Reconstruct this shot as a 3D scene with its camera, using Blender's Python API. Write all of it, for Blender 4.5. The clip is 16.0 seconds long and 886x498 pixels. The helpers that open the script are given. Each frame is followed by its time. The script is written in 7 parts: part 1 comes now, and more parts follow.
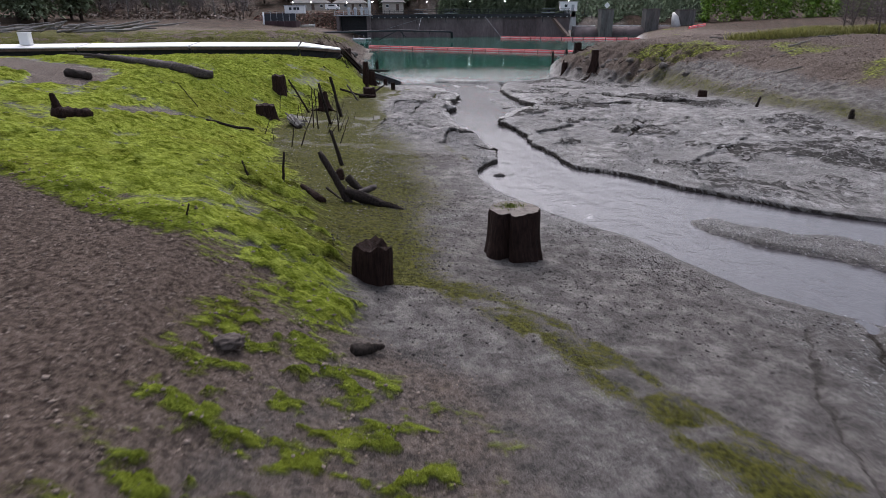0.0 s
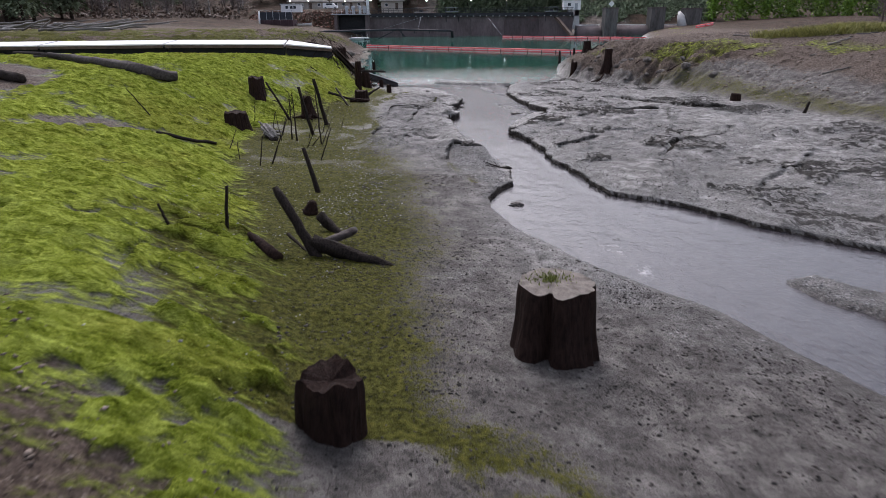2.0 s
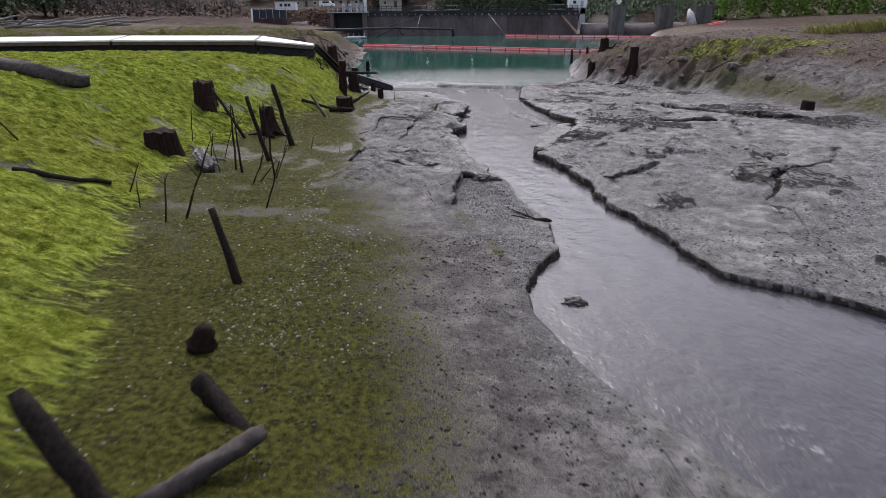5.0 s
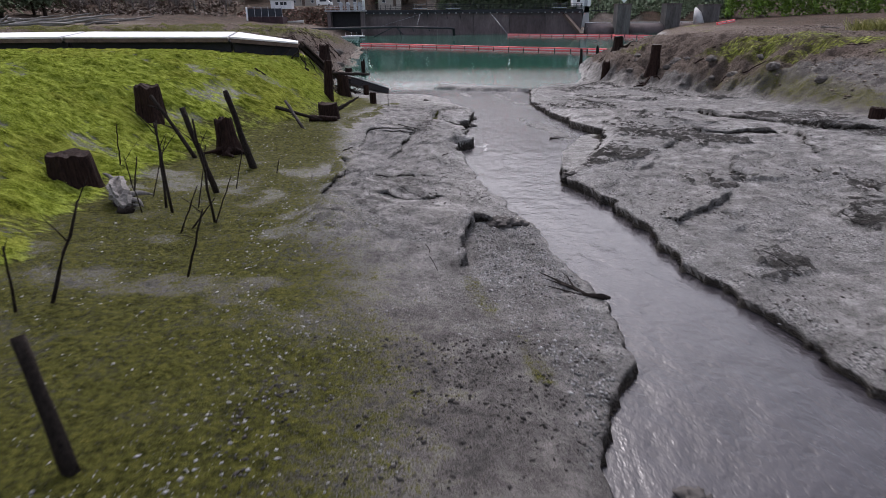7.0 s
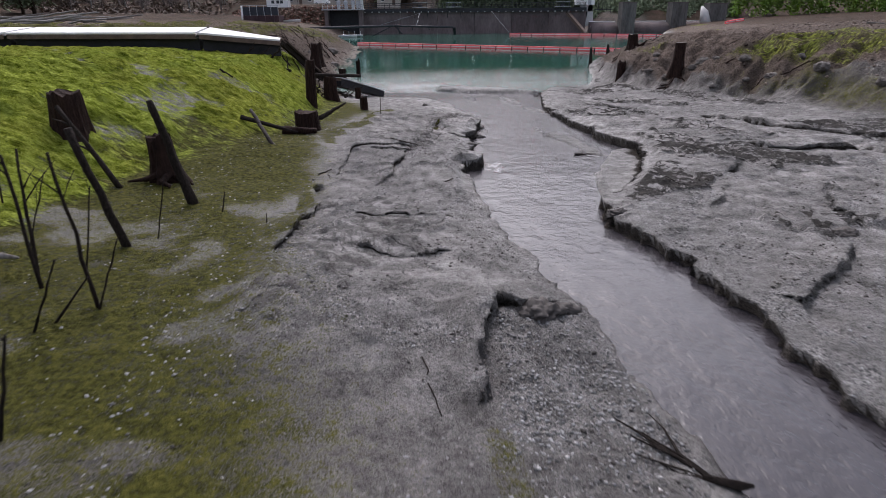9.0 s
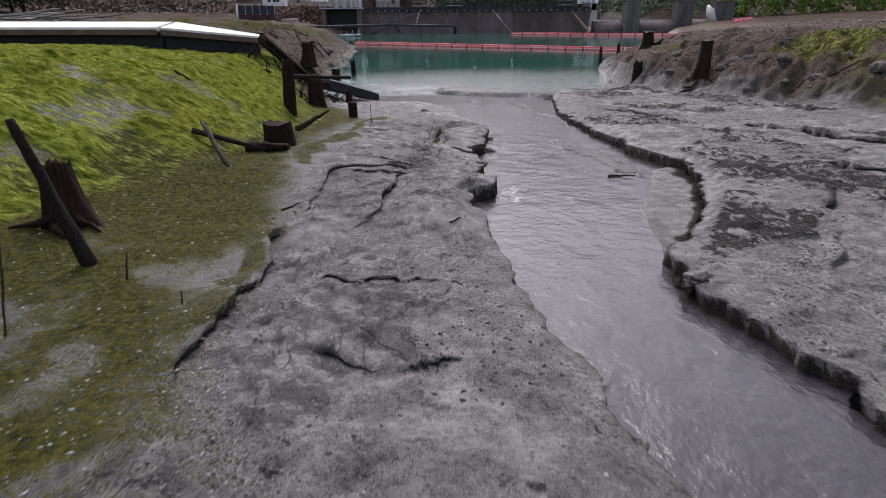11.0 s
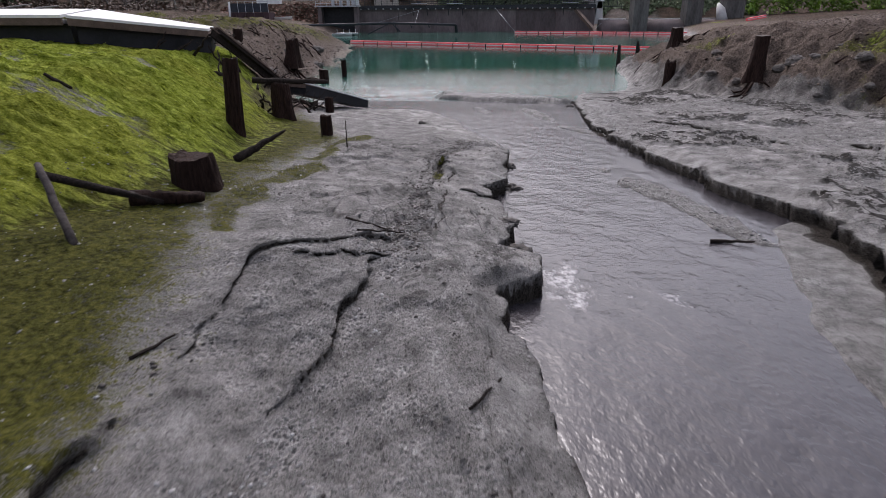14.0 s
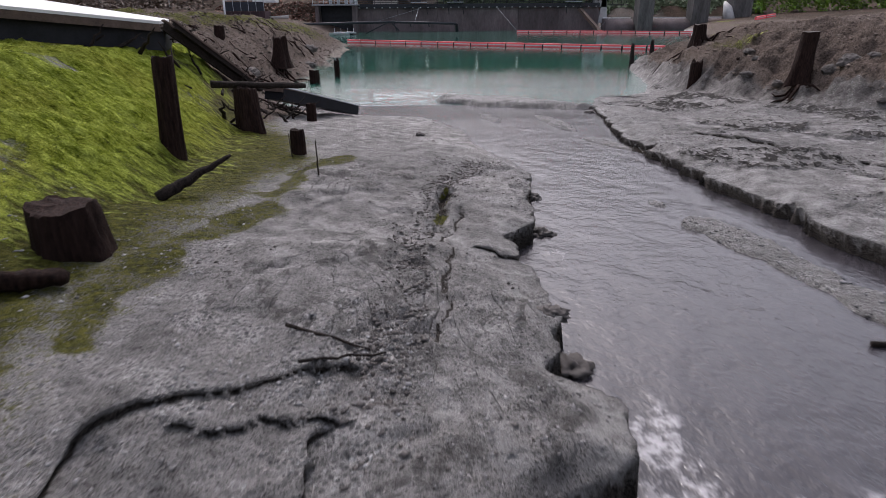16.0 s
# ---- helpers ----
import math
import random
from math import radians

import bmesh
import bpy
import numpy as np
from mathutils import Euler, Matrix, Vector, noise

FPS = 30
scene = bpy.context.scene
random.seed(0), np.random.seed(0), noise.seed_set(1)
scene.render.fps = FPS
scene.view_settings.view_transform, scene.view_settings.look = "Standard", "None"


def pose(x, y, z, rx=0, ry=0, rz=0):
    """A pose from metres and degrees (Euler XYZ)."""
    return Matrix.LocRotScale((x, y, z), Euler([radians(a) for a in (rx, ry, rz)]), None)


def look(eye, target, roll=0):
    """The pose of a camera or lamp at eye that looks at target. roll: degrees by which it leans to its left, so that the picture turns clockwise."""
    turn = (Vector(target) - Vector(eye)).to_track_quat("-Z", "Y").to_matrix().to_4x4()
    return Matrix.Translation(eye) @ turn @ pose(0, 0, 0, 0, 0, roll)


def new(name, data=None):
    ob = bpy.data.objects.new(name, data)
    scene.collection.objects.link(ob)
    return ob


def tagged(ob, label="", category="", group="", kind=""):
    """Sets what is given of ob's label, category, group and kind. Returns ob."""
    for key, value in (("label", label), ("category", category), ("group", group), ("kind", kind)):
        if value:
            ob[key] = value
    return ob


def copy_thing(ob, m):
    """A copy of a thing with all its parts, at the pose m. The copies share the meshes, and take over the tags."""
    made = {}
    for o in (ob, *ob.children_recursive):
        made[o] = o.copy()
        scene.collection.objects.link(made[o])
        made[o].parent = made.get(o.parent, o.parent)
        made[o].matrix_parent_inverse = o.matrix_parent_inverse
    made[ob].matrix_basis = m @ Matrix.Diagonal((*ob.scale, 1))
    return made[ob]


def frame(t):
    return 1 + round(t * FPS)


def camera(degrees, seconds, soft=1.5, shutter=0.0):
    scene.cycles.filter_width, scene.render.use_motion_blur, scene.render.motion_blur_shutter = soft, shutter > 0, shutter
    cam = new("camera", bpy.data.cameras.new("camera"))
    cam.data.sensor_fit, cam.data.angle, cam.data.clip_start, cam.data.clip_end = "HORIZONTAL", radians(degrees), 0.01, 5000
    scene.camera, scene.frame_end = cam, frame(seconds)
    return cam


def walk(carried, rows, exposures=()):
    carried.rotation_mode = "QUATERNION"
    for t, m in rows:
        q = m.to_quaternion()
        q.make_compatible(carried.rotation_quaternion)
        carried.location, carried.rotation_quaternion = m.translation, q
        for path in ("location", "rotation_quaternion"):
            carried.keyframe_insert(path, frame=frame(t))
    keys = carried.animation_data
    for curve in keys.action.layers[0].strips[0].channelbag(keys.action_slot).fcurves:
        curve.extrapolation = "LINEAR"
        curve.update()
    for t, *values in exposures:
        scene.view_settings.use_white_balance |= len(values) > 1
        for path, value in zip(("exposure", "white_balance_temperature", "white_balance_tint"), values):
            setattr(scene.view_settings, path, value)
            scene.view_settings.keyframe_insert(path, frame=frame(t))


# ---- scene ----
# camera: level flight down the stream towards the dam, sinking gently
cam = camera(73.0, 16.0, 0.5, 0.5)
SPEED = [(0.0, 0.0), (0.5, 0.0342), (1.0, 0.0682), (1.5, 0.1003), (2.0, 0.1327), (2.5, 0.1658), (3.0, 0.2008), (3.5, 0.236), (4.0, 0.2712),
         (6.5, 0.4441), (7.0, 0.4778), (7.5, 0.5096), (8.0, 0.5416), (8.5, 0.5721), (9.0, 0.6028), (11.5, 0.7432), (12.0, 0.7722), (12.5, 0.801),
         (13.0, 0.8302), (13.5, 0.8598), (14.0, 0.8897), (14.5, 0.9179), (15.0, 0.9448), (15.5, 0.9718), (16.0, 1.0)]
walk(cam, [(t, pose(-0.542 * s, 35.498 * s, 7.371 - 2.691 * s, 68.42, 0.373, -0.1475)) for t, s in SPEED],
     ((0.0, 0.92, 6180, 17), (16.0, 0.78, 6330, 19)))

# overcast daylight
world = bpy.data.worlds.new("overcast_sky")
scene.world = world
world.use_nodes = True
wn = world.node_tree.nodes
wl = world.node_tree.links
bg = wn["Background"]
sky = wn.new("ShaderNodeTexSky")
sky.sky_type, sky.sun_disc = "NISHITA", False
sky.sun_elevation, sky.sun_rotation = radians(49), radians(-7)
sky.air_density, sky.dust_density, sky.ozone_density = 1.0, 4.0, 1.0
hsv = wn.new("ShaderNodeHueSaturation")
hsv.inputs["Saturation"].default_value = 0.45
wl.new(sky.outputs[0], hsv.inputs["Color"])
wl.new(hsv.outputs[0], bg.inputs["Color"])
bg.inputs["Strength"].default_value = 0.14
sun = new("sun", bpy.data.lights.new("sun", "SUN"))
sun.data.energy, sun.data.angle, sun.data.color = 0.95, radians(22), (1.0, 0.975, 0.96)
sun.matrix_world = look((-9, 103, 84), (0, 30, 0))

# ---- materials ----
def material(name, rough_value=0.8, metal=0.0, spec=0.5):
    m = bpy.data.materials.new(name)
    m.use_nodes = True
    b = m.node_tree.nodes["Principled BSDF"]
    b.inputs["Roughness"].default_value = rough_value
    b.inputs["Metallic"].default_value = metal
    b.inputs["Specular IOR Level"].default_value = spec
    return m, m.node_tree.nodes, m.node_tree.links, b


def noise_node(n, l, scale, detail=4, vec=None, rough_value=0.62):
    t = n.new("ShaderNodeTexNoise")
    t.inputs["Scale"].default_value, t.inputs["Detail"].default_value, t.inputs["Roughness"].default_value = scale, detail, rough_value
    if vec is not None:
        l.new(vec, t.inputs["Vector"])
    return t.outputs["Fac"]


def ramp_node(n, l, fac, stops):
    r = n.new("ShaderNodeValToRGB")
    el = r.color_ramp.elements
    while len(el) < len(stops):
        el.new(0.5)
    for e, (p, c) in zip(el, stops):
        e.position, e.color = p, (*c, 1) if len(c) == 3 else c
    l.new(fac, r.inputs["Fac"])
    return r.outputs["Color"]


def step_node(n, l, fac, a, b):
    r = n.new("ShaderNodeMapRange")
    r.interpolation_type = "SMOOTHSTEP"
    r.inputs["From Min"].default_value, r.inputs["From Max"].default_value = a, b
    l.new(fac, r.inputs["Value"])
    return r.outputs["Result"]


def mix_node(n, l, fac, a, b, mode="MIX"):
    m = n.new("ShaderNodeMix")
    m.data_type, m.blend_type = "RGBA", mode
    for sock, v in ((m.inputs["Factor"], fac), (m.inputs["A"], a), (m.inputs["B"], b)):
        if isinstance(v, (int, float)):
            sock.default_value = v
        elif isinstance(v, tuple):
            sock.default_value = (*v, 1)
        else:
            l.new(v, sock)
    return m.outputs["Result"]


def math_node(n, l, op, a, b=0.0):
    m = n.new("ShaderNodeMath")
    m.operation = op
    for sock, v in ((m.inputs[0], a), (m.inputs[1], b)):
        if isinstance(v, (int, float)):
            sock.default_value = v
        else:
            l.new(v, sock)
    return m.outputs[0]


def bump_node(n, l, b, height, strength=0.4, distance=0.02, prior=None):
    u = n.new("ShaderNodeBump")
    u.inputs["Strength"].default_value, u.inputs["Distance"].default_value = strength, distance
    l.new(height, u.inputs["Height"])
    if prior is not None:
        l.new(prior, u.inputs["Normal"])
    if b is not None:
        l.new(u.outputs[0], b.inputs["Normal"])
    return u.outputs[0]


def coords(n, l, sx=1, sy=1, sz=1, which="Object"):
    c = n.new("ShaderNodeTexCoord")
    m = n.new("ShaderNodeMapping")
    m.inputs["Scale"].default_value = (sx, sy, sz)
    l.new(c.outputs[which], m.inputs["Vector"])
    return m.outputs[0]


def simple(name, dark, light, scale=6, rough_value=0.8, metal=0.0, bump=0.3, dist=0.01, stretch=(1, 1, 1), spec=0.2, fine=0.35):
    """Two colours mottled at two scales, with relief."""
    m, n, l, b = material(name, rough_value, metal, spec)
    v = coords(n, l, *stretch)
    big, small = noise_node(n, l, scale, 5, v), noise_node(n, l, scale * 9, 4, v)
    f = math_node(n, l, "ADD", math_node(n, l, "MULTIPLY", big, 1 - fine), math_node(n, l, "MULTIPLY", small, fine))
    col = ramp_node(n, l, f, [(0.32, dark), (0.68, light)])
    oi = n.new("ShaderNodeObjectInfo")
    vary = n.new("ShaderNodeHueSaturation")
    l.new(col, vary.inputs["Color"])
    l.new(math_node(n, l, "ADD", math_node(n, l, "MULTIPLY", oi.outputs["Random"], 0.3), 0.85), vary.inputs["Value"])
    l.new(vary.outputs[0], b.inputs["Base Color"])
    if bump:
        bump_node(n, l, b, f, bump, dist)
    return m


def ground_material():
    m, n, l, b = material("wet_mud_and_moss", 0.8, 0.0, 0.11)
    v = coords(n, l)

    def attr(name):
        a = n.new("ShaderNodeAttribute")
        a.attribute_name = name
        return a.outputs["Fac"]
    n1, n2, n3, n4, n5 = (noise_node(n, l, s, d, v) for s, d in ((0.35, 5), (2.2, 5), (11, 5), (48, 4), (140, 2)))
    tone = math_node(n, l, "ADD", math_node(n, l, "MULTIPLY", n2, 0.55), math_node(n, l, "MULTIPLY", n3, 0.45))
    mud = ramp_node(n, l, tone, [(0.36, (0.048, 0.043, 0.04)), (0.5, (0.122, 0.111, 0.103)), (0.64, (0.24, 0.222, 0.207))])
    cool = ramp_node(n, l, tone, [(0.36, (0.098, 0.094, 0.089)), (0.5, (0.245, 0.237, 0.227)), (0.64, (0.44, 0.427, 0.41))])
    mud = mix_node(n, l, attr("stony"), mud, cool)
    mud = mix_node(n, l, math_node(n, l, "MULTIPLY", step_node(n, l, n3, 0.50, 0.68), 0.5), mud, (0.085, 0.078, 0.072))
    mud = mix_node(n, l, math_node(n, l, "MULTIPLY", math_node(n, l, "MULTIPLY", step_node(n, l, n4, 0.54, 0.60), step_node(n, l, n2, 0.62, 0.46)), 0.85), mud, (0.030, 0.027, 0.024))
    # torn wet silt: ragged dark scabs, drawn out along the flow
    vr = coords(n, l, 1.0, 0.75, 1.0)
    scab = n.new("ShaderNodeTexNoise")
    scab.inputs["Scale"].default_value, scab.inputs["Detail"].default_value, scab.inputs["Roughness"].default_value, scab.inputs["Distortion"].default_value = 3.4, 9, 0.66, 0.7
    l.new(vr, scab.inputs["Vector"])
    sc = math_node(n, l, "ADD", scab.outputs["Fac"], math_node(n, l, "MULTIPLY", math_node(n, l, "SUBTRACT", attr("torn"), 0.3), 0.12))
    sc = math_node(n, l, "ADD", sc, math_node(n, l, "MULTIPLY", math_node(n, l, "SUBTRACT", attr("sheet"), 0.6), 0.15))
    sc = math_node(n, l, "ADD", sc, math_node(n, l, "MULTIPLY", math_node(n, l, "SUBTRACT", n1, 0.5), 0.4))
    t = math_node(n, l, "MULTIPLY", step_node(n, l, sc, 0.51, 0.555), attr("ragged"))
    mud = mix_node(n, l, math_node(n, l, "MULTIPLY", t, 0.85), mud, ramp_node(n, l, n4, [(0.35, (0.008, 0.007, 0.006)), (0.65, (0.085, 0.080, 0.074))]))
    # thin silt layers drawn out along the flow, shade painted under each crisp edge
    vf = n.new("ShaderNodeMapping")
    vf.inputs["Rotation"].default_value, vf.inputs["Scale"].default_value = (0, 0, radians(-18)), (1.0, 0.32, 1.0)
    l.new(v, vf.inputs["Vector"])
    lay = n.new("ShaderNodeTexNoise")
    lay.inputs["Scale"].default_value, lay.inputs["Detail"].default_value, lay.inputs["Roughness"].default_value, lay.inputs["Distortion"].default_value = 0.9, 3, 0.42, 0.4
    l.new(vf.outputs[0], lay.inputs["Vector"])
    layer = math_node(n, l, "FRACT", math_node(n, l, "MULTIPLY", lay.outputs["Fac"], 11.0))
    lip_shade = math_node(n, l, "MULTIPLY", step_node(n, l, layer, 0.10, 0.02), step_node(n, l, n2, 0.46, 0.56))
    lip_shade = math_node(n, l, "MULTIPLY", lip_shade, math_node(n, l, "ADD", math_node(n, l, "MULTIPLY", attr("ragged"), 1.2), 0.06))
    mud = mix_node(n, l, lip_shade, mud, (0.030, 0.027, 0.024))
    # grit: small pale and dark stones
    vo = n.new("ShaderNodeTexVoronoi")
    vo.inputs["Scale"].default_value = 24
    l.new(v, vo.inputs["Vector"])
    hue = n.new("ShaderNodeSeparateColor")
    l.new(vo.outputs["Color"], hue.inputs[0])
    stone = ramp_node(n, l, hue.outputs[0], [(0.0, (0.03, 0.031, 0.033)), (0.5, (0.11, 0.108, 0.106)), (0.86, (0.19, 0.185, 0.18)), (1.0, (0.46, 0.46, 0.45))])
    gravel = math_node(n, l, "MULTIPLY", attr("gravel"), step_node(n, l, vo.outputs["Distance"], 0.62, 0.35))
    gravel = math_node(n, l, "MULTIPLY", gravel, step_node(n, l, n2, 0.42, 0.6))
    col = mix_node(n, l, gravel, mud, stone)
    # brown soil
    soil = ramp_node(n, l, n3, [(0.35, (0.046, 0.035, 0.029)), (0.65, (0.175, 0.138, 0.114))])
    soil = mix_node(n, l, step_node(n, l, n4, 0.55, 0.72), soil, (0.04, 0.030, 0.024))
    soil = mix_node(n, l, math_node(n, l, "MULTIPLY", step_node(n, l, hue.outputs[1], 0.84, 0.95), step_node(n, l, vo.outputs["Distance"], 0.55, 0.3)), soil, (0.20, 0.165, 0.14))
    edge = math_node(n, l, "ADD", attr("brown"), math_node(n, l, "MULTIPLY", math_node(n, l, "SUBTRACT", n2, 0.5), 0.9))
    col = mix_node(n, l, step_node(n, l, edge, 0.3, 0.75), col, soil)
    # dark algae film
    alg = ramp_node(n, l, n3, [(0.35, (0.021, 0.023, 0.004)), (0.65, (0.112, 0.111, 0.024))])
    edge = math_node(n, l, "ADD", attr("algae"), math_node(n, l, "MULTIPLY", math_node(n, l, "SUBTRACT", n2, 0.5), 1.0))
    edge = math_node(n, l, "ADD", edge, math_node(n, l, "MULTIPLY", math_node(n, l, "SUBTRACT", n3, 0.5), 1.0))
    edge = math_node(n, l, "ADD", edge, math_node(n, l, "MULTIPLY", math_node(n, l, "SUBTRACT", n4, 0.5), 1.4))
    filmy = math_node(n, l, "MULTIPLY", step_node(n, l, edge, 0.3, 0.8), step_node(n, l, attr("algae"), 0.01, 0.15))
    col = mix_node(n, l, filmy, col, alg)
    # undercut shade painted near-black on the cut bank faces, leaf litter of the woods
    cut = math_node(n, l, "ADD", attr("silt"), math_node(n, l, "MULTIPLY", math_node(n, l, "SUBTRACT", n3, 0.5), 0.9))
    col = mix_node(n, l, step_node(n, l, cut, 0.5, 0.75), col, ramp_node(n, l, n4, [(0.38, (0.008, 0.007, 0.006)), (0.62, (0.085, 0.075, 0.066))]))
    col = mix_node(n, l, attr("leaves"), col, ramp_node(n, l, n1, [(0.3, (0.022, 0.020, 0.012)), (0.7, (0.085, 0.055, 0.042))]))
    # bright moss
    vs = coords(n, l, 1.0, 2.4, 1.0)
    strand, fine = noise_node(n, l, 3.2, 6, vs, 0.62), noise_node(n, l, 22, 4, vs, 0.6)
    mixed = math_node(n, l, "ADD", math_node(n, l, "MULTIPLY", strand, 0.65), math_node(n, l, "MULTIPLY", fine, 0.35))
    # same noise as the moss bump, darker at its low spots
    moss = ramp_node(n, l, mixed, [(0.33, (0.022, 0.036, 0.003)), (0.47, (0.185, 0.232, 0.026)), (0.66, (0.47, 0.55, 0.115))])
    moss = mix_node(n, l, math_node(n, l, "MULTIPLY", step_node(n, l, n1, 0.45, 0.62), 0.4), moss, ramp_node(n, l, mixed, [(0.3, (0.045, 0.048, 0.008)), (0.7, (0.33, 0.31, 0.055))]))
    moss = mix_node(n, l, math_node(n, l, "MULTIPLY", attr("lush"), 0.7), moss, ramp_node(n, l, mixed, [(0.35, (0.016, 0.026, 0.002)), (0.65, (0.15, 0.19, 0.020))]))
    edge = math_node(n, l, "ADD", attr("moss"), math_node(n, l, "MULTIPLY", math_node(n, l, "SUBTRACT", strand, 0.5), 1.5))
    mossy = math_node(n, l, "MULTIPLY", step_node(n, l, edge, 0.26, 0.70), step_node(n, l, attr("moss"), 0.02, 0.2))
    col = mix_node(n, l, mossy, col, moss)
    speck = ramp_node(n, l, n5, [(0.3, (0.62, 0.62, 0.62)), (0.7, (1.32, 1.32, 1.32))])
    col = mix_node(n, l, 1.0, col, speck, "MULTIPLY")
    l.new(col, b.inputs["Base Color"])
    wet = math_node(n, l, "ADD", attr("wet"), math_node(n, l, "MULTIPLY", math_node(n, l, "SUBTRACT", n2, 0.5), 0.8))
    r = n.new("ShaderNodeMapRange")
    r.inputs["To Min"].default_value, r.inputs["To Max"].default_value = 0.85, 0.45
    l.new(wet, r.inputs["Value"])
    l.new(r.outputs[0], b.inputs["Roughness"])
    dull = math_node(n, l, "MAXIMUM", math_node(n, l, "MAXIMUM", attr("silt"), mossy), math_node(n, l, "MAXIMUM", t, lip_shade))
    dull = math_node(n, l, "MAXIMUM", dull, math_node(n, l, "MULTIPLY", math_node(n, l, "MAXIMUM", filmy, attr("brown")), 0.85))
    l.new(math_node(n, l, "MULTIPLY", math_node(n, l, "SUBTRACT", 1.0, dull), 0.2), b.inputs["Specular IOR Level"])
    h = math_node(n, l, "ADD", math_node(n, l, "MULTIPLY", n3, 1.0), math_node(n, l, "MULTIPLY", n4, 0.8))
    h = math_node(n, l, "ADD", h, math_node(n, l, "MULTIPLY", math_node(n, l, "MULTIPLY", gravel, -0.9), vo.outputs["Distance"]))
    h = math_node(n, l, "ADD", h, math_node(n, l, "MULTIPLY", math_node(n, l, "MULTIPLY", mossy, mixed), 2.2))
    h = math_node(n, l, "ADD", h, math_node(n, l, "MULTIPLY", math_node(n, l, "MULTIPLY", attr("ragged"), step_node(n, l, sc, 0.50, 0.60)), 0.5))
    h = math_node(n, l, "ADD", h, math_node(n, l, "MULTIPLY", math_node(n, l, "MULTIPLY", attr("ragged"), step_node(n, l, layer, 0.0, 0.14)), 1.2))
    bump_node(n, l, b, h, 1.0, 0.10)
    return m


def water_material(name, color, scale, strength, rough_value, foam=0.0, stretch=(1, 0.7, 1)):
    m, n, l, b = material(name, rough_value, 0.0, 0.5)
    b.inputs["IOR"].default_value = 1.42
    v = coords(n, l, *stretch)
    a, c = noise_node(n, l, scale, 4, v), noise_node(n, l, scale * 4.3, 3, v)
    big = noise_node(n, l, scale * 0.12, 3, v)
    # ripple light and dark, painted into the water's base colour
    streak = math_node(n, l, "ADD", math_node(n, l, "MULTIPLY", a, 0.6), math_node(n, l, "MULTIPLY", c, 0.4))
    streak = step_node(n, l, math_node(n, l, "ADD", math_node(n, l, "MULTIPLY", streak, 0.75), math_node(n, l, "MULTIPLY", big, 0.25)), 0.38, 0.62)
    col = mix_node(n, l, streak, tuple(q * 0.82 for q in color), tuple(min(1, q * 1.16) for q in color))
    # white of the riffles, and pale sky glitter painted on the lake
    if foam:
        at = n.new("ShaderNodeAttribute")
        at.attribute_name = "foam"
        e = math_node(n, l, "ADD", at.outputs["Fac"], math_node(n, l, "MULTIPLY", math_node(n, l, "SUBTRACT", streak, 0.5), 1.5))
        ff = math_node(n, l, "MULTIPLY", step_node(n, l, e, 0.25, 1.2), step_node(n, l, at.outputs["Fac"], 0.02, 0.4))
        col = mix_node(n, l, math_node(n, l, "MULTIPLY", ff, foam), col, (0.75, 0.74, 0.75))
    l.new(col, b.inputs["Base Color"])
    ch = n.new("ShaderNodeAttribute")
    ch.attribute_name = "chop"
    h = math_node(n, l, "MULTIPLY", math_node(n, l, "ADD", a, math_node(n, l, "MULTIPLY", c, 0.3)), ch.outputs["Fac"])
    bump_node(n, l, b, h, strength, 0.06)
    return m


MUD = ground_material()
STREAM = water_material("murky_stream_water", (0.032, 0.0294, 0.0333), 2.4, 0.7, 0.2, 0.35)
LAKE = water_material("green_lake_water", (0.020, 0.085, 0.064), 1.8, 0.6, 0.05, 0.85, (1, 2.2, 1))
BARK = simple("wet_stump_wood", (0.004, 0.0025, 0.0022), (0.042, 0.024, 0.019), 4, 0.8, 0, 1.0, 0.05, (5, 5, 0.7), 0.08)
CUT = simple("weathered_cut_wood", (0.045, 0.037, 0.031), (0.155, 0.134, 0.117), 7, 0.85, 0, 0.6, 0.02, (1, 1, 1), 0.3)
DRIFT = simple("grey_driftwood", (0.07, 0.063, 0.057), (0.24, 0.225, 0.21), 4, 0.85, 0, 0.5, 0.015, (6, 6, 0.8))
PALEWOOD = simple("bleached_wood", (0.07, 0.064, 0.06), (0.30, 0.285, 0.27), 4, 0.8, 0, 0.6, 0.02, (6, 6, 0.8), 0.3)
DARKLOG = simple("waterlogged_wood", (0.006, 0.005, 0.0045), (0.046, 0.036, 0.031), 5, 0.8, 0, 1.0, 0.04, (6, 6, 2.5), 0.08)
CONCRETE = simple("stained_dam_concrete", (0.065, 0.052, 0.052), (0.155, 0.128, 0.128), 0.35, 0.9, 0, 0.2, 0.03, (1, 1, 0.35))
PALECONC = simple("pale_concrete", (0.30, 0.30, 0.30), (0.5, 0.5, 0.49), 0.5, 0.9, 0, 0.2, 0.03)
STEEL = simple("dark_painted_steel", (0.02, 0.022, 0.025), (0.05, 0.052, 0.058), 3, 0.6, 0.2, 0.1, 0.005)
GREYSTEEL = simple("galvanised_steel", (0.28, 0.30, 0.32), (0.45, 0.47, 0.5), 2, 0.5, 0.5, 0.1, 0.004)
RED = simple("red_float_plastic", (0.80, 0.10, 0.11), (0.92, 0.17, 0.18), 1.5, 0.5, 0, 0.1, 0.01)
WHITEP = simple("white_paint", (0.62, 0.63, 0.64), (0.8, 0.8, 0.8), 1.2, 0.6, 0, 0.05, 0.005)
ROCK = simple("mud_stained_rock", (0.05, 0.043, 0.039), (0.17, 0.155, 0.142), 4, 0.8, 0, 0.7, 0.03)
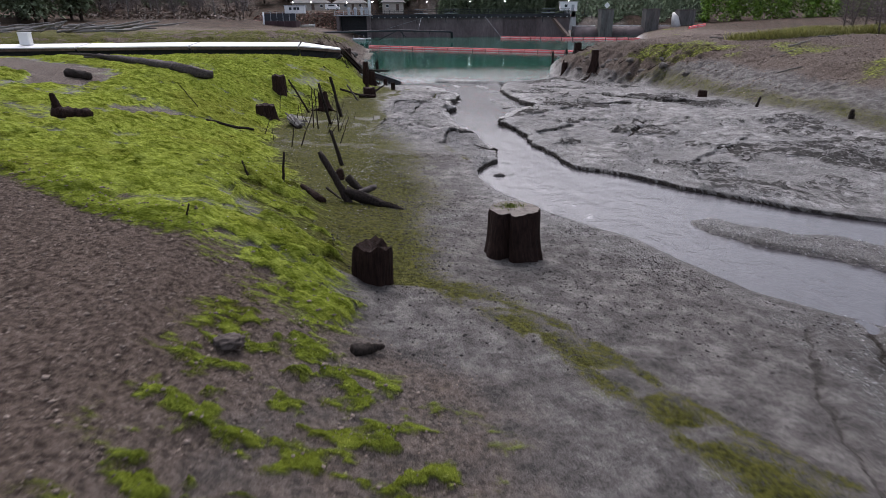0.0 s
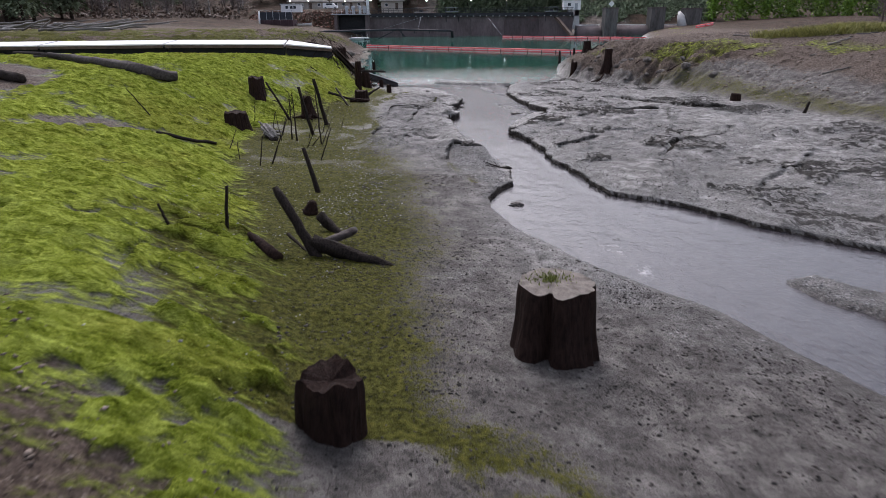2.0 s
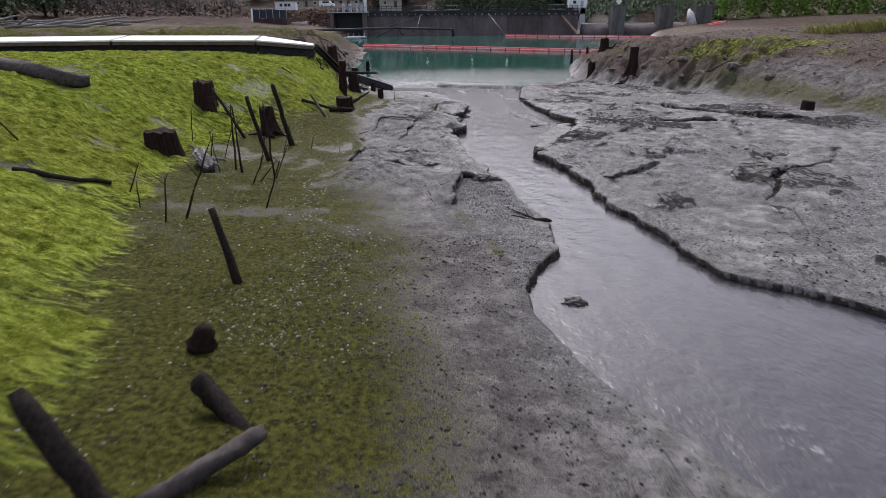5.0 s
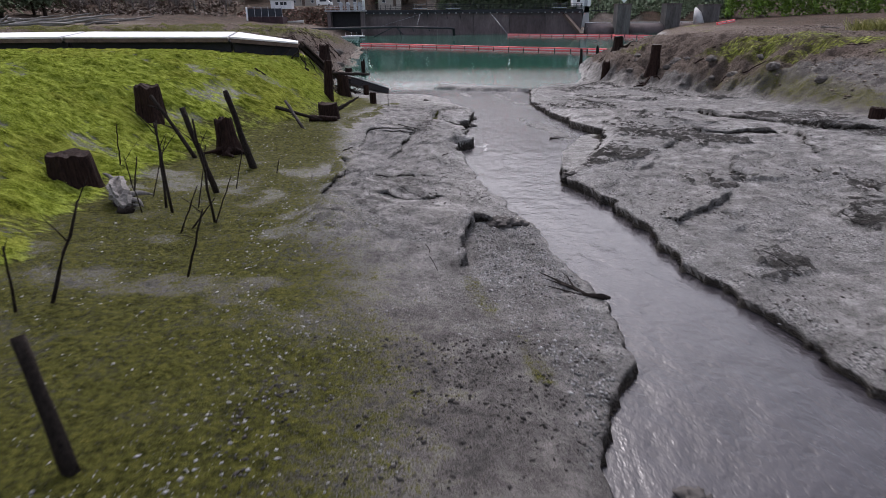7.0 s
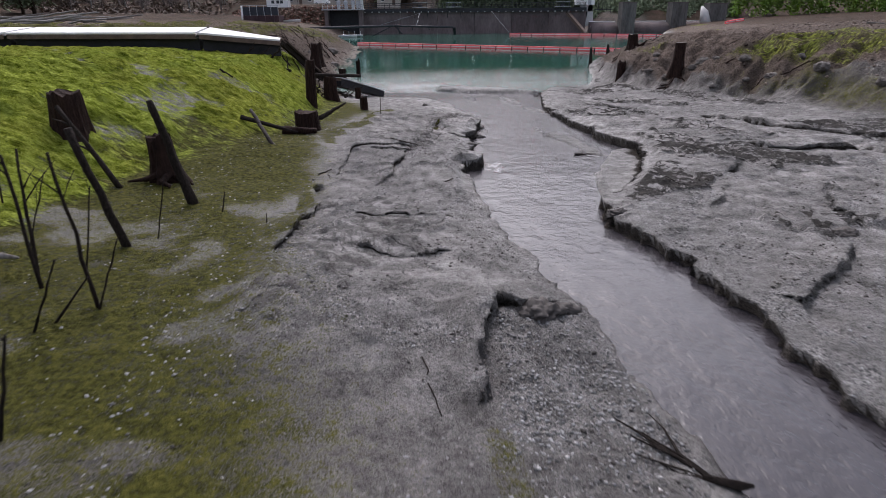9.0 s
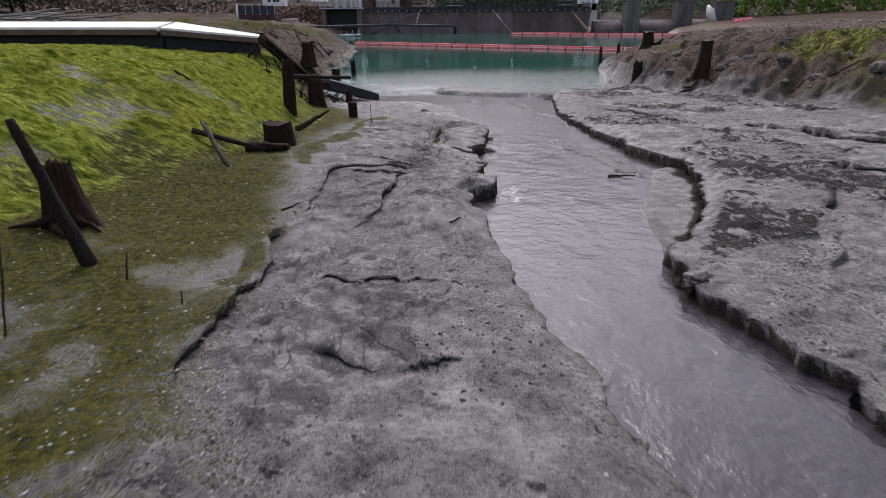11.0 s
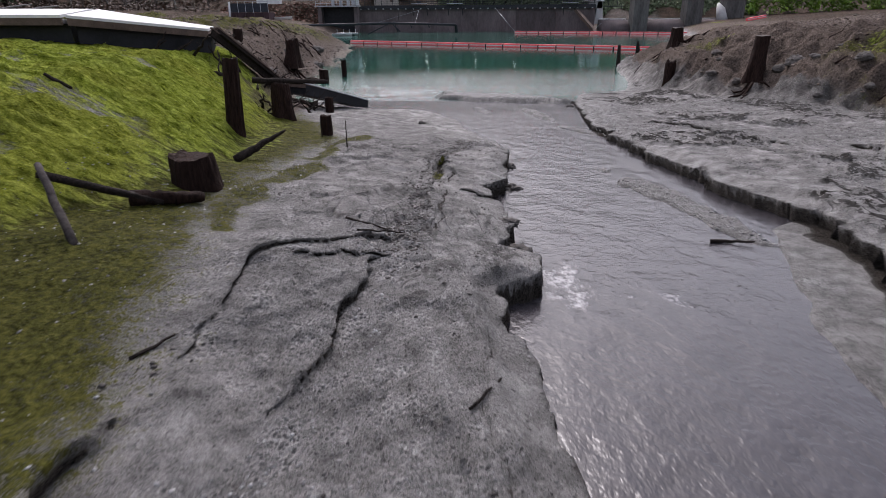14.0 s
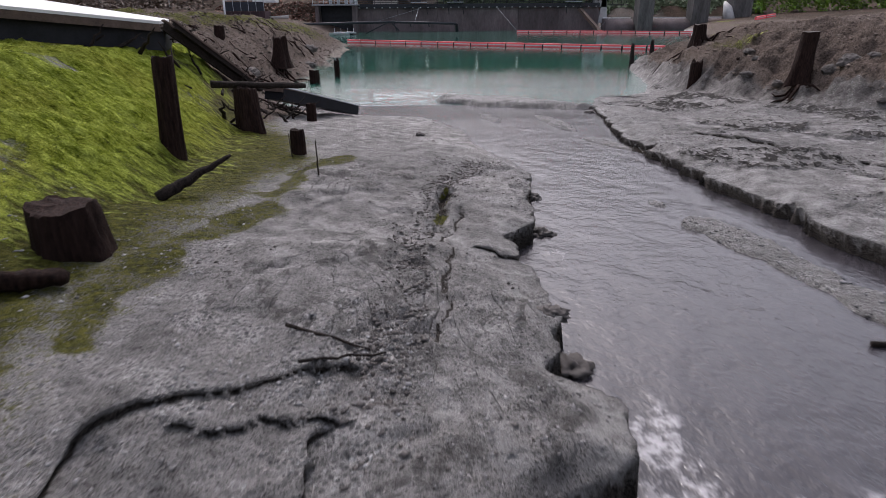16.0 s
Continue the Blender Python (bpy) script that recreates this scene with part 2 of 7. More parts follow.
EARTHROCK = simple("dull_brown_rock", (0.03, 0.023, 0.02), (0.10, 0.082, 0.072), 6, 0.9, 0, 0.7, 0.02, (1, 1, 1), 0.2)
DOCKTOP = simple("pale_dock_decking", (0.50, 0.50, 0.49), (0.68, 0.68, 0.67), 2.0, 0.7, 0, 0.2, 0.01)
DOCKSIDE = simple("brown_dock_fascia", (0.05, 0.035, 0.028), (0.14, 0.10, 0.08), 3, 0.7, 0, 0.3, 0.01)
BLACK = simple("black_float_plastic", (0.008, 0.009, 0.011), (0.022, 0.023, 0.028), 2, 0.5, 0, 0.1, 0.01)


def leaf_material(name, dark, light, rough_value=0.6):
    m, n, l, b = material(name, rough_value, 0.0, 0.2)
    g = n.new("ShaderNodeNewGeometry")
    v = coords(n, l)
    f = math_node(n, l, "ADD", math_node(n, l, "MULTIPLY", g.outputs["Random Per Island"], 0.7), math_node(n, l, "MULTIPLY", noise_node(n, l, 0.25, 3, v), 0.4))
    l.new(ramp_node(n, l, f, [(0.15, dark), (0.95, light)]), b.inputs["Base Color"])
    return m


# needles lightened, the haze of distance put into their colour
NEEDLES = leaf_material("conifer_needles", (0.06, 0.08, 0.045), (0.22, 0.27, 0.16))
PIERCONC = simple("black_stained_concrete", (0.035, 0.033, 0.032), (0.15, 0.145, 0.14), 0.5, 0.9, 0, 0.3, 0.03, (1, 1, 0.25))
WEATHERLOG = simple("dark_weathered_log", (0.014, 0.011, 0.010), (0.09, 0.076, 0.07), 3, 0.85, 0, 0.6, 0.02, (3, 3, 3))
IVY = leaf_material("pale_ivy_leaves", (0.10, 0.13, 0.07), (0.34, 0.40, 0.26))
HEDGE = leaf_material("dark_green_leaves", (0.05, 0.11, 0.015), (0.24, 0.40, 0.05))
GRASS = leaf_material("rank_grass", (0.09, 0.10, 0.02), (0.40, 0.38, 0.13))
TUFT = leaf_material("moss_strands", (0.07, 0.10, 0.012), (0.44, 0.51, 0.10))
TWIG = leaf_material("bare_twigs", (0.07, 0.055, 0.05), (0.22, 0.19, 0.18), 0.8)
GRIT = leaf_material("mixed_grit", (0.035, 0.033, 0.031), (0.34, 0.33, 0.32), 0.7)
CLOD = leaf_material("dark_mud_clods", (0.028, 0.025, 0.023), (0.14, 0.126, 0.116), 0.7)
WASHED = leaf_material("washed_gravel", (0.07, 0.072, 0.072), (0.42, 0.42, 0.41), 0.5)
DARKCLOD = leaf_material("wet_black_clods", (0.012, 0.011, 0.010), (0.075, 0.066, 0.06), 0.7)
PEBBLE = leaf_material("mixed_pebbles", (0.04, 0.04, 0.04), (0.40, 0.395, 0.385), 0.6)
EARTH = leaf_material("brown_stones", (0.055, 0.041, 0.033), (0.25, 0.20, 0.165), 0.8)
SHINGLE = simple("grey_roof_shingles", (0.12, 0.115, 0.11), (0.22, 0.21, 0.20), 3, 0.9, 0, 0.2, 0.01)
TAN = simple("tan_siding", (0.30, 0.27, 0.24), (0.42, 0.39, 0.35), 1, 0.8, 0, 0.1, 0.01)
GLASS = simple("dark_window_glass", (0.02, 0.025, 0.03), (0.05, 0.06, 0.07), 1, 0.1, 0, 0, 0.01)
BIRCH = simple("pale_bark", (0.20, 0.19, 0.18), (0.5, 0.49, 0.47), 3, 0.8, 0, 0.3, 0.02, (1, 1, 4))
TRUNKM = simple("dark_conifer_bark", (0.025, 0.02, 0.017), (0.08, 0.062, 0.05), 3, 0.9, 0, 0.4, 0.03, (3, 3, 0.6))
DARKCLOTH = simple("dark_mesh_fence", (0.02, 0.023, 0.03), (0.045, 0.05, 0.06), 2, 0.8, 0, 0.1, 0.01)
RUSTWALL = simple("dark_rusty_sheet_piling", (0.03, 0.018, 0.02), (0.08, 0.05, 0.055), 0.6, 0.8, 0, 0.3, 0.02, (1, 1, 0.3))
LAMPGLOW, lampn, lampl, lampb = material("lit_lamp_head", 0.4)
lampb.inputs["Emission Color"].default_value = (1.0, 0.95, 0.85, 1)
lampb.inputs["Emission Strength"].default_value = 6.0

# ---- the lie of the land: water level, stream edges, toe of the mossy slope, banks ----
def table(*pairs):
    """A line through (y, value) pairs."""
    a = np.array(pairs, float)
    return lambda y: np.interp(y, a[:, 0], a[:, 1])


level = table((-10, 2.35), (0, 2.25), (16, 1.87), (22, 1.80), (30, 1.68), (38, 1.43), (45, 1.12), (60, 0.62), (70, 0.03), (76, 0.0), (900, 0.0))
edge_left = table((-10, 25), (0, 17), (9.3, 7.8), (11.2, 6.0), (14.4, 4.7), (16.9, 3.0), (19.1, 1.8), (20.5, 1.15), (21.6, 1.2), (23.7, 2.15), (26, 2.1),
                  (28.3, 1.7), (30, 1.3), (33.5, 0.7), (36, 0.4), (38.5, 0.15), (38.9, 0.9), (39.6, 0.9), (40.1, 0.45), (41.2, 0.75), (44, 0.45),
                  (44.8, 1.0), (48.8, 1.4), (51.2, 0.8), (53, 0.3), (56, 0.3), (60.6, -1.4), (62, -5), (66, -8.6), (75, -10.8), (90, -11.5), (137, -16), (144, -24), (160, -30), (182, -29), (200, -26), (210, -24))
edge_right = table((-10, 34), (0, 26), (12, 16), (15.6, 12.2), (16.9, 10.3), (19.3, 7.9), (21, 6.7), (22.3, 5.1), (24.8, 4.5), (28, 4.15), (30.5, 3.9),
                   (33, 3.1), (34.5, 3.5), (36, 4.4), (38, 5.5), (40, 6.1), (42, 6.35), (43.5, 5.9), (46, 5.6), (50, 5.3), (54, 5.2), (61, 6.2), (65, 6.8),
                   (70, 8.0), (73, 12.0), (78, 13.6), (90, 15.8), (97, 19), (120, 34), (150, 46), (180, 56), (200, 62))
rise_left = table((0, 0.02), (19, 0.03), (20.5, 0.14), (24, 0.16), (26, 0.06), (28.5, 0.28), (30.5, 0.2), (34, 0.1), (37, 0.14), (39, 0.36), (50, 0.3), (56, 0.12), (62, 0.05), (66, 0.02))
rise_right = table((0, 0.08), (17, 0.12), (26, 0.15), (31, 0.22), (34, 0.26), (44, 0.30), (52, 0.2), (60, 0.12), (68, 0.05), (74, 0.02))
toe_x = table((-10, 0.5), (4, -0.5), (10, -1.2), (12, -2.0), (15, -3.0), (18, -4.5), (21, -6.0), (26, -7.6), (31, -8.9), (36, -8.5), (39, -6.6), (42, -5.4), (45, -5.3), (50, -5.8), (55, -6.6),
              (60, -7.6), (66, -9.0), (75, -11.2), (90, -12.0), (137, -16.5), (144, -25), (160, -31), (182, -30), (200, -27), (210, -25))
toe_z = table((-10, 3.4), (4, 3.0), (10, 2.75), (15, 2.75), (18, 2.55), (21, 2.4), (31, 2.3), (39, 2.25), (42, 2.05), (45, 2.0), (50, 1.8), (55, 1.5), (60, 1.0), (66, 0.35), (75, 0.12), (900, 0.1))
up3 = table((4, 4.0), (10, 4.1), (15, 3.8), (21, 3.3), (26, 3.3), (31, 3.9), (36, 3.75), (42, 3.6), (45, 3.85), (50, 3.75), (55, 3.4), (60, 3.1), (66, 3.0), (75, 3.1), (90, 2.8), (137, 2.0), (150, 1.0), (200, 1.6))
up6 = table((4, 4.4), (15, 4.25), (21, 4.0), (26, 4.1), (31, 4.6), (42, 4.5), (50, 4.1), (60, 4.0), (66, 4.2), (75, 4.4), (90, 4.3), (137, 3.0), (150, 2.0))
up12 = table((4, 4.6), (15, 4.6), (31, 5.0), (42, 4.6), (50, 4.2), (60, 4.4), (75, 4.8), (90, 4.7), (137, 3.8), (150, 3.0))
up40 = table((4, 5.2), (31, 5.2), (42, 4.7), (50, 4.25), (60, 4.6), (75, 4.6), (137, 4.2), (170, 5.0), (200, 6.0))
toe_right = table((-10, 24), (12, 21), (28, 19.6), (35, 19.0), (42, 18.4), (54, 17.0), (62, 14.4), (71, 13.6), (78, 14.0), (90, 16.2), (97, 19.5), (120, 34.5), (150, 46.5), (180, 56.5), (200, 62.5))
bank2 = table((10, 2.9), (42, 2.6), (50, 2.9), (58, 2.7), (66, 2.3), (78, 2.0), (90, 1.2), (120, 1.0), (200, 1.0))
bank6 = table((10, 4.3), (42, 4.2), (55, 4.5), (66, 4.2), (78, 3.7), (90, 2.6), (120, 2.0), (200, 2.0))
bank15 = table((10, 6.0), (42, 5.7), (60, 5.1), (78, 4.4), (90, 3.4), (120, 2.6), (200, 3.0))


def lattice(ix, iy, seed):
    h = (ix.astype(np.int64) * 374761393 + iy.astype(np.int64) * 668265263 + seed * 974711) & 0x7FFFFFFF
    h = ((h ^ (h >> 13)) * 1274126177) & 0x7FFFFFFF
    return ((h ^ (h >> 16)) & 0xFFFF) / 32767.5 - 1.0


def grain(x, y, seed=0):
    """Smooth noise from -1 to 1, one lump to a unit."""
    x, y = np.asarray(x, float), np.asarray(y, float)
    ix, iy = np.floor(x), np.floor(y)
    u, v = x - ix, y - iy
    u, v = u * u * u * (u * (u * 6 - 15) + 10), v * v * v * (v * (v * 6 - 15) + 10)
    a, b = lattice(ix, iy, seed), lattice(ix + 1, iy, seed)
    c, d = lattice(ix, iy + 1, seed), lattice(ix + 1, iy + 1, seed)
    return (a * (1 - u) + b * u) * (1 - v) + (c * (1 - u) + d * u) * v


def rough(x, y, octaves=4, seed=0, gain=0.5):
    total, size, norm = 0.0, 1.0, 0.0
    for i in range(octaves):
        k = 2.0 ** i
        total = total + size * grain(x * k + 13.7 * i, y * k - 7.3 * i, seed + i)
        norm += size
        size *= gain
    return total / norm


def ramp(v, a, b):
    t = np.clip((v - a) / (b - a), 0, 1)
    return t * t * (3 - 2 * t)


def near_line(x, y, pts):
    """Distance to a polyline."""
    best = np.full(np.shape(x), 1e9)
    for (ax, ay), (bx, by) in zip(pts[:-1], pts[1:]):
        dx, dy = bx - ax, by - ay
        t = np.clip(((x - ax) * dx + (y - ay) * dy) / (dx * dx + dy * dy), 0, 1)
        best = np.minimum(best, np.hypot(x - ax - t * dx, y - ay - t * dy))
    return best


BANK = {}


def base(x, y):
    """The ground without its fine relief."""
    z0 = level(y)
    wob = 0.22 * rough(x * 0.9, y * 0.9, 4, 5) * ramp(y, 5, 25)
    wob = wob + 0.09 * rough(x * 2.6, y * 2.6, 2, 9) * ramp(y, 18, 24)
    l, r = edge_left(y) + wob + 0.16 * rough(x * 0.6 + 3.0, y * 1.9, 3, 12) * ramp(y, 36, 38) * ramp(y, 53, 49), edge_right(y) + wob * 1.3
    tx, tr = toe_x(y), toe_right(y) + 0.8 * rough(x * 0.25, y * 0.25, 3, 31)
    hl, hr = rise_left(y), rise_right(y)
    # left: bank edge, flat, toe, slope, plateau
    flat = np.clip((l - x) / np.maximum(l - tx, 0.3), 0, 1)
    left = z0 + hl + (toe_z(y) - z0 - hl) * flat ** 1.4
    u = tx - x
    out = [toe_z(y), up3(y), up6(y), up12(y), up40(y)]
    at = [0, 3, 6, 12, 40]
    slope = out[0]
    for i in range(4):
        t = np.clip((u - at[i]) / (at[i + 1] - at[i]), 0, 1)
        slope = slope + (out[i + 1] - out[i]) * t
    left = np.where(u > 0, slope, left)
    # right: bank edge, flat, steep cut bank, brown slope
    flat = np.clip((x - r) / np.maximum(tr - r, 0.3), 0, 1)
    rz = z0 + hr + (0.12 - 0.0 * y) * flat + 0.2 * flat ** 4
    v = x - tr
    out = [z0 + hr + 0.32, bank2(y), bank6(y), bank15(y), bank15(y) + 2.0]
    at = [0, 1.8, 6, 15, 60]
    slope = out[0]
    for i in range(4):
        t = np.clip((v - at[i]) / (at[i + 1] - at[i]), 0, 1)
        slope = slope + (out[i + 1] - out[i]) * t
    right = np.where(v > 0, slope, rz)
    mid = np.where(x < (l + r) / 2, left, right)
    # bed under the water
    inside = np.minimum(x - l, r - x)
    steep = np.where(x < (l + r) / 2, 0.10 + 0.9 * ramp(y, 19, 12), 0.10)
    deep = np.where(y > 66, 1.6, 0.22)
    bed = z0 - deep * ramp(inside, -0.02, np.where(y > 66, 6.0, 1.2)) - 0.04
    crisp = (y > np.where(x < (l + r) / 2, 19.5, 4.0)) & (y < 68)
    mix = np.where(crisp, inside > 0.035, ramp(inside, 0.0, steep))
    BANK.update(inside=inside, side=np.where(x < (l + r) / 2, 1.0, -1.0), crisp=crisp)
    return mid * (1 - mix) + np.minimum(bed, mid) * mix, inside


def far_hills(x, y, z):
    """The valley sides round the lake."""
    side = ramp(-x, 95, 300) * 60 + ramp(x, 150, 320) * 60
    behind = ramp(y, 236, 420) * 70
    a, b = ramp(y, 201, 214) * ramp(-x, 22, 28), ramp(y, 212, 226) * ramp(np.abs(x - 10), 20, 45)
    z = np.where(a > 0, np.maximum(z, 8.2 * a), z)
    z = np.where(b > 0, np.maximum(z, 6.0 * b), z)
    return z + np.maximum(side * ramp(y, 20, 60), behind)


def ground_height(x, y):
    x, y = np.broadcast_arrays(np.asarray(x, float), np.asarray(y, float))
    z, inside = base(x, y)
    shore = ramp(-inside, 0.0, 0.5)
    z = z + shore * (0.10 * rough(x * 0.35, y * 0.35, 3, 2) + 0.035 * rough(x * 1.7, y * 1.7, 3, 3))
    return far_hills(x, y, z)

# ---- mesh helpers ----
def solid(name, verts, faces, mat, parent=None, smooth=True, label="", colour=None):
    me = bpy.data.meshes.new(name)
    me.from_pydata([tuple(map(float, p)) for p in verts], [], faces)
    me.validate()
    if smooth:
        me.polygons.foreach_set("use_smooth", [True] * len(me.polygons))
    me.materials.append(mat)
    ob = new(name, me)
    if parent is not None:
        ob.parent = parent
    if label:
        ob["label"] = label
    return ob


def anchor(name, x, y, z, label, category, group="", turn=0.0):
    e = new(name)
    e.empty_display_size = 0.2
    e.matrix_basis = pose(x, y, z, 0, 0, turn)
    return tagged(e, label, category, group)


def box(cx, cy, cz, sx, sy, sz, bevel=0.0):
    """Corners and faces of a box, its upright edges cut by bevel."""
    hx, hy = sx / 2, sy / 2
    if bevel:
        k = bevel
        ring = [(-hx + k, -hy), (hx - k, -hy), (hx, -hy + k), (hx, hy - k), (hx - k, hy), (-hx + k, hy), (-hx, hy - k), (-hx, -hy + k)]
    else:
        ring = [(-hx, -hy), (hx, -hy), (hx, hy), (-hx, hy)]
    c = len(ring)
    v = [(cx + a, cy + b, cz - sz / 2) for a, b in ring] + [(cx + a, cy + b, cz + sz / 2) for a, b in ring]
    f = [tuple(range(c - 1, -1, -1)), tuple(range(c, 2 * c))] + [(i, (i + 1) % c, c + (i + 1) % c, c + i) for i in range(c)]
    return v, f


def joined(*pieces):
    v, f = [], []
    for pv, pf in pieces:
        o = len(v)
        v += list(pv)
        f += [tuple(i + o for i in q) for q in pf]
    return v, f


def tube(path, radii, sides=12, seed=0, bumpy=0.08, caps=True, flute=0.0):
    """A tapering, uneven limb along a path."""
    rng = random.Random(seed)
    lobes = [(rng.randint(2, 7), rng.uniform(0, 6.28), rng.uniform(0.3, 1)) for _ in range(4)]
    v, f = [], []
    pts = [Vector(p) for p in path]
    for i, p in enumerate(pts):
        d = (pts[min(i + 1, len(pts) - 1)] - pts[max(i - 1, 0)]).normalized()
        a = d.cross(Vector((0, 0, 1)) if abs(d.z) < 0.9 else Vector((0, 1, 0))).normalized()
        b = a.cross(d)
        for j in range(sides):
            t = 2 * math.pi * j / sides
            k = 1 + sum(bumpy * w * math.sin(m * t + ph + i * 0.15 * m) for m, ph, w in lobes) + bumpy * 0.5 * rng.uniform(-1, 1) + flute * abs(math.sin(3.5 * t + seed))
            v.append(p + (a * math.cos(t) + b * math.sin(t)) * radii[i] * k)
    for i in range(len(pts) - 1):
        for j in range(sides):
            f.append((i * sides + j, i * sides + (j + 1) % sides, (i + 1) * sides + (j + 1) % sides, (i + 1) * sides + j))
    if caps:
        f.append(tuple(range(sides - 1, -1, -1)))
        f.append(tuple(range((len(pts) - 1) * sides, len(pts) * sides)))
    return v, f


def rod(a, b, r, sides=6):
    return tube([a, b], [r, r], sides, 0, 0.0)


def floor_at(x, y):
    return float(sample("z", x, y))


# ---- ground ----
def spread(stops):
    out = [stops[0][0]]
    for (a, _), (b, step) in zip(stops[:-1], stops[1:]):
        k = max(1, int(round((b - a) / step)))
        out += [a + (b - a) * (i + 1) / k for i in range(k)]
    return np.array(out)


GX = spread([(-700, 0), (-300, 60), (-120, 15), (-50, 3), (-26, 0.6), (-13, 0.2), (-8, 0.1), (-4, 0.08), (1.5, 0.05), (9, 0.062), (22, 0.13), (34, 0.4), (70, 2), (160, 10), (400, 40), (800, 80)])
GY = spread([(-300, 0), (-60, 60), (-6, 9), (2, 0.6), (10, 0.08), (27, 0.075), (43, 0.052), (48, 0.062), (56, 0.08), (72, 0.14), (100, 0.4), (150, 1.5), (270, 5), (500, 20), (900, 80)])

algae_edge = table((3, 5.0), (5, 4.4), (7, 3.3), (8.4, 2.4), (9.8, 1.3), (10.6, 0.6), (11.6, 0.35), (12.6, 0.1), (14, -0.2), (15, -0.4), (18, -0.8), (20.7, -1.3), (23.4, -1.1), (24.7, -1.5), (26.5, -2.2), (30, -2.9), (35, -3.0), (38, -3.3), (41, -3.9), (43, -3.9), (45, -3.6), (49, -3.2), (52, -4), (58, -7))
moss_edge = table((8, -1.2), (9.6, -1.5), (12, -2.2), (15.4, -3.9), (17.4, -4.8), (20, -5.7), (23.5, -7), (27, -7.6), (31, -8), (36, -7.6), (38, -6.7), (41, -5.5), (43, -5.0), (47, -4.9), (52, -5.8), (55, -7.0), (58, -8.8), (60, -11))


STRIPS = [([(0.2, 10.2), (1.7, 9.1), (2.6, 7.6), (3.6, 6.1), (4.4, 5.0)], 0.22, 0.72), ([(-2.9, 48.6), (-3.3, 47.1), (-3.3, 43.9), (-3.9, 42.7), (-4.0, 40.3)], 0.5, 0.78), ([(0.15, 26.2), (0.4, 25.0), (0.7, 24.0), (0.95, 22.9)], 0.22, 0.5),
          ([(-0.6, 44.6), (-0.5, 45.6), (-0.35, 46.9)], 0.16, 0.9), ([(-3.3, 30.2), (-3.35, 32.0), (-3.4, 34.0), (-3.6, 35.6)], 0.42, 0.72), ([(-4.6, 38.6), (-4.3, 40.0)], 0.6, 0.8)]


BARE_BAND = [(-31.0, 43.0), (-21.0, 33.0), (-17.4, 29.2)]
BARE_STREAK = [(-12.6, 24.0), (-11.4, 25.2), (-10.0, 26.0)]


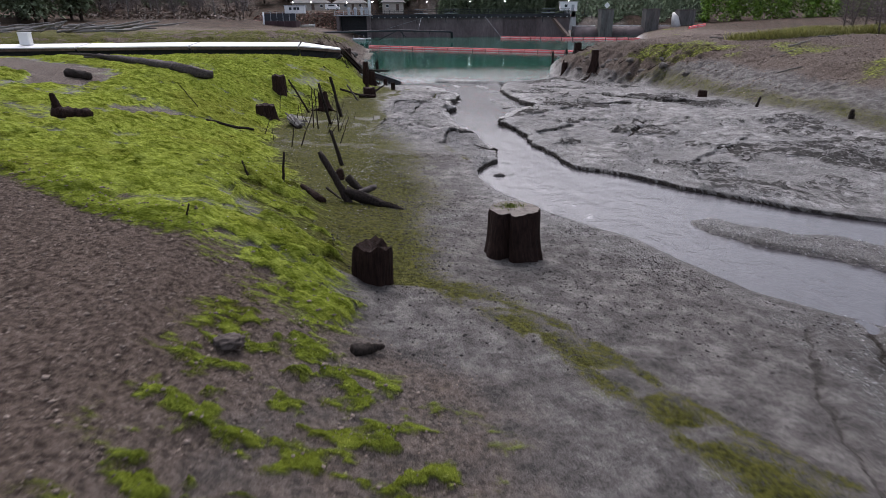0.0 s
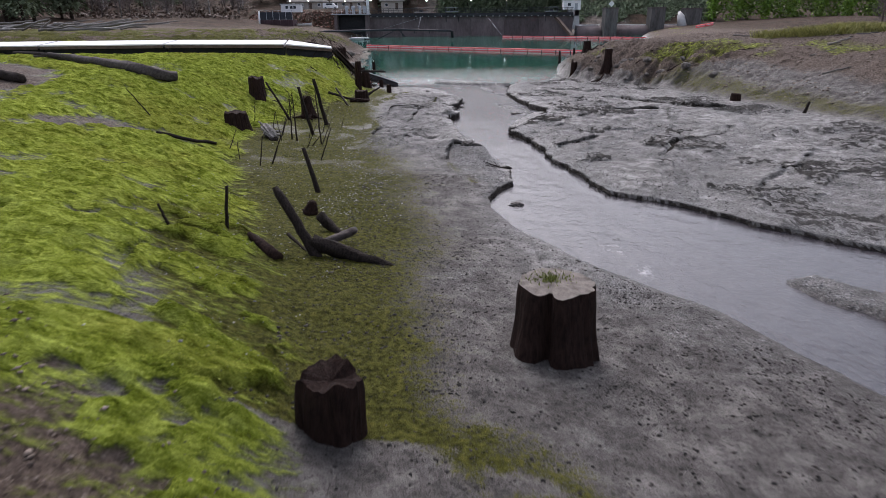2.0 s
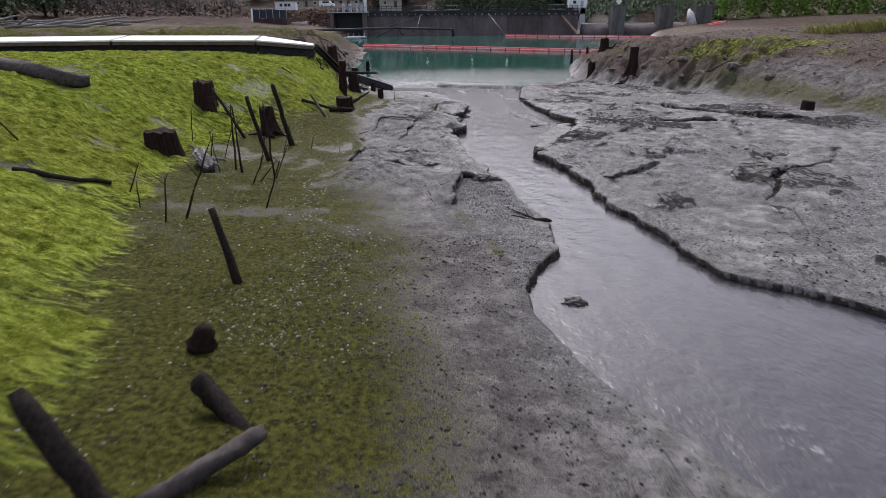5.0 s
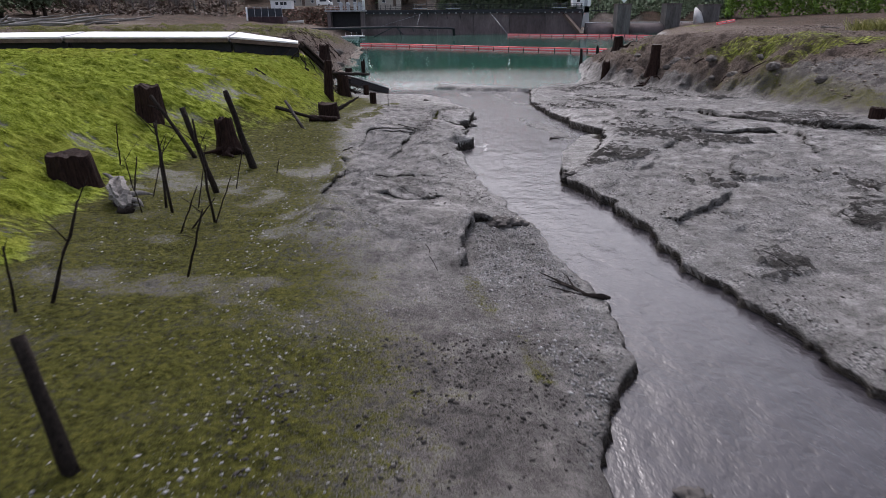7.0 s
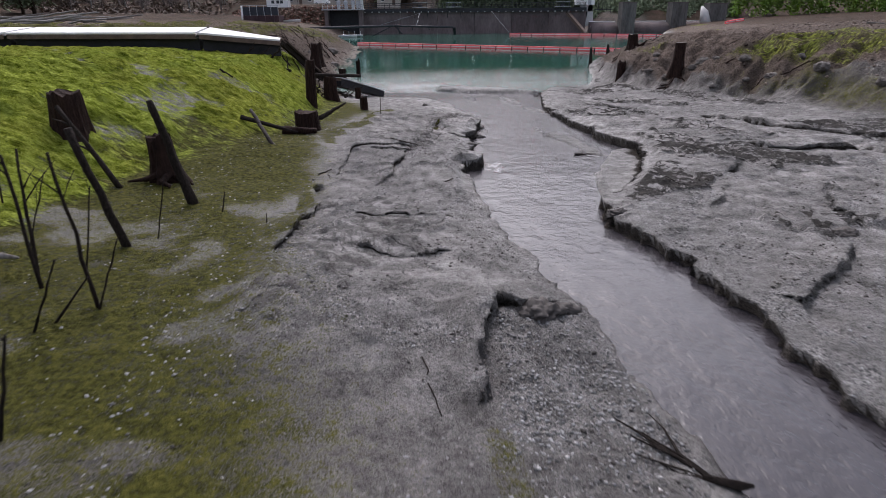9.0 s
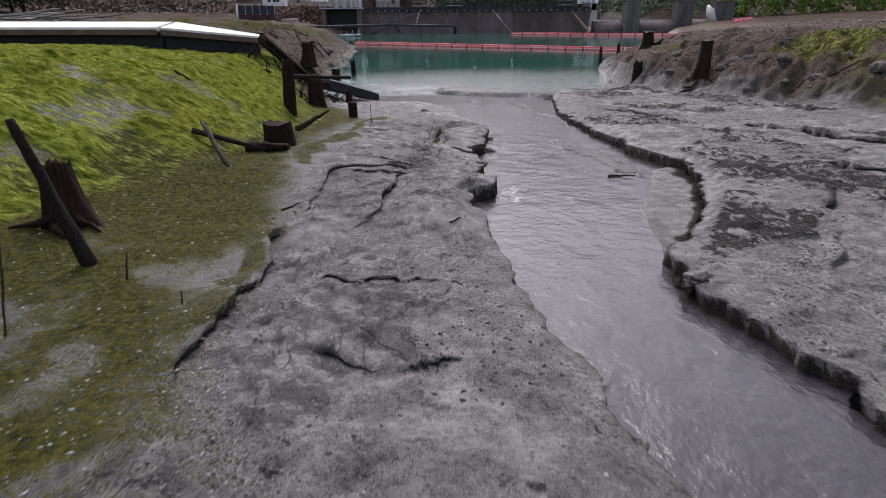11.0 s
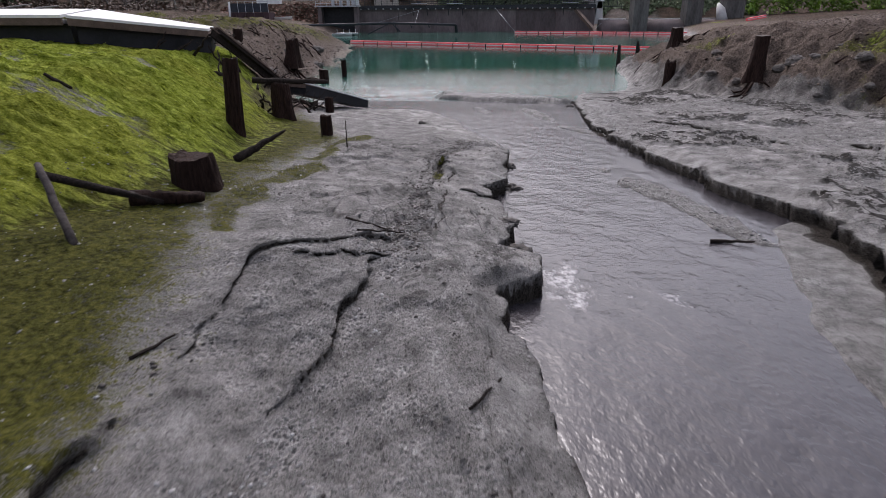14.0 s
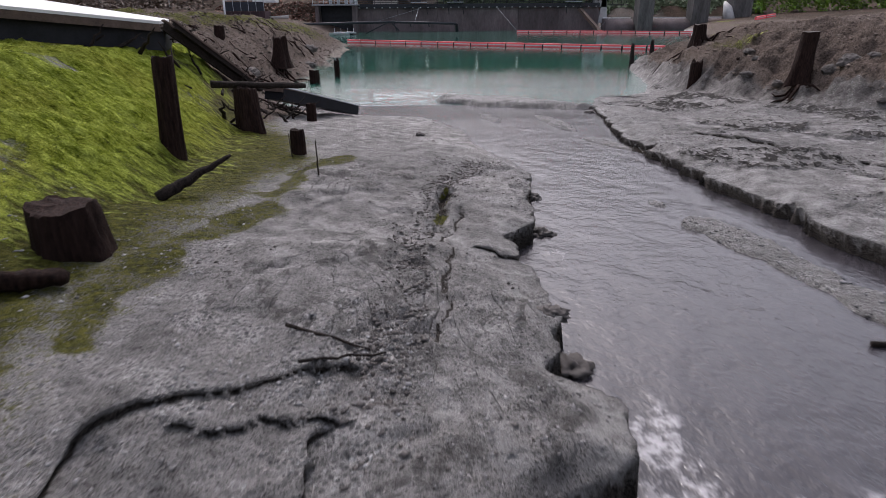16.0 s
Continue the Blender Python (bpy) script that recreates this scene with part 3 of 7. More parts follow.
def zones(x, y):
    """How much moss, algae, bare brown soil, gravel and wet there is."""
    w = 0.5 * rough(x * 0.8, y * 0.8, 4, 40)
    w2 = rough(x * 0.5, y * 0.5, 4, 44)
    u = moss_edge(y) + 0.7 * w - x
    above = y - (7.9 + (-2.4 - x) * 0.58 + 0.9 * w)
    moss = ramp(u, -0.5 - 1.0 * ramp(y, 12, 14) * ramp(y, 26, 22) - 0.9 * ramp(y, 36, 40), 0.6 + 1.2 * ramp(y, 36, 40)) * ramp(above, -0.5, 0.5) * ramp(x + 0.4 * y, -26, -6)
    moss = moss * (0.5 + 0.6 * ramp(rough(x * 0.7, y * 1.1, 4, 50), -0.5, 0.1))
    moss = moss * (1 - 0.62 * ramp(rough(x * 1.1, y * 2.0, 4, 58), 0.0, 0.22) * ramp(u, 3.6, 1.6) * ramp(y, 20, 15))
    moss = moss * (1 - 0.9 * ramp(y, 58, 62)) * (1 - 0.25 * ramp(y, 33, 39) * ramp(u, 2.2, 0.4))
    patch = ramp(rough(x * 2.9, y * 5.2, 4, 52), -0.2, 0.3) * ramp(above, 0.6, -0.6) * ramp(x, -4.0, -2.6) * ramp(1.9 - x, 0, 2.4)
    moss = np.maximum(moss, 0.72 * patch)
    a = algae_edge(y) + 0.8 * w - x
    algae = ramp(a, -0.7 - 1.7 * ramp(y, 13, 18) * ramp(y, 33, 27), 1.4) * np.where(y < 10.0, ramp(a, 1.9, 0.8) * ramp(rough(x * 2.2, y * 2.2, 3, 63), -0.7, -0.1), 1.0) * ramp(u, 2.5, 1.0) * ramp(y, 60, 50)
    algae = algae * (1 - 0.12 * ramp(y, 20, 26) * ramp(y, 36, 33)) * (1 - (0.4 - 0.3 * ramp(y, 33, 36)) * ramp(rough(x * 0.9, y * 0.9, 4, 61), 0.0, 0.4) * ramp(y, 20, 27))
    for pts, wide, k in STRIPS:
        algae = np.maximum(algae, k * ramp(near_line(x + 0.25 * w, y, pts) + 0.8 * wide * rough(x * 1.9, y * 1.9, 3, 66), wide, wide * 0.3))
    algae = np.maximum(algae, 0.75 * patch)
    bare = ramp(near_line(x, y, BARE_BAND) + 1.6 * w2, 2.4, 1.2)
    bare = np.maximum(bare, 0.75 * ramp(near_line(x, y, BARE_STREAK) + 0.8 * w2, 0.75, 0.2))
    moss = moss * (1 - bare)
    brown = ramp(above, 1.6, 0.4) * (0.6 * ramp(2.2 - x + w, 0, 2) + 0.58 * ramp(-2.6 - x + 0.6 * w + 0.25 * (y - 5), -0.8, 0.8))
    brown = np.maximum(brown, ramp(edge_left(y) - x, 0.1, 0.7) * ramp(y, 60, 64))
    brown = np.maximum(brown, ramp(-6.0 - x + w, -0.6, 0.8) * ramp(y, 51.5, 54))
    brown = np.maximum(brown, 0.8 * bare)
    v = x - toe_right(y)
    rb = ramp(v, 0.2 + 2.6 * ramp(y, 54, 48), 1.4 + 4.0 * ramp(y, 54, 48))
    brown = np.maximum(brown, rb)
    rm = rb * ramp(rough(x * 0.3, y * 0.22, 3, 70), 0.12, 0.5)
    moss = np.maximum(moss, 0.42 * rm * ramp(v, 1.5, 4) * ramp(v, 14, 8))
    algae = np.maximum(algae, 0.6 * rm * ramp(v, 1.0, 3) * ramp(v, 15, 8))
    algae = np.maximum(algae, 0.6 * ramp(v, -0.6, 0.8) * ramp(v, 3.0, 1.0) * ramp(y, 64, 50))
    algae = np.maximum(algae, 0.95 * ramp(u, 4, 7) * ramp(y, 53, 58) * ramp(w2, -0.6, 0.0) * ramp(y, 150, 110))
    inside = np.minimum(x - edge_left(y), edge_right(y) - x)
    gravel = ramp(rough(x * 0.45, y * 0.3, 3, 80), -0.25, 0.25) * np.where(x > 2, 1.0, 0.8)
    gravel = gravel * (1 - brown) * (1 - 0.6 * ramp(y, 16, 10) * ramp(5 - x, 0, 2))
    gravel = np.maximum(gravel, ramp(bars(x, y), -0.5, -0.1 + 0 * x))
    gravel = np.maximum(gravel, washes(x, y))
    wet = ramp(inside, -2.2, 0.0) * 0.7 + 0.25
    return moss, algae, brown, gravel, wet


LAND = {}
GROOVES = [
    ([(-0.5, 44.9), (-0.5, 45.6), (-0.4, 46.4)], 0.12, 0.10),
    ([(8.0, 26.5), (10.0, 29.5), (10.6, 32.5), (9.8, 35.5)], 0.14, 0.09),
    ([(7.6, 49.0), (9.5, 46.0), (11.5, 45.2)], 0.12, 0.09),
    ([(6.4, 9.4), (5.7, 7.8), (5.1, 6.5), (4.7, 5.2), (4.4, 4.0)], 0.12, 0.03),
    ([(7.6, 9.6), (6.9, 7.6), (6.3, 6.0), (5.9, 4.6)], 0.16, 0.06),
    ([(12.0, 52.0), (9.0, 56.0), (8.2, 61.0)], 0.15, 0.11),
    ([(-0.55, 40.2), (-0.6, 42.0), (-0.45, 43.6), (-0.2, 45.2)], 0.07, 0.04),
    ([(0.05, 34.6), (-0.1, 35.6), (0.05, 36.6), (-0.1, 37.6)], 0.06, 0.03),
]
# small cliffs in the silt: line, side that stands higher (1: left of its run, -1: right), height, how far the higher side slopes back
SCARPS = [
    ([(-3.1, 36.3), (-3.1, 37.4), (-3.09, 38.0), (-2.96, 38.55), (-2.7, 38.95), (-2.32, 39.12), (-1.94, 39.39), (-1.54, 39.67), (-1.05, 40.1)], 1, 0.085, 1.0),
    ([(-2.62, 38.9), (-2.04, 38.83), (-1.67, 39.0), (-1.0, 39.04)], 1, 0.05, 0.25),
    ([(-1.1, 39.05), (-1.34, 38.85), (-1.5, 38.19), (-1.56, 37.64), (-1.52, 37.25), (-1.6, 36.84), (-1.71, 36.55), (-1.9, 36.23), (-2.1, 35.7)], -1, 0.075, 0.6),
    ([(-3.42, 36.0), (-3.3, 35.4), (-3.15, 34.2), (-3.05, 33.2), (-3.05, 32.3), (-3.1, 31.5), (-3.02, 30.8), (-2.95, 30.0)], -1, 0.17, 1.1),
    ([(1.3, 29.0), (1.05, 28.6), (0.67, 28.38), (0.42, 28.6), (0.28, 28.1), (0.06, 27.2), (-0.08, 26.6)], -1, 0.17, 0.8),
    ([(9.3, 40.5), (9.8, 39.85), (10.3, 39.9), (11.4, 39.7), (11.85, 39.35), (12.7, 39.6)], 1, 0.30, 1.3),
    ([(12.4, 40.0), (12.43, 38.2), (11.84, 36.4), (11.4, 35.2)], 1, 0.13, 0.9),
    ([(11.4, 49.5), (11.7, 47.6), (12.2, 45.3), (12.7, 44.0), (13.5, 42.9), (14.06, 42.15), (14.8, 40.6), (16.8, 38.6)], 1, 0.20, 1.6),
    ([(6.9, 31.3), (5.92, 30.0), (5.4, 29.5), (4.98, 29.06), (4.58, 28.7), (4.25, 28.95)], -1, 0.13, 1.3),
    ([(8.5, 38.6), (6.93, 36.07), (6.24, 34.66), (5.56, 33.62), (5.1, 33.25)], -1, 0.10, 0.8),
    ([(8.9, 34.6), (8.75, 35.0), (7.7, 33.0), (8.0, 32.7)], 1, 0.09, 0.6),
    ([(9.2, 21.6), (10.2, 23.2), (12.2, 24.8), (13.8, 27.0)], 1, 0.08, 1.2),
    ([(8.2, 27.6), (9.8, 29.2), (11.8, 30.2), (13.6, 32.8)], 1, 0.09, 1.2),
    ([(7.4, 55.0), (8.6, 51.0), (9.4, 48.0)], 1, 0.08, 1.0),
    ([(-0.2, 43.2), (0.3, 43.0), (0.8, 43.2)], 1, 0.06, 0.4),
    ([(-2.4, 33.6), (-1.6, 33.2), (-0.9, 33.4), (-0.3, 33.1)], 1, 0.05, 0.5),
    ([(-1.9, 31.2), (-1.0, 30.8), (-0.1, 31.1)], 1, 0.05, 0.5),
]
# wash channels full of pale gravel
WASHES = [([(6.9, 20.6), (8.0, 23.7), (10.1, 26.0), (13.4, 30.0), (14.6, 33.9)], 0.5), ([(-1.1, 38.7), (-1.27, 37.84), (-1.27, 37.13), (-1.43, 36.5), (-1.8, 35.6), (-2.2, 34.4), (-2.5, 33.0)], 0.24),
          ([(-2.94, 30.6), (-2.25, 29.3), (-1.63, 28.25), (-0.91, 27.7), (-0.27, 27.7)], 0.34), ([(4.5, 26.6), (5.3, 27.8), (6.9, 29.3), (9.2, 31.2), (10.4, 34.0)], 0.85), ([(10.5, 35.5), (11.2, 37.6), (10.2, 39.0)], 0.5), ([(7.9, 10.8), (6.8, 8.2), (6.1, 6.3), (5.6, 4.8)], 0.42)]


def nearby(x, y, pts, reach):
    """Which of the points lie within reach of a line's box."""
    p = np.array(pts)
    lo, hi = p.min(0) - reach, p.max(0) + reach
    return (x > lo[0]) & (x < hi[0]) & (y > lo[1]) & (y < hi[1])


def side_of(x, y, pts):
    """Distance to a line, the side on which a place lies (1: left) and how far along the line it is."""
    best, side, at, nx, ny = (np.full(np.shape(x), c) for c in (1e9, 1.0, 0.0, 0.0, 0.0))
    run, total = 0.0, sum(math.dist(a, b) for a, b in zip(pts[:-1], pts[1:]))
    for (ax, ay), (bx, by) in zip(pts[:-1], pts[1:]):
        dx, dy = bx - ax, by - ay
        q = dx * dx + dy * dy
        t = np.clip(((x - ax) * dx + (y - ay) * dy) / q, 0, 1)
        ex, ey = x - ax - t * dx, y - ay - t * dy
        d = np.hypot(ex, ey)
        c = d < best
        best, nx, ny = np.where(c, d, best), np.where(c, ex / np.maximum(d, 1e-6), nx), np.where(c, ey / np.maximum(d, 1e-6), ny)
        side = np.where(c, np.where(dx * (y - ay) - dy * (x - ax) > 0, 1.0, -1.0), side)
        at = np.where(c, (run + t * q ** 0.5) / total, at)
        run += q ** 0.5
    return best, side, at, nx, ny


def washes(x, y):
    out = np.zeros(np.shape(x))
    for pts, wide in WASHES:
        m = nearby(x, y, pts, wide * 2.5)
        if m.any():
            u, v = x[m], y[m]
            out[m] = np.maximum(out[m], ramp(near_line(u, v, pts) + 0.7 * wide * rough(u * 1.6, v * 1.6, 3, 170), wide, wide * 0.5))
    return out


def scarps(x, y):
    """Height and painted face shade of the small cliffs, and how far their rims are drawn together."""
    z, face, sx, sy = (np.zeros(np.shape(x)) for _ in range(4))
    for pts, high, h, reach in SCARPS:
        m = nearby(x, y, pts, reach + 0.5)
        if not m.any():
            continue
        u, v = x[m], y[m]
        d, side, at, nx, ny = side_of(u + 0.2 * rough(u * 1.6, v * 1.6, 3, 160), v + 0.2 * rough(u * 1.6, v * 1.6, 3, 161), pts)
        d = d * side * high
        nx, ny = nx * side * high, ny * side * high
        hh = h * ramp(at, 0, 0.14) * ramp(at, 1, 0.86) * np.clip(0.85 + 1.1 * rough(u * 0.9, v * 0.9, 2, 162), 0.1, 1.3)
        up = 1.0 * (d > 0)
        window = np.where(u > 9, 0.10, 0.055)
        tight = (np.abs(d) < window) & (hh > 0.012)
        pull = np.where(tight, np.where(d > 0, 0.002, 0.02 + 0.3 * hh) - d, 0.0)
        sx[m] += pull * nx
        sy[m] += pull * ny
        z[m] += hh * (0.7 * up * ramp(d, reach, 0.0) - 0.3 * (1 - up) * ramp(-d, reach * 0.6, 0.0))
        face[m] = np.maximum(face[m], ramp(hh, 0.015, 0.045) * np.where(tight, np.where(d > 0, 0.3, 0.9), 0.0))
    return z, face, sx, sy


DEBRIS = [(-1.1, 38.8), (-0.95, 40.8), (-1.0, 43.0), (-0.8, 45.4), (-0.3, 47.4), (0.2, 49.0)]
# (middle, half lengths along and across, heading, height) of low gravel bars in the water
BARS = [((4.55, 43.6), (2.9, 0.42), 12, 0.06), ((9.6, 13.4), (3.4, 0.75), 50, 0.13), ((2.4, 67.9), (3.9, 1.6), 46, 0.26),
        ((1.45, 60.6), (1.9, 0.25), 8, 0.05), ((3.9, 58.6), (2.4, 0.3), 8, 0.05), ((4.9, 53.6), (1.6, 0.25), 24, 0.04)]


def bars(x, y):
    z = -9.0 + 0.0 * x
    for (cx, cy), (a, c), head, h in BARS:
        s, k = math.sin(radians(head)), math.cos(radians(head))
        along, across = -(x - cx) * s + (y - cy) * k, (x - cx) * k + (y - cy) * s
        d = (along / a) ** 2 + (across / c) ** 2 + 1.2 * rough(x * 1.1, y * 1.1, 4, 140)
        z = np.where(d < 1.5, np.maximum(z, level(y) - 0.10 + (h + 0.10) * ramp(d, 1.5, 0.75)), z)
    return z


def cells(x, y, seed=0):
    """Distance to the nearest border between cracked plates."""
    ix, iy = np.floor(x), np.floor(y)
    d1, d2 = np.full(np.shape(x), 9.0), np.full(np.shape(x), 9.0)
    for a in (-1, 0, 1):
        for c in (-1, 0, 1):
            px = ix + a + 0.5 + 0.45 * lattice(ix + a, iy + c, seed)
            py = iy + c + 0.5 + 0.45 * lattice(ix + a, iy + c, seed + 7)
            d = np.hypot(x - px, y - py)
            d2 = np.where(d < d1, d1, np.minimum(d2, d))
            d1 = np.minimum(d1, d)
    return d2 - d1


def relief(x, y):
    """Fine relief: mud ledges, moss tufts, clods, rills."""
    LAND["zones"] = moss, algae, brown, gravel, wet = zones(x, y)
    inside = np.minimum(x - edge_left(y), edge_right(y) - x)
    land = ramp(-inside, 0.05, 0.45)
    v = x - toe_right(y)
    flat = land * (1 - moss) * (1 - brown) * (1 - ramp(v, -1, 0.5))
    # ledges of layered silt
    wx, wy = x + 0.9 * rough(x * 0.7, y * 0.7, 4, 90), y + 0.9 * rough(x * 0.7, y * 0.7, 4, 91)
    f = rough(wx * 0.45, wy * 0.25, 5, 92, 0.55)
    ledge = 0.0
    for c in (-0.22, 0.0, 0.22):
        ledge = ledge + ramp(f, c - 0.008, c + 0.008)
    where = np.where(x > 2, ramp(y, 14, 20), ramp(y, 26.5, 28.5) * ramp(x, -3.6, -2.8) * ramp(y, 52, 47))
    lumpy = ramp(rough(x * 0.5, y * 0.35, 3, 96), -0.12, 0.2)
    clod = np.abs(rough(x * 1.9, y * 1.3, 4, 95))
    torn = np.where(x > 2, 0.7, 0.45) * flat * where * lumpy * ramp(clod, 0.10, 0.34)
    torn = np.maximum(torn, ramp(near_line(x, y, DEBRIS) + 0.25 * rough(x * 1.6, y * 1.6, 3, 93), 0.42, 0.15))
    # ledge edges join the mask as dark lines, painted shade of the steps
    for c in (-0.22, 0.0, 0.22):
        torn = np.maximum(torn, flat * where * ramp(np.abs(f - c + 0.008), 0.014, 0.005))
    # torn sheets of silt that stand a little proud of the smooth mud
    sheet = rough(wx * 0.42, wy * 0.34, 4, 180)
    sheet = np.where(x > 2, 1.0, 0.85) * ramp(sheet, -0.02, 0.05) * (1 - washes(x, y)) * flat * where
    LAND["sheet"] = sheet
    LAND["torn"] = torn * (0.25 + 0.75 * sheet)
    z = flat * where * (0.05 * ledge + (np.where(x > 2, 1.0, 0.7) * (0.15 + 0.85 * sheet) * lumpy * (0.08 * ramp(clod, 0.03, 0.36) - 0.03) + (0.25 + 0.75 * sheet) * np.where(x > 2, 0.3 + 0.7 * lumpy, 0.5 + 0.5 * lumpy) * 0.06 * rough(x * 4.2, y * 3.4, 3, 94))) + 0.04 * sheet - 0.03 * flat * washes(x, y)
    z = z + flat * (0.022 * rough(x * 4.5, y * 3.5, 3, 97) + 0.03 * np.abs(rough(x * 1.6, y * 1.2, 3, 98)))
    near = flat * ramp(y, 16, 12) * ramp(x, -2.5, -1.0)
    z = z - near * 0.035 * ramp(cells(x * 0.8 + 0.3 * rough(x * 2, y * 2, 2, 130), y * 0.8, 4), 0.05, 0.0) * ramp(rough(x * 0.6, y * 0.6, 2, 131), -0.1, 0.1)
    # moss cushions
    gx = x + 0.35 * rough(x * 1.1, y * 1.1, 3, 7)
    t = np.abs(rough(gx * 0.9, y * 1.7, 3, 99)) * 2.4
    t2 = np.abs(rough(gx * 2.4 + 5, y * 4.4, 3, 100)) * 2.4
    z = z + ramp(moss, 0.3, 1.0) * (0.13 * np.clip(t, 0, 1) + 0.085 * np.clip(t2, 0, 1) + 0.03 * rough(x * 3.2, y * 6.0, 2, 101))
    z = z + (brown * (1 - moss) + 0.5 * algae * (1 - moss)) * land * (0.04 * rough(x * 3.5, y * 3.5, 4, 103))
    # lumpy cut bank
    cut = ramp(v, -0.3, 0.6) * ramp(v, 9, 4) * ramp(y, 95, 85) * (0.3 + 0.7 * ramp(y, 46, 56))
    z = z + 0.9 * np.exp(-((x + 8.5) / 1.4) ** 2 - ((y - 56.3) / 2.6) ** 2)
    ridge = 1 - np.abs(rough(x * 0.8, y * 0.55, 4, 105)) * 2.5
    z = z + cut * (0.5 * (ridge - 0.4) + 0.30 * rough(x * 1.6, y * 1.6, 4, 106) + 0.10 * rough(x * 4.2, y * 4.2, 3, 107))
    z = z + ramp(v, 2, 8) * (0.25 * rough(x * 0.4, y * 0.4, 4, 108)) * ramp(y, 120, 95)
    spit = ramp(-9 - x, -1, 3) * ramp(y, 56, 62) * ramp(y, 150, 130)
    z = z + spit * (0.45 * rough(x * 0.5, y * 0.5, 4, 109) + 0.42 * rough(x * 1.3, y * 1.3, 4, 110))
    z = z + 0.07 * ramp(near_line(x, y, DEBRIS), 0.5, 0.15) * rough(x * 5, y * 5, 3, 115)
    cliff, rill, sx, sy = scarps(x, y)
    BANK.update(sx=sx, sy=sy)
    z = z + cliff
    for pts, width, depth in GROOVES:
        m = nearby(x, y, pts, width * 3 + 0.4)
        u, v = x[m], y[m]
        d = near_line(u + 0.22 * rough(u * 1.7, v * 1.7, 3, 111), v + 0.22 * rough(u * 1.7, v * 1.7, 3, 112), pts)
        z[m] += 0.35 * depth * ramp(d, width * 2.6, width) * ramp(d, width * 0.6, width) - depth * ramp(d, width, width * 0.3)
        # groove bottoms get the same painted shade
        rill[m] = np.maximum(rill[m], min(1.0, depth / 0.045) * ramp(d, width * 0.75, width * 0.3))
    LAND["rill"] = rill
    return z


# low wet shelf between the water and the cut bank
shelf_line = table((32.0, 3.4), (33.0, 3.02), (34.4, 3.3), (35.6, 3.55), (36.8, 3.75), (38.0, 4.05), (39.2, 4.47), (41.8, 5.5), (42.8, 6.6))


def finished(x, y):
    z = np.maximum(ground_height(x, y) + relief(x, y), bars(x, y) + 0.02 * rough(x * 4, y * 4, 2, 141))
    d = x - shelf_line(y) - 0.12 * rough(x * 1.5, y * 1.5, 3, 142)
    low = level(y) - 0.08 + 0.115 * ramp(d, -0.12, 0.06) + 0.012 * rough(x * 3, y * 3, 3, 143)
    return np.where((y > 32.2) & (y < 42.6) & (x < edge_right(y) + 0.6) & (d > -0.12), np.maximum(z, low), z)


def grid_mesh(name, xs, ys, height, mat, attrs=None, shift=None):
    X, Y = np.meshgrid(xs, ys)
    Z = height(X, Y)
    nx, ny = len(xs), len(ys)
    co = np.stack([*(shift(X, Y) if shift else (X, Y)), Z], -1).reshape(-1, 3)
    i = np.arange(nx * ny).reshape(ny, nx)
    q = np.stack([i[:-1, :-1], i[:-1, 1:], i[1:, 1:], i[1:, :-1]], -1).reshape(-1, 4)
    me = bpy.data.meshes.new(name)
    me.vertices.add(len(co))
    me.vertices.foreach_set("co", co.astype(np.float32).ravel())
    me.loops.add(q.size)
    me.loops.foreach_set("vertex_index", q.astype(np.int32).ravel())
    me.polygons.add(len(q))
    me.polygons.foreach_set("loop_start", np.arange(0, q.size, 4, dtype=np.int32))
    me.polygons.foreach_set("use_smooth", np.ones(len(q), bool))
    me.update(calc_edges=True)
    for key, val in (attrs(X, Y) if attrs else {}).items():
        a = me.attributes.new(key, "FLOAT", "POINT")
        a.data.foreach_set("value", val.astype(np.float32).ravel())
    me.materials.append(mat)
    return new(name, me)


def ground_masks(x, y):
    inside0 = np.minimum(x - edge_left(y), edge_right(y) - x)
    out = dict(zip(("moss", "algae", "brown", "gravel", "wet"), LAND.pop("zones")))
    out["leaves"] = np.clip(ramp(y, 196, 206) + ramp(-x, 82, 95) + ramp(x, 85, 95) + ramp(-x, 35, 60) * ramp(y, 145, 170) + ramp(x, 62, 74) * ramp(y, 125, 150), 0, 1)
    out["stony"] = np.maximum(ramp(x, 0.5, 3.0) * ramp(y, 13, 18), ramp(y, 22, 31) * 0.95) * ramp(x - toe_right(y), 0.5, -1.0)
    out["lush"] = np.maximum(ramp(y - (7.9 + (-2.4 - x) * 0.58), 1.2, -0.4), 0.6 * ramp(moss_edge(y) - x, 2.4, 0.4) * ramp(y, 22, 15))
    out["ragged"] = np.where(x > 2, ramp(y, 13, 18), 0.6 * ramp(y, 26.5, 28.5) * ramp(x, -3.8, -2.8) * ramp(y, 52, 47)) * ramp(x - toe_right(y), 1.0, -1.0) * ramp(-inside0, -0.1, 0.1) * (0.2 + 0.8 * LAND["sheet"])
    inside = BANK["inside"]
    # shade under the bank rims, painted by distance from the edge
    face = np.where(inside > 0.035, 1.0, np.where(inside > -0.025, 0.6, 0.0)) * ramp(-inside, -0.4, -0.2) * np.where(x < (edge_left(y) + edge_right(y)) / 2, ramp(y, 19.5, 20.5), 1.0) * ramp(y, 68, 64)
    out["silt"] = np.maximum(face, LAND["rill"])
    return out


def land_height(x, y):
    LAND["z"] = finished(x, y)
    return LAND["z"]


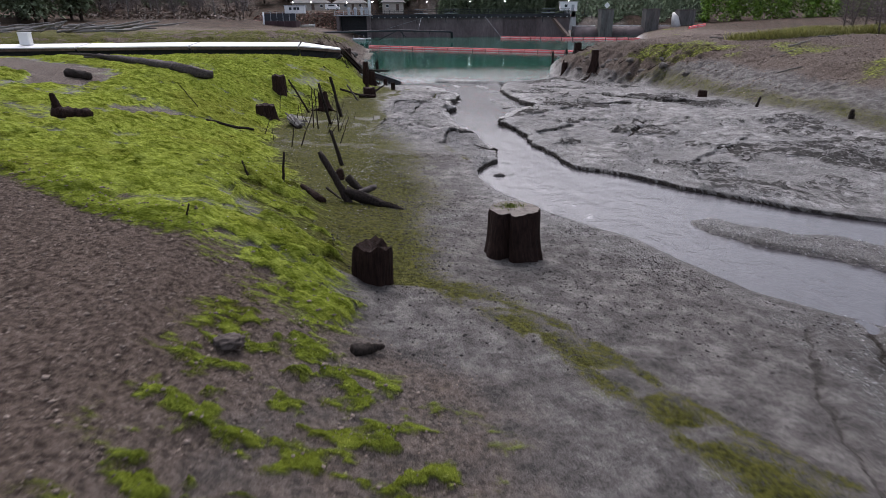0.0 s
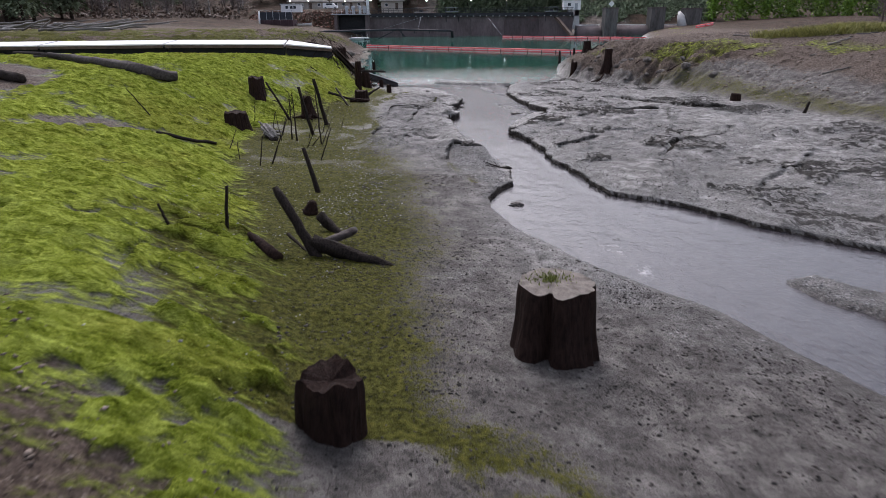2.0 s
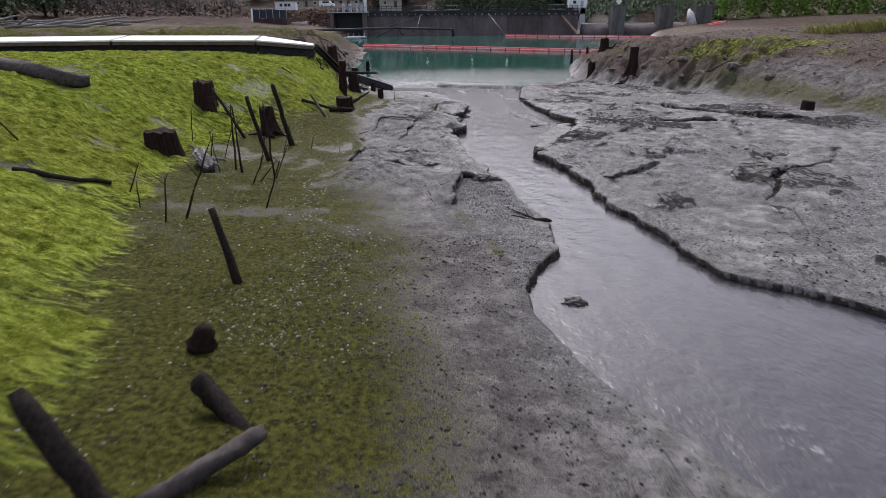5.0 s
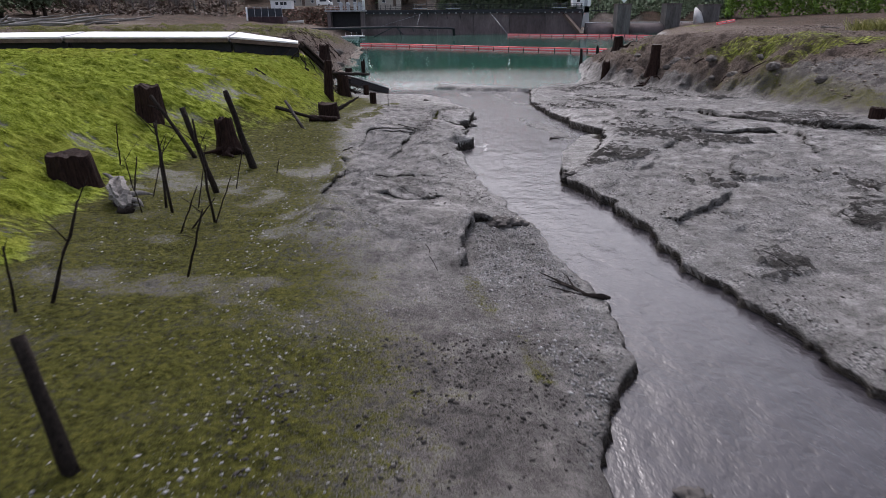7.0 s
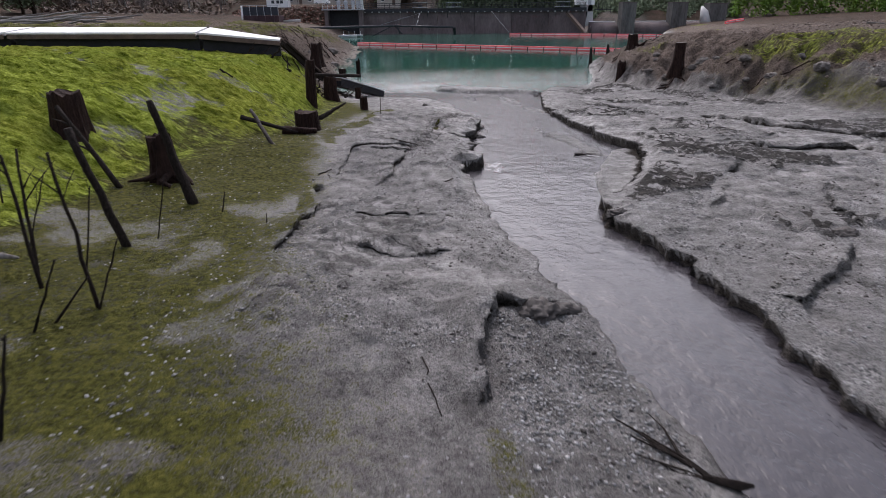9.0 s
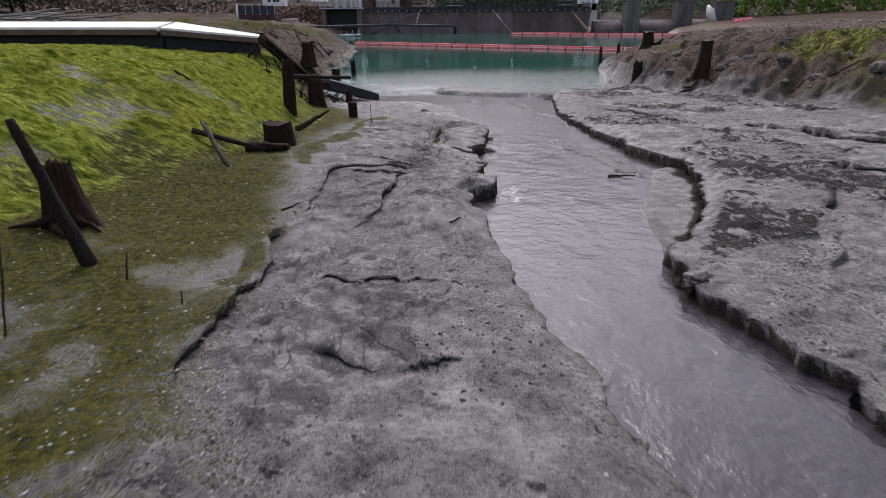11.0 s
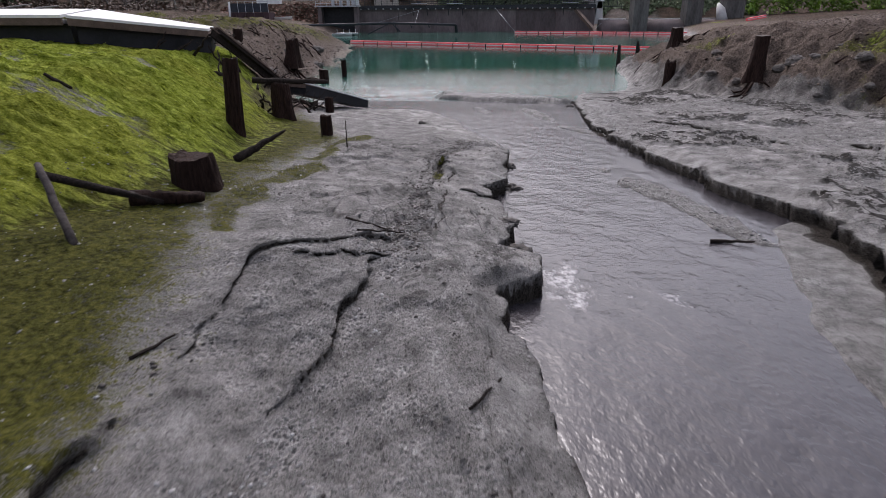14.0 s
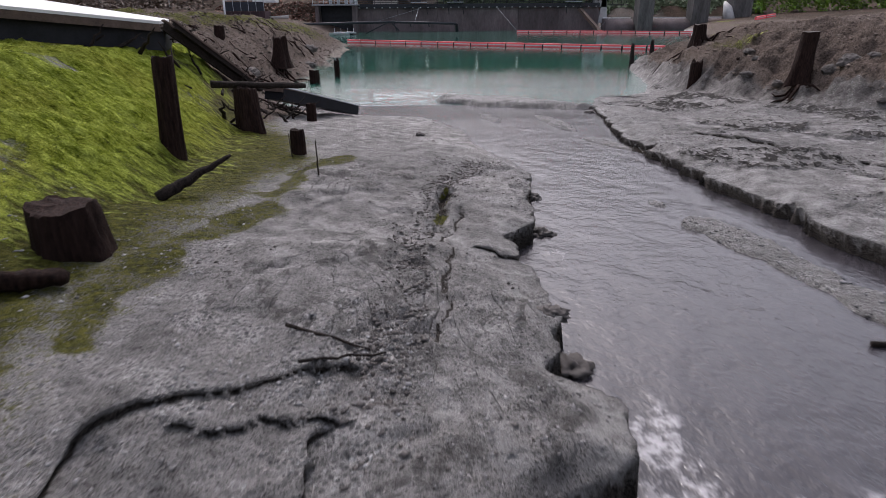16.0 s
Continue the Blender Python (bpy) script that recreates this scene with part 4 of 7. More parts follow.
def undercut(x, y):
    """Draws the rims of banks and cliffs together into crisp, slightly hollow edges."""
    q = BANK["inside"] - 0.035
    pull = np.where(BANK["crisp"] & (np.abs(q) < np.where(x > 9, 0.12, 0.06)), np.where(q > 0, -0.07, 0.12 * q) - q, 0.0) * BANK["side"]
    return x + np.where(pull != 0, pull, BANK["sx"]), y + np.where(pull != 0, 0.0, BANK["sy"])


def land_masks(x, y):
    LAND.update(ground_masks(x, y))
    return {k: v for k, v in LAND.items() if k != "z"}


def sample(key, x, y):
    """Looks up the built ground's height or cover at places."""
    x, y = np.asarray(x, float), np.asarray(y, float)
    i = np.clip(np.searchsorted(GX, x) - 1, 0, len(GX) - 2)
    j = np.clip(np.searchsorted(GY, y) - 1, 0, len(GY) - 2)
    u, v = (x - GX[i]) / (GX[i + 1] - GX[i]), (y - GY[j]) / (GY[j + 1] - GY[j])
    g = LAND[key]
    return (g[j, i] * (1 - u) + g[j, i + 1] * u) * (1 - v) + (g[j + 1, i] * (1 - u) + g[j + 1, i + 1] * u) * v


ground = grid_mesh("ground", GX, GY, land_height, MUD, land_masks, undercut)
tagged(ground, "drained lake bed of grey mud, gravel, moss and brown soil", "ground", kind="structure")


# ---- water ----
RIFFLES = [((1.2, 39.6), 0.42, 0.8), ((1.25, 38.9), 0.38, 0.6), ((2.1, 38.8), 0.3, 0.4), ((1.2, 44.0), 0.3, 0.35), ((2.65, 38.7), 0.3, 0.4), ((3.9, 17.6), 0.35, 0.35), ((4.2, 16.4), 0.3, 0.3)]


def stream_foam(x, y):
    f = 0.0 * x
    for (cx, cy), r, k in RIFFLES:
        f = f + k * np.exp(-((x - cx) ** 2 / (r * r * 0.5) + (y - cy) ** 2 / (r * r * 1.6)))
    return {"foam": np.clip(f, 0, 1), "chop": 1.0 + 0.0 * x}


def lake_glitter(x, y):
    chop = 0.12 + ramp(y, 96, 74)
    # froth at the left inflow, plus sky glitter painted as a pale band
    f = ramp(y, 62, 66) * ramp(y, 86, 70) * ramp(x, -11, -5) * ramp(14 - x, 0, 5) * (0.16 + 0.34 * ramp(x, 3, -4))
    return {"foam": f, "chop": chop}


def stream_top(x, y):
    return level(y) + 0.012 * rough(x * 2.2, y * 1.1, 3, 120) + 0.006 * rough(x * 6, y * 3, 2, 121)


stream = grid_mesh("stream_water", spread([(-9, 0), (0, 0.5), (8, 0.12), (36, 0.6)]), spread([(-10, 0), (8, 1.2), (60, 0.14), (67, 0.25)]), stream_top, STREAM, stream_foam)
tagged(stream, "shallow murky grey stream running over the lake bed", "stream", kind="structure")
lake = grid_mesh("lake_water", spread([(-110, 0), (-20, 10), (20, 1.0), (110, 10)]), spread([(67, 0), (100, 1), (240, 10)]), lambda x, y: level(y) + 0.0 * x, LAKE, lake_glitter)
tagged(lake, "still green reservoir water reflecting the sky", "lake", kind="structure")

# ---- stumps, posts, logs ----
def stump(x, y, z, r, h, seed, label, lean=(0.0, 0.0), flare=1.35, cut=True, split=False, group="tree stumps", sunk=0.4, ragged=0.04, name="tree_stump"):
    rng = random.Random(seed)
    e = anchor(name, x, y, z, label, "stump", group)
    sides, rings = 56, 14
    off = Vector((rng.uniform(-40, 40), rng.uniform(-40, 40), rng.uniform(-40, 40)))
    v, f = [], []

    def radius(t, k):
        c = Vector((math.cos(t), math.sin(t), 0))
        root = noise.noise(c * 1.6 + off)
        rr = r * (1 + (flare - 1) * (1 - k) ** 2.4 * (1 + 1.1 * root))
        rr *= 1 + 0.13 * noise.noise(c * 1.3 + Vector((0, 0, k * 0.9)) + off) + 0.10 * noise.noise(c * 4.5 + Vector((0, 0, k * 1.1)) - off) + 0.06 * noise.noise(c * 9 + Vector((0, 0, k * 2.5)) + off)
        if split:
            rr *= 1 - 0.38 * math.exp(-((t - 4.33) / (0.10 + 0.06 * k)) ** 2)
        return rr
    for i in range(rings):
        k = i / (rings - 1)
        for j in range(sides):
            t = 2 * math.pi * j / sides
            c = Vector((math.cos(t), math.sin(t), 0))
            top = h + ragged * (2.2 * noise.noise(c * 1.2 - off) + 1.1 * noise.noise(c * 3.5 + off))
            zz = -sunk + (top + sunk) * k
            rr = radius(t, k) * (1 - 0.06 * max(0, k - 0.9) / 0.1)
            v.append((rr * c.x + lean[0] * k, rr * c.y + lean[1] * k, zz))
    for i in range(rings - 1):
        for j in range(sides):
            f.append((i * sides + j, i * sides + (j + 1) % sides, (i + 1) * sides + (j + 1) % sides, (i + 1) * sides + j))
    rim = v[-sides:]
    solid("trunk", v, f, BARK, e)
    tv, tf = list(rim), []
    cx, cy = lean
    for q in (0.94, 0.72, 0.45, 0.2):
        for p in rim:
            tv.append((cx + (p[0] - cx) * q, cy + (p[1] - cy) * q, h + (p[2] - h) * q + 0.03 * noise.noise(Vector((p[0] * q * 9, p[1] * q * 9, seed))) + (0.0 if cut else -0.07 * (1 - q) + 0.05 * noise.noise(Vector((p[0] * q * 5, p[1] * q * 5, seed))))))
    tv.append((cx, cy, h - (0.0 if cut else 0.08)))
    for i in range(4):
        for j in range(sides):
            tf.append((i * sides + j, i * sides + (j + 1) % sides, (i + 1) * sides + (j + 1) % sides, (i + 1) * sides + j))
    for j in range(sides):
        tf.append((4 * sides + j, 4 * sides + (j + 1) % sides, len(tv) - 1))
    solid("cut_top", tv, tf, CUT if cut else BARK, e, label="pale sawn top" if cut else "rotten broken top")
    return e


def stick(a, b, r0, r1, seed, label, name="dead_stick", mat=None, group="dead sticks in the mud", category="stick", twigs=0, bend=0.06):
    rng = random.Random(seed)
    a, b = Vector(a), Vector(b)
    n = 13 if r0 > 0.085 else 7
    e = anchor(name, *a, label, category, group)
    d = b - a
    path, rad = [], []
    for i in range(n):
        k = i / (n - 1)
        off = Vector((rng.uniform(-1, 1), rng.uniform(-1, 1), rng.uniform(-0.5, 0.5))) * bend * d.length * math.sin(math.pi * k) * 0.5
        path.append(d * k + off - (d.normalized() * 0.12 if i == 0 else Vector()))
        rad.append((r0 + (r1 - r0) * k) * (1 + (0.06 * rng.uniform(-1, 1) if r0 > 0.085 else 0)) * (0.7 if r0 > 0.085 and i == n - 1 else 1))
    solid("stem", *tube(path, rad, 14 if r0 > 0.085 else 9, seed, 0.11 if r0 > 0.085 else 0.07), mat or DARKLOG, e)
    for i in range(twigs):
        k = rng.uniform(0.35, 0.95)
        s = d * k
        w = Vector((rng.uniform(-1, 1), rng.uniform(-0.4, 0.4), rng.uniform(0.2, 1))).normalized() * d.length * rng.uniform(0.15, 0.4)
        solid("twig", *tube([s, s + w * 0.5 + Vector((0, 0, 0.02)), s + w], [r1 * 0.7, r1 * 0.5, r1 * 0.25], 5, i, 0.05), mat or DARKLOG, e)
    return e


big_stump = stump(1.58, 12.55, 2.05, 0.58, 1.27, 3, "large split tree stump with a pale sawn top in grey mud", (0.0, 0.12), 1.4, True, True, ragged=0.014)
rng = random.Random(12)
tuft_v, tuft_f = [], []
for i in range(420):
    a, q = rng.uniform(0, 6.28), abs(rng.gauss(0, 0.13))
    p = Vector((-0.08 + 1.5 * q * math.cos(a), 0.28 + q * math.sin(a), 1.25))
    w, up = rng.uniform(0, 6.28), rng.uniform(0.02, 0.06)
    tuft_v += [p + Vector((0.012 * math.cos(w), 0.012 * math.sin(w), 0)), p - Vector((0.012 * math.cos(w), 0.012 * math.sin(w), 0)), p + Vector((rng.uniform(-0.04, 0.04), rng.uniform(-0.04, 0.04), 0.02 + up))]
    tuft_f.append((3 * i, 3 * i + 1, 3 * i + 2))
cap = solid("moss_cap", tuft_v, tuft_f, leaf_material("stump_top_moss", (0.05, 0.065, 0.012), (0.24, 0.27, 0.06)), big_stump, False)
tagged(cap, "green moss growing on the sawn stump top", kind="stuff")
stump(-1.28, 10.1, 2.7, 0.34, 0.74, 5, "short rotten black tree stump at the edge of the moss", (0, 0), 1.12, False, ragged=0.08)
stump(-9.58, 36.5, 3.0, 0.38, 0.98, 7, "dark rotten tree stump on the mossy slope", (-0.04, 0), 1.55, False, ragged=0.05)
stump(-8.8, 30.6, 2.2, 0.46, 0.92, 8, "broad dark tree stump with a mossy foot", (-0.06, 0), 1.5, False, ragged=0.03)
stump(-6.75, 35.1, 2.15, 0.27, 1.0, 9, "hollow split tree stump with spreading roots", (-0.08, 0), 2.1, False, True, ragged=0.09)
stump(-4.95, 42.2, 1.9, 0.40, 0.74, 10, "dark sawn tree stump at the foot of the mossy slope", (-0.03, 0.0), 1.5, False, ragged=0.05)
stump(-5.8, 52.2, 1.65, 0.30, 1.15, 11, "dark weathered stump beside the fallen gangway", (-0.1, 0.1), 1.5, False, ragged=0.05)
stump(15.35, 63.0, 1.95, 0.34, 1.85, 12, "tall barkless stump with exposed roots on the brown bank", (0.05, -0.1), 1.75, True, ragged=0.02)
stump(14.0, 71.1, 0.6, 0.32, 1.35, 13, "tapered grey stump at the foot of the bank", (0.0, 0.0), 1.45, False, ragged=0.12)
stump(17.0, 78.7, 2.45, 0.42, 1.35, 14, "stump with washed-out sprawling roots on the bank", (0, 0), 1.7, True, ragged=0.05)
stump(18.0, 42.35, 1.5, 0.30, 0.74, 15, "short round dark stump at the edge of the mud", (0, 0), 1.05, False, ragged=0.02)
stump(-12.2, 81.2, 1.35, 0.5, 1.7, 16, "old stump on the stony spit", (0, 0), 1.6, False, ragged=0.15)
stump(-15.2, 77.3, 2.2, 0.34, 1.75, 17, "weathered upright stump on the stony spit", (0.1, 0), 1.2, False, ragged=0.06)
stump(-16.4, 76.2, 2.4, 0.3, 1.6, 18, "weathered upright stump on the stony spit", (-0.05, 0), 1.2, False, ragged=0.06)
stump(-9.7, 80.1, -0.2, 0.36, 1.1, 19, "sawn post stump standing in the lake shallows", (0, 0), 1.05, True, ragged=0.02)
stump(-8.7, 84.0, -0.3, 0.2, 1.5, 20, "thin broken post in the lake shallows", (0, 0), 1.1, False, ragged=0.2)
stump(-3.9, 49.45, 1.5, 0.165, 0.66, 21, "short round post in the mud", (-0.02, 0), 1.05, False, ragged=0.02)
stump(-5.2, 57.2, 0.9, 0.17, 0.8, 22, "short round post beside the gangway", (0, 0), 1.05, False, ragged=0.02)
stump(-5.84, 47.15, 2.3, 0.20, 1.64, 23, "tall dark weathered post on the mossy slope", (0.08, 0.05), 1.2, False, ragged=0.03)
stump(-11.0, 66.0, 1.2, 0.25, 1.0, 24, "small grey stump among stones", (0, 0), 1.4, False, ragged=0.1)


def roots(x, y, z, seed, spread_dirs, label):
    """Exposed roots that creep down the bank."""
    rng = random.Random(seed)
    e = anchor("tree_roots", x, y, z, label, "roots", "exposed roots")
    for dx, dy, n in spread_dirs:
        path, rad = [], []
        for i in range(n):
            k = i / (n - 1)
            px, py = dx * k + rng.uniform(-0.12, 0.12) * (i > 0), dy * k + rng.uniform(-0.12, 0.12) * (i > 0)
            path.append((px, py, floor_at(x + px, y + py) - z + 0.05 + 0.35 * (1 - k) ** 3))
            rad.append(0.11 * (1 - 0.8 * k))
        solid("root", *tube(path, rad, 8, seed, 0.15), BARK, e)


roots(15.3, 62.9, 2.0, 1, [(-1.6, -0.8, 7), (-1.1, -1.4, 6), (0.2, -1.3, 5), (-0.8, 0.6, 5)], "dark roots of the tall stump running down the bank")
roots(17.0, 78.6, 2.4, 2, [(-2.4, -1.5, 8), (-1.6, -2.4, 8), (1.9, -1.0, 7), (3.0, -0.2, 8), (-2.8, 0.3, 8), (-1.0, -2.8, 8)], "tangle of washed-out roots on the bank")
roots(-6.75, 35.0, 2.15, 3, [(0.8, -0.3, 5), (-0.7, -0.5, 5), (0.3, -0.8, 5)], "spreading roots of the hollow stump")
roots(-12.2, 81.1, 1.3, 4, [(1.6, -1.0, 6), (1.9, 0.4, 6), (0.6, -1.8, 6)], "roots of the old stump on the spit")

POLE = "dark leaning dead pole standing in the mud"
stick((-5.56, 33.48, 2.0), (-5.98, 33.2, 4.2), 0.095, 0.08, 31, POLE, "dead_pole", bend=0.01)
stick((-5.70, 30.94, 1.95), (-6.12, 30.7, 4.12), 0.075, 0.06, 32, POLE, "dead_pole", bend=0.02)
stick((-3.62, 21.25, 2.2), (-4.02, 21.6, 3.45), 0.075, 0.06, 33, "grey dead pole with a mossy foot", "dead_pole", bend=0.02)
stick((-4.39, 15.95, 2.95), (-4.27, 16.0, 3.9), 0.036, 0.03, 34, "short upright dead stick in the moss", bend=0.02)
stick((-7.55, 34.34, 2.2), (-8.49, 34.3, 3.96), 0.06, 0.045, 35, "long grey branch leaning on a stump", bend=0.03, twigs=2)
THIN = "thin dead sapling stem standing in algae-covered mud"
for i, (x, y, x2, h, r) in enumerate([(-5.82, 24.62, -5.25, 1.45, 0.03), (-6.16, 24.34, -5.9, 1.05, 0.022), (-6.29, 29.46, -6.3, 1.86, 0.03), (-8.6, 32.2, -8.4, 1.1, 0.018), (-4.43, 25.9, -3.95, 1.2, 0.022),
                                      (-5.3, 27.8, -4.87, 0.92, 0.02), (-7.22, 29.98, -7.08, 0.9, 0.02), (-4.8, 33.0, -4.66, 0.45, 0.015), (-4.9, 28.5, -4.95, 2.1, 0.03), (-5.98, 29.05, -6.02, 1.9, 0.032),
                                      (-5.15, 28.0, -4.64, 0.6, 0.018), (-4.85, 28.45, -4.4, 1.0, 0.015), (-3.65, 32.1, -3.63, 0.2, 0.012), (-2.85, 46.4, -2.83, 0.68, 0.016), (-3.97, 49.0, -3.95, 0.6, 0.014),
                                      (-6.9, 30.2, -6.5, 1.3, 0.014), (-5.6, 29.5, -5.2, 1.4, 0.014), (-6.6, 29.0, -6.75, 1.2, 0.014), (-5.4, 31.4, -5.0, 1.2, 0.014), (-7.7, 26.0, -7.4, 0.7, 0.018), (-7.1, 25.2, -7.2, 0.6, 0.016)]):
    z = floor_at(x, y)
    stick((x, y, z), (x2, y + random.Random(i).uniform(-0.3, 0.3), z + h), r, r * 0.55, 50 + i, THIN, twigs=(2 if h > 1 else 0), bend=0.025)
for x, y, x2, y2, h, r in [(-4.82, 14.56, -4.93, 14.5, 0.46, 0.03), (-4.3, 9.56, -4.2, 9.5, 0.22, 0.02), (-10.9, 27.2, -11.5, 27.0, 1.0, 0.025), (18.4, 35.6, 18.55, 35.6, 0.6, 0.09), (20.0, 29.5, 19.9, 29.4, 0.45, 0.14), (-8.05, 44.0, -8.3, 43.8, 0.25, 0.05)]:
    z = floor_at(x, y)
    stick((x, y, z), (x2, y2, z + h), r, r * 0.6, int(x * 7 + 99), "short broken snag poking out of the ground", "broken_snag", group="broken snags")
stick((15.95, 89.7, -0.3), (15.9, 89.7, 2.1), 0.26, 0.12, 71, "pointed rotten pile standing in the lake", "old_pile", group="old piles", category="pile", bend=0.01)
stick((18.4, 92.0, 0.2), (18.3, 92.0, 2.3), 0.22, 0.12, 72, "pointed rotten pile standing in the lake", "old_pile", group="old piles", category="pile", bend=0.01)

LOG = "dark waterlogged log lying on algae-covered mud"
def log(a, b, r0, r1, seed, label=LOG, mat=None, bend=0.02, group="fallen logs"):
    return stick(a, b, r0, r1, seed, label, "fallen_log", mat, group, "log", 0, bend)


log((-2.34, 15.42, 2.3), (-3.26, 15.72, 3.95), 0.10, 0.085, 81, "dark log leaning up out of the mud", DARKLOG)
log((-2.3, 17.3, 2.3), (-2.88, 17.7, 2.75), 0.10, 0.11, 82)
log((-2.7, 16.1, 2.56), (-1.95, 16.9, 2.66), 0.10, 0.09, 83, "grey weathered log on the mud", WEATHERLOG)
log((-2.5, 15.55, 2.86), (-1.05, 15.6, 2.30), 0.145, 0.10, 84)
log((-3.15, 16.1, 2.8), (-2.75, 15.7, 2.62), 0.035, 0.025, 85, "thin dark branch beside the logs")
log((-4.98, 44.72, floor_at(-4.98, 44.72) + 0.1), (-4.12, 45.5, 2.46), 0.09, 0.035, 86, "split grey log propped on the mud", DARKLOG, 0.05)
log((-5.38, 39.0, 2.2), (-6.1, 39.75, 3.05), 0.06, 0.05, 87, "dark grey plank leaning in the moss", WEATHERLOG)
log((-6.6, 40.6, floor_at(-6.6, 40.6) + 0.1), (-5.0, 40.9, floor_at(-5.0, 40.9) + 0.06), 0.07, 0.05, 88)
log((-5.4, 40.9, floor_at(-5.4, 40.9) + 0.1), (-4.45, 41.2, floor_at(-4.45, 41.2) + 0.12), 0.13, 0.09, 89, "rotten root piece at the foot of a stump", BARK, 0.1)
log((-6.7, 52.3, 2.9), (-4.5, 53.4, 2.72), 0.09, 0.08, 90, "long grey beam lying across posts", DARKLOG)
def lying_log(points, radii, label, seed, fork=None):
    """A long crooked trunk that follows the ground."""
    x0, y0 = points[0]
    z0 = floor_at(x0, y0)
    e = anchor("fallen_log", x0, y0, z0, label, "log", "fallen logs")
    path, rad = [], []
    for (a, b2), ra, rb in zip(zip(points[:-1], points[1:]), radii[:-1], radii[1:]):
        for i in range(6):
            k = i / 6
            x, y = a[0] + (b2[0] - a[0]) * k, a[1] + (b2[1] - a[1]) * k
            path.append((x - x0, y - y0, floor_at(x, y) - z0 + 0.85 * (ra + (rb - ra) * k)))
            rad.append(ra + (rb - ra) * k)
    smooth_z = [sum(p[2] for p in path[max(0, i - 3):i + 4]) / len(path[max(0, i - 3):i + 4]) for i in range(len(path))]
    path = [(p[0], p[1], max(c, p[2] - 0.05)) for p, c in zip(path, smooth_z)]
    solid("trunk", *tube(path, rad, 14, seed, 0.10), WEATHERLOG, e)
    if fork:
        i, (dx, dy, dz), r = fork
        p = Vector(path[i])
        solid("branch", *tube([p, p + Vector((dx, dy, dz)) * 0.5 + Vector((0, 0, 0.05)), p + Vector((dx, dy, dz))], [r, r * 0.8, r * 0.5], 10, seed + 1, 0.1), WEATHERLOG, e)
    return e


lying_log([(-21.3, 37.6), (-18.6, 36.0), (-16.5, 34.5), (-14.4, 33.2), (-13.1, 33.1), (-12.2, 33.6)], [0.13, 0.17, 0.2, 0.23, 0.25, 0.22], "long crooked dark weathered log lying on the moss", 91, (5, (-2.6, 0.2, 0.25), 0.1))
log((-17.3, 28.9, floor_at(-17.3, 28.9) + 0.15), (-16.2, 28.6, floor_at(-16.2, 28.6) + 0.15), 0.2, 0.2, 93, "short dark log on bare soil", DARKLOG)
log((-13.0, 20.6, floor_at(-13, 20.6) + 0.12), (-11.8, 20.4, floor_at(-11.8, 20.4) + 0.12), 0.24, 0.17, 94, "dark snag with a broken upright root on moss", BARK, 0.08)
log((-12.95, 20.6, floor_at(-12.95, 20.6) + 0.1), (-13.1, 20.6, floor_at(-12.95, 20.6) + 0.8), 0.16, 0.08, 95, "broken upright root on moss", BARK)
log((-9.8, 25.4, floor_at(-9.8, 25.4) + 0.06), (-8.2, 26.2, floor_at(-8.2, 26.2) + 0.05), 0.07, 0.05, 96, "thin dark branch half sunk in moss", DARKLOG, 0.1)
log((-3.2, 14.95, floor_at(-3.2, 14.95) + 0.02), (-3.72, 15.3, floor_at(-3.72, 15.3) + 0.1), 0.13, 0.06, 97, "mossy wedge of broken wood", BARK)
log((-3.4, 19.0, floor_at(-3.4, 19.0)), (-3.3, 19.0, floor_at(-3.4, 19.0) + 0.35), 0.2, 0.08, 98, "small rotten root lump in algae", BARK)
log((-1.15, 7.15, floor_at(-1.15, 7.15) + 0.03), (-0.85, 7.4, floor_at(-0.85, 7.4) + 0.1), 0.088, 0.035, 99, "broken piece of wood on the mud", DARKLOG)
log((4.2, 41.1, level(41.1) + 0.03), (4.75, 40.95, level(41) + 0.07), 0.035, 0.012, 100, "dark stick stranded on a gravel bar", DARKLOG, 0.1)
e = anchor("driftwood_snag", 2.1, 25.6, level(25.6) + 0.05, "dark splayed driftwood roots stranded at the water's edge", "driftwood")
rng = random.Random(44)
for i in range(7):
    tx, ty = -0.4 + rng.uniform(-0.35, 0.35), rng.uniform(0.3, 0.95)
    gz = floor_at(2.1 + tx, 25.6 + ty) - level(25.6) - 0.05
    solid("root", *tube([(0, 0, 0.03), (tx * 0.4 + rng.uniform(-0.08, 0.08), ty * 0.4, max(0.02, gz * 0.5) + 0.02 * rng.random()), (tx * 0.75, ty * 0.75, max(0.0, gz * 0.8) + 0.02), (tx, ty, gz + 0.01)], [0.02, 0.015, 0.009, 0.004], 6, 400 + i, 0.2), DARKLOG, e)
solid("stub", *tube([(-0.1, 0.05, 0.04), (0.16, -0.1, 0.08), (0.3, -0.05, 0.03)], [0.03, 0.05, 0.02], 9, 420, 0.25), DARKLOG, e)
for i, (a, b2, r) in enumerate([((-1.85, 40.25), (-1.2, 40.15), 0.018), ((-1.6, 39.65), (-1.05, 40.05), 0.014), ((-3.5, 36.75), (-3.3, 37.1), 0.02), ((-0.2, 35.9), (0.05, 36.3), 0.016), ((-0.55, 27.2), (-0.35, 26.4), 0.01)]):
    log((*a, floor_at(*a) + r), (*b2, floor_at(*b2) + r), r, r * 0.6, 130 + i, "thin dead twig lying on grey mud", DARKLOG, 0.12, "twigs on the mud")
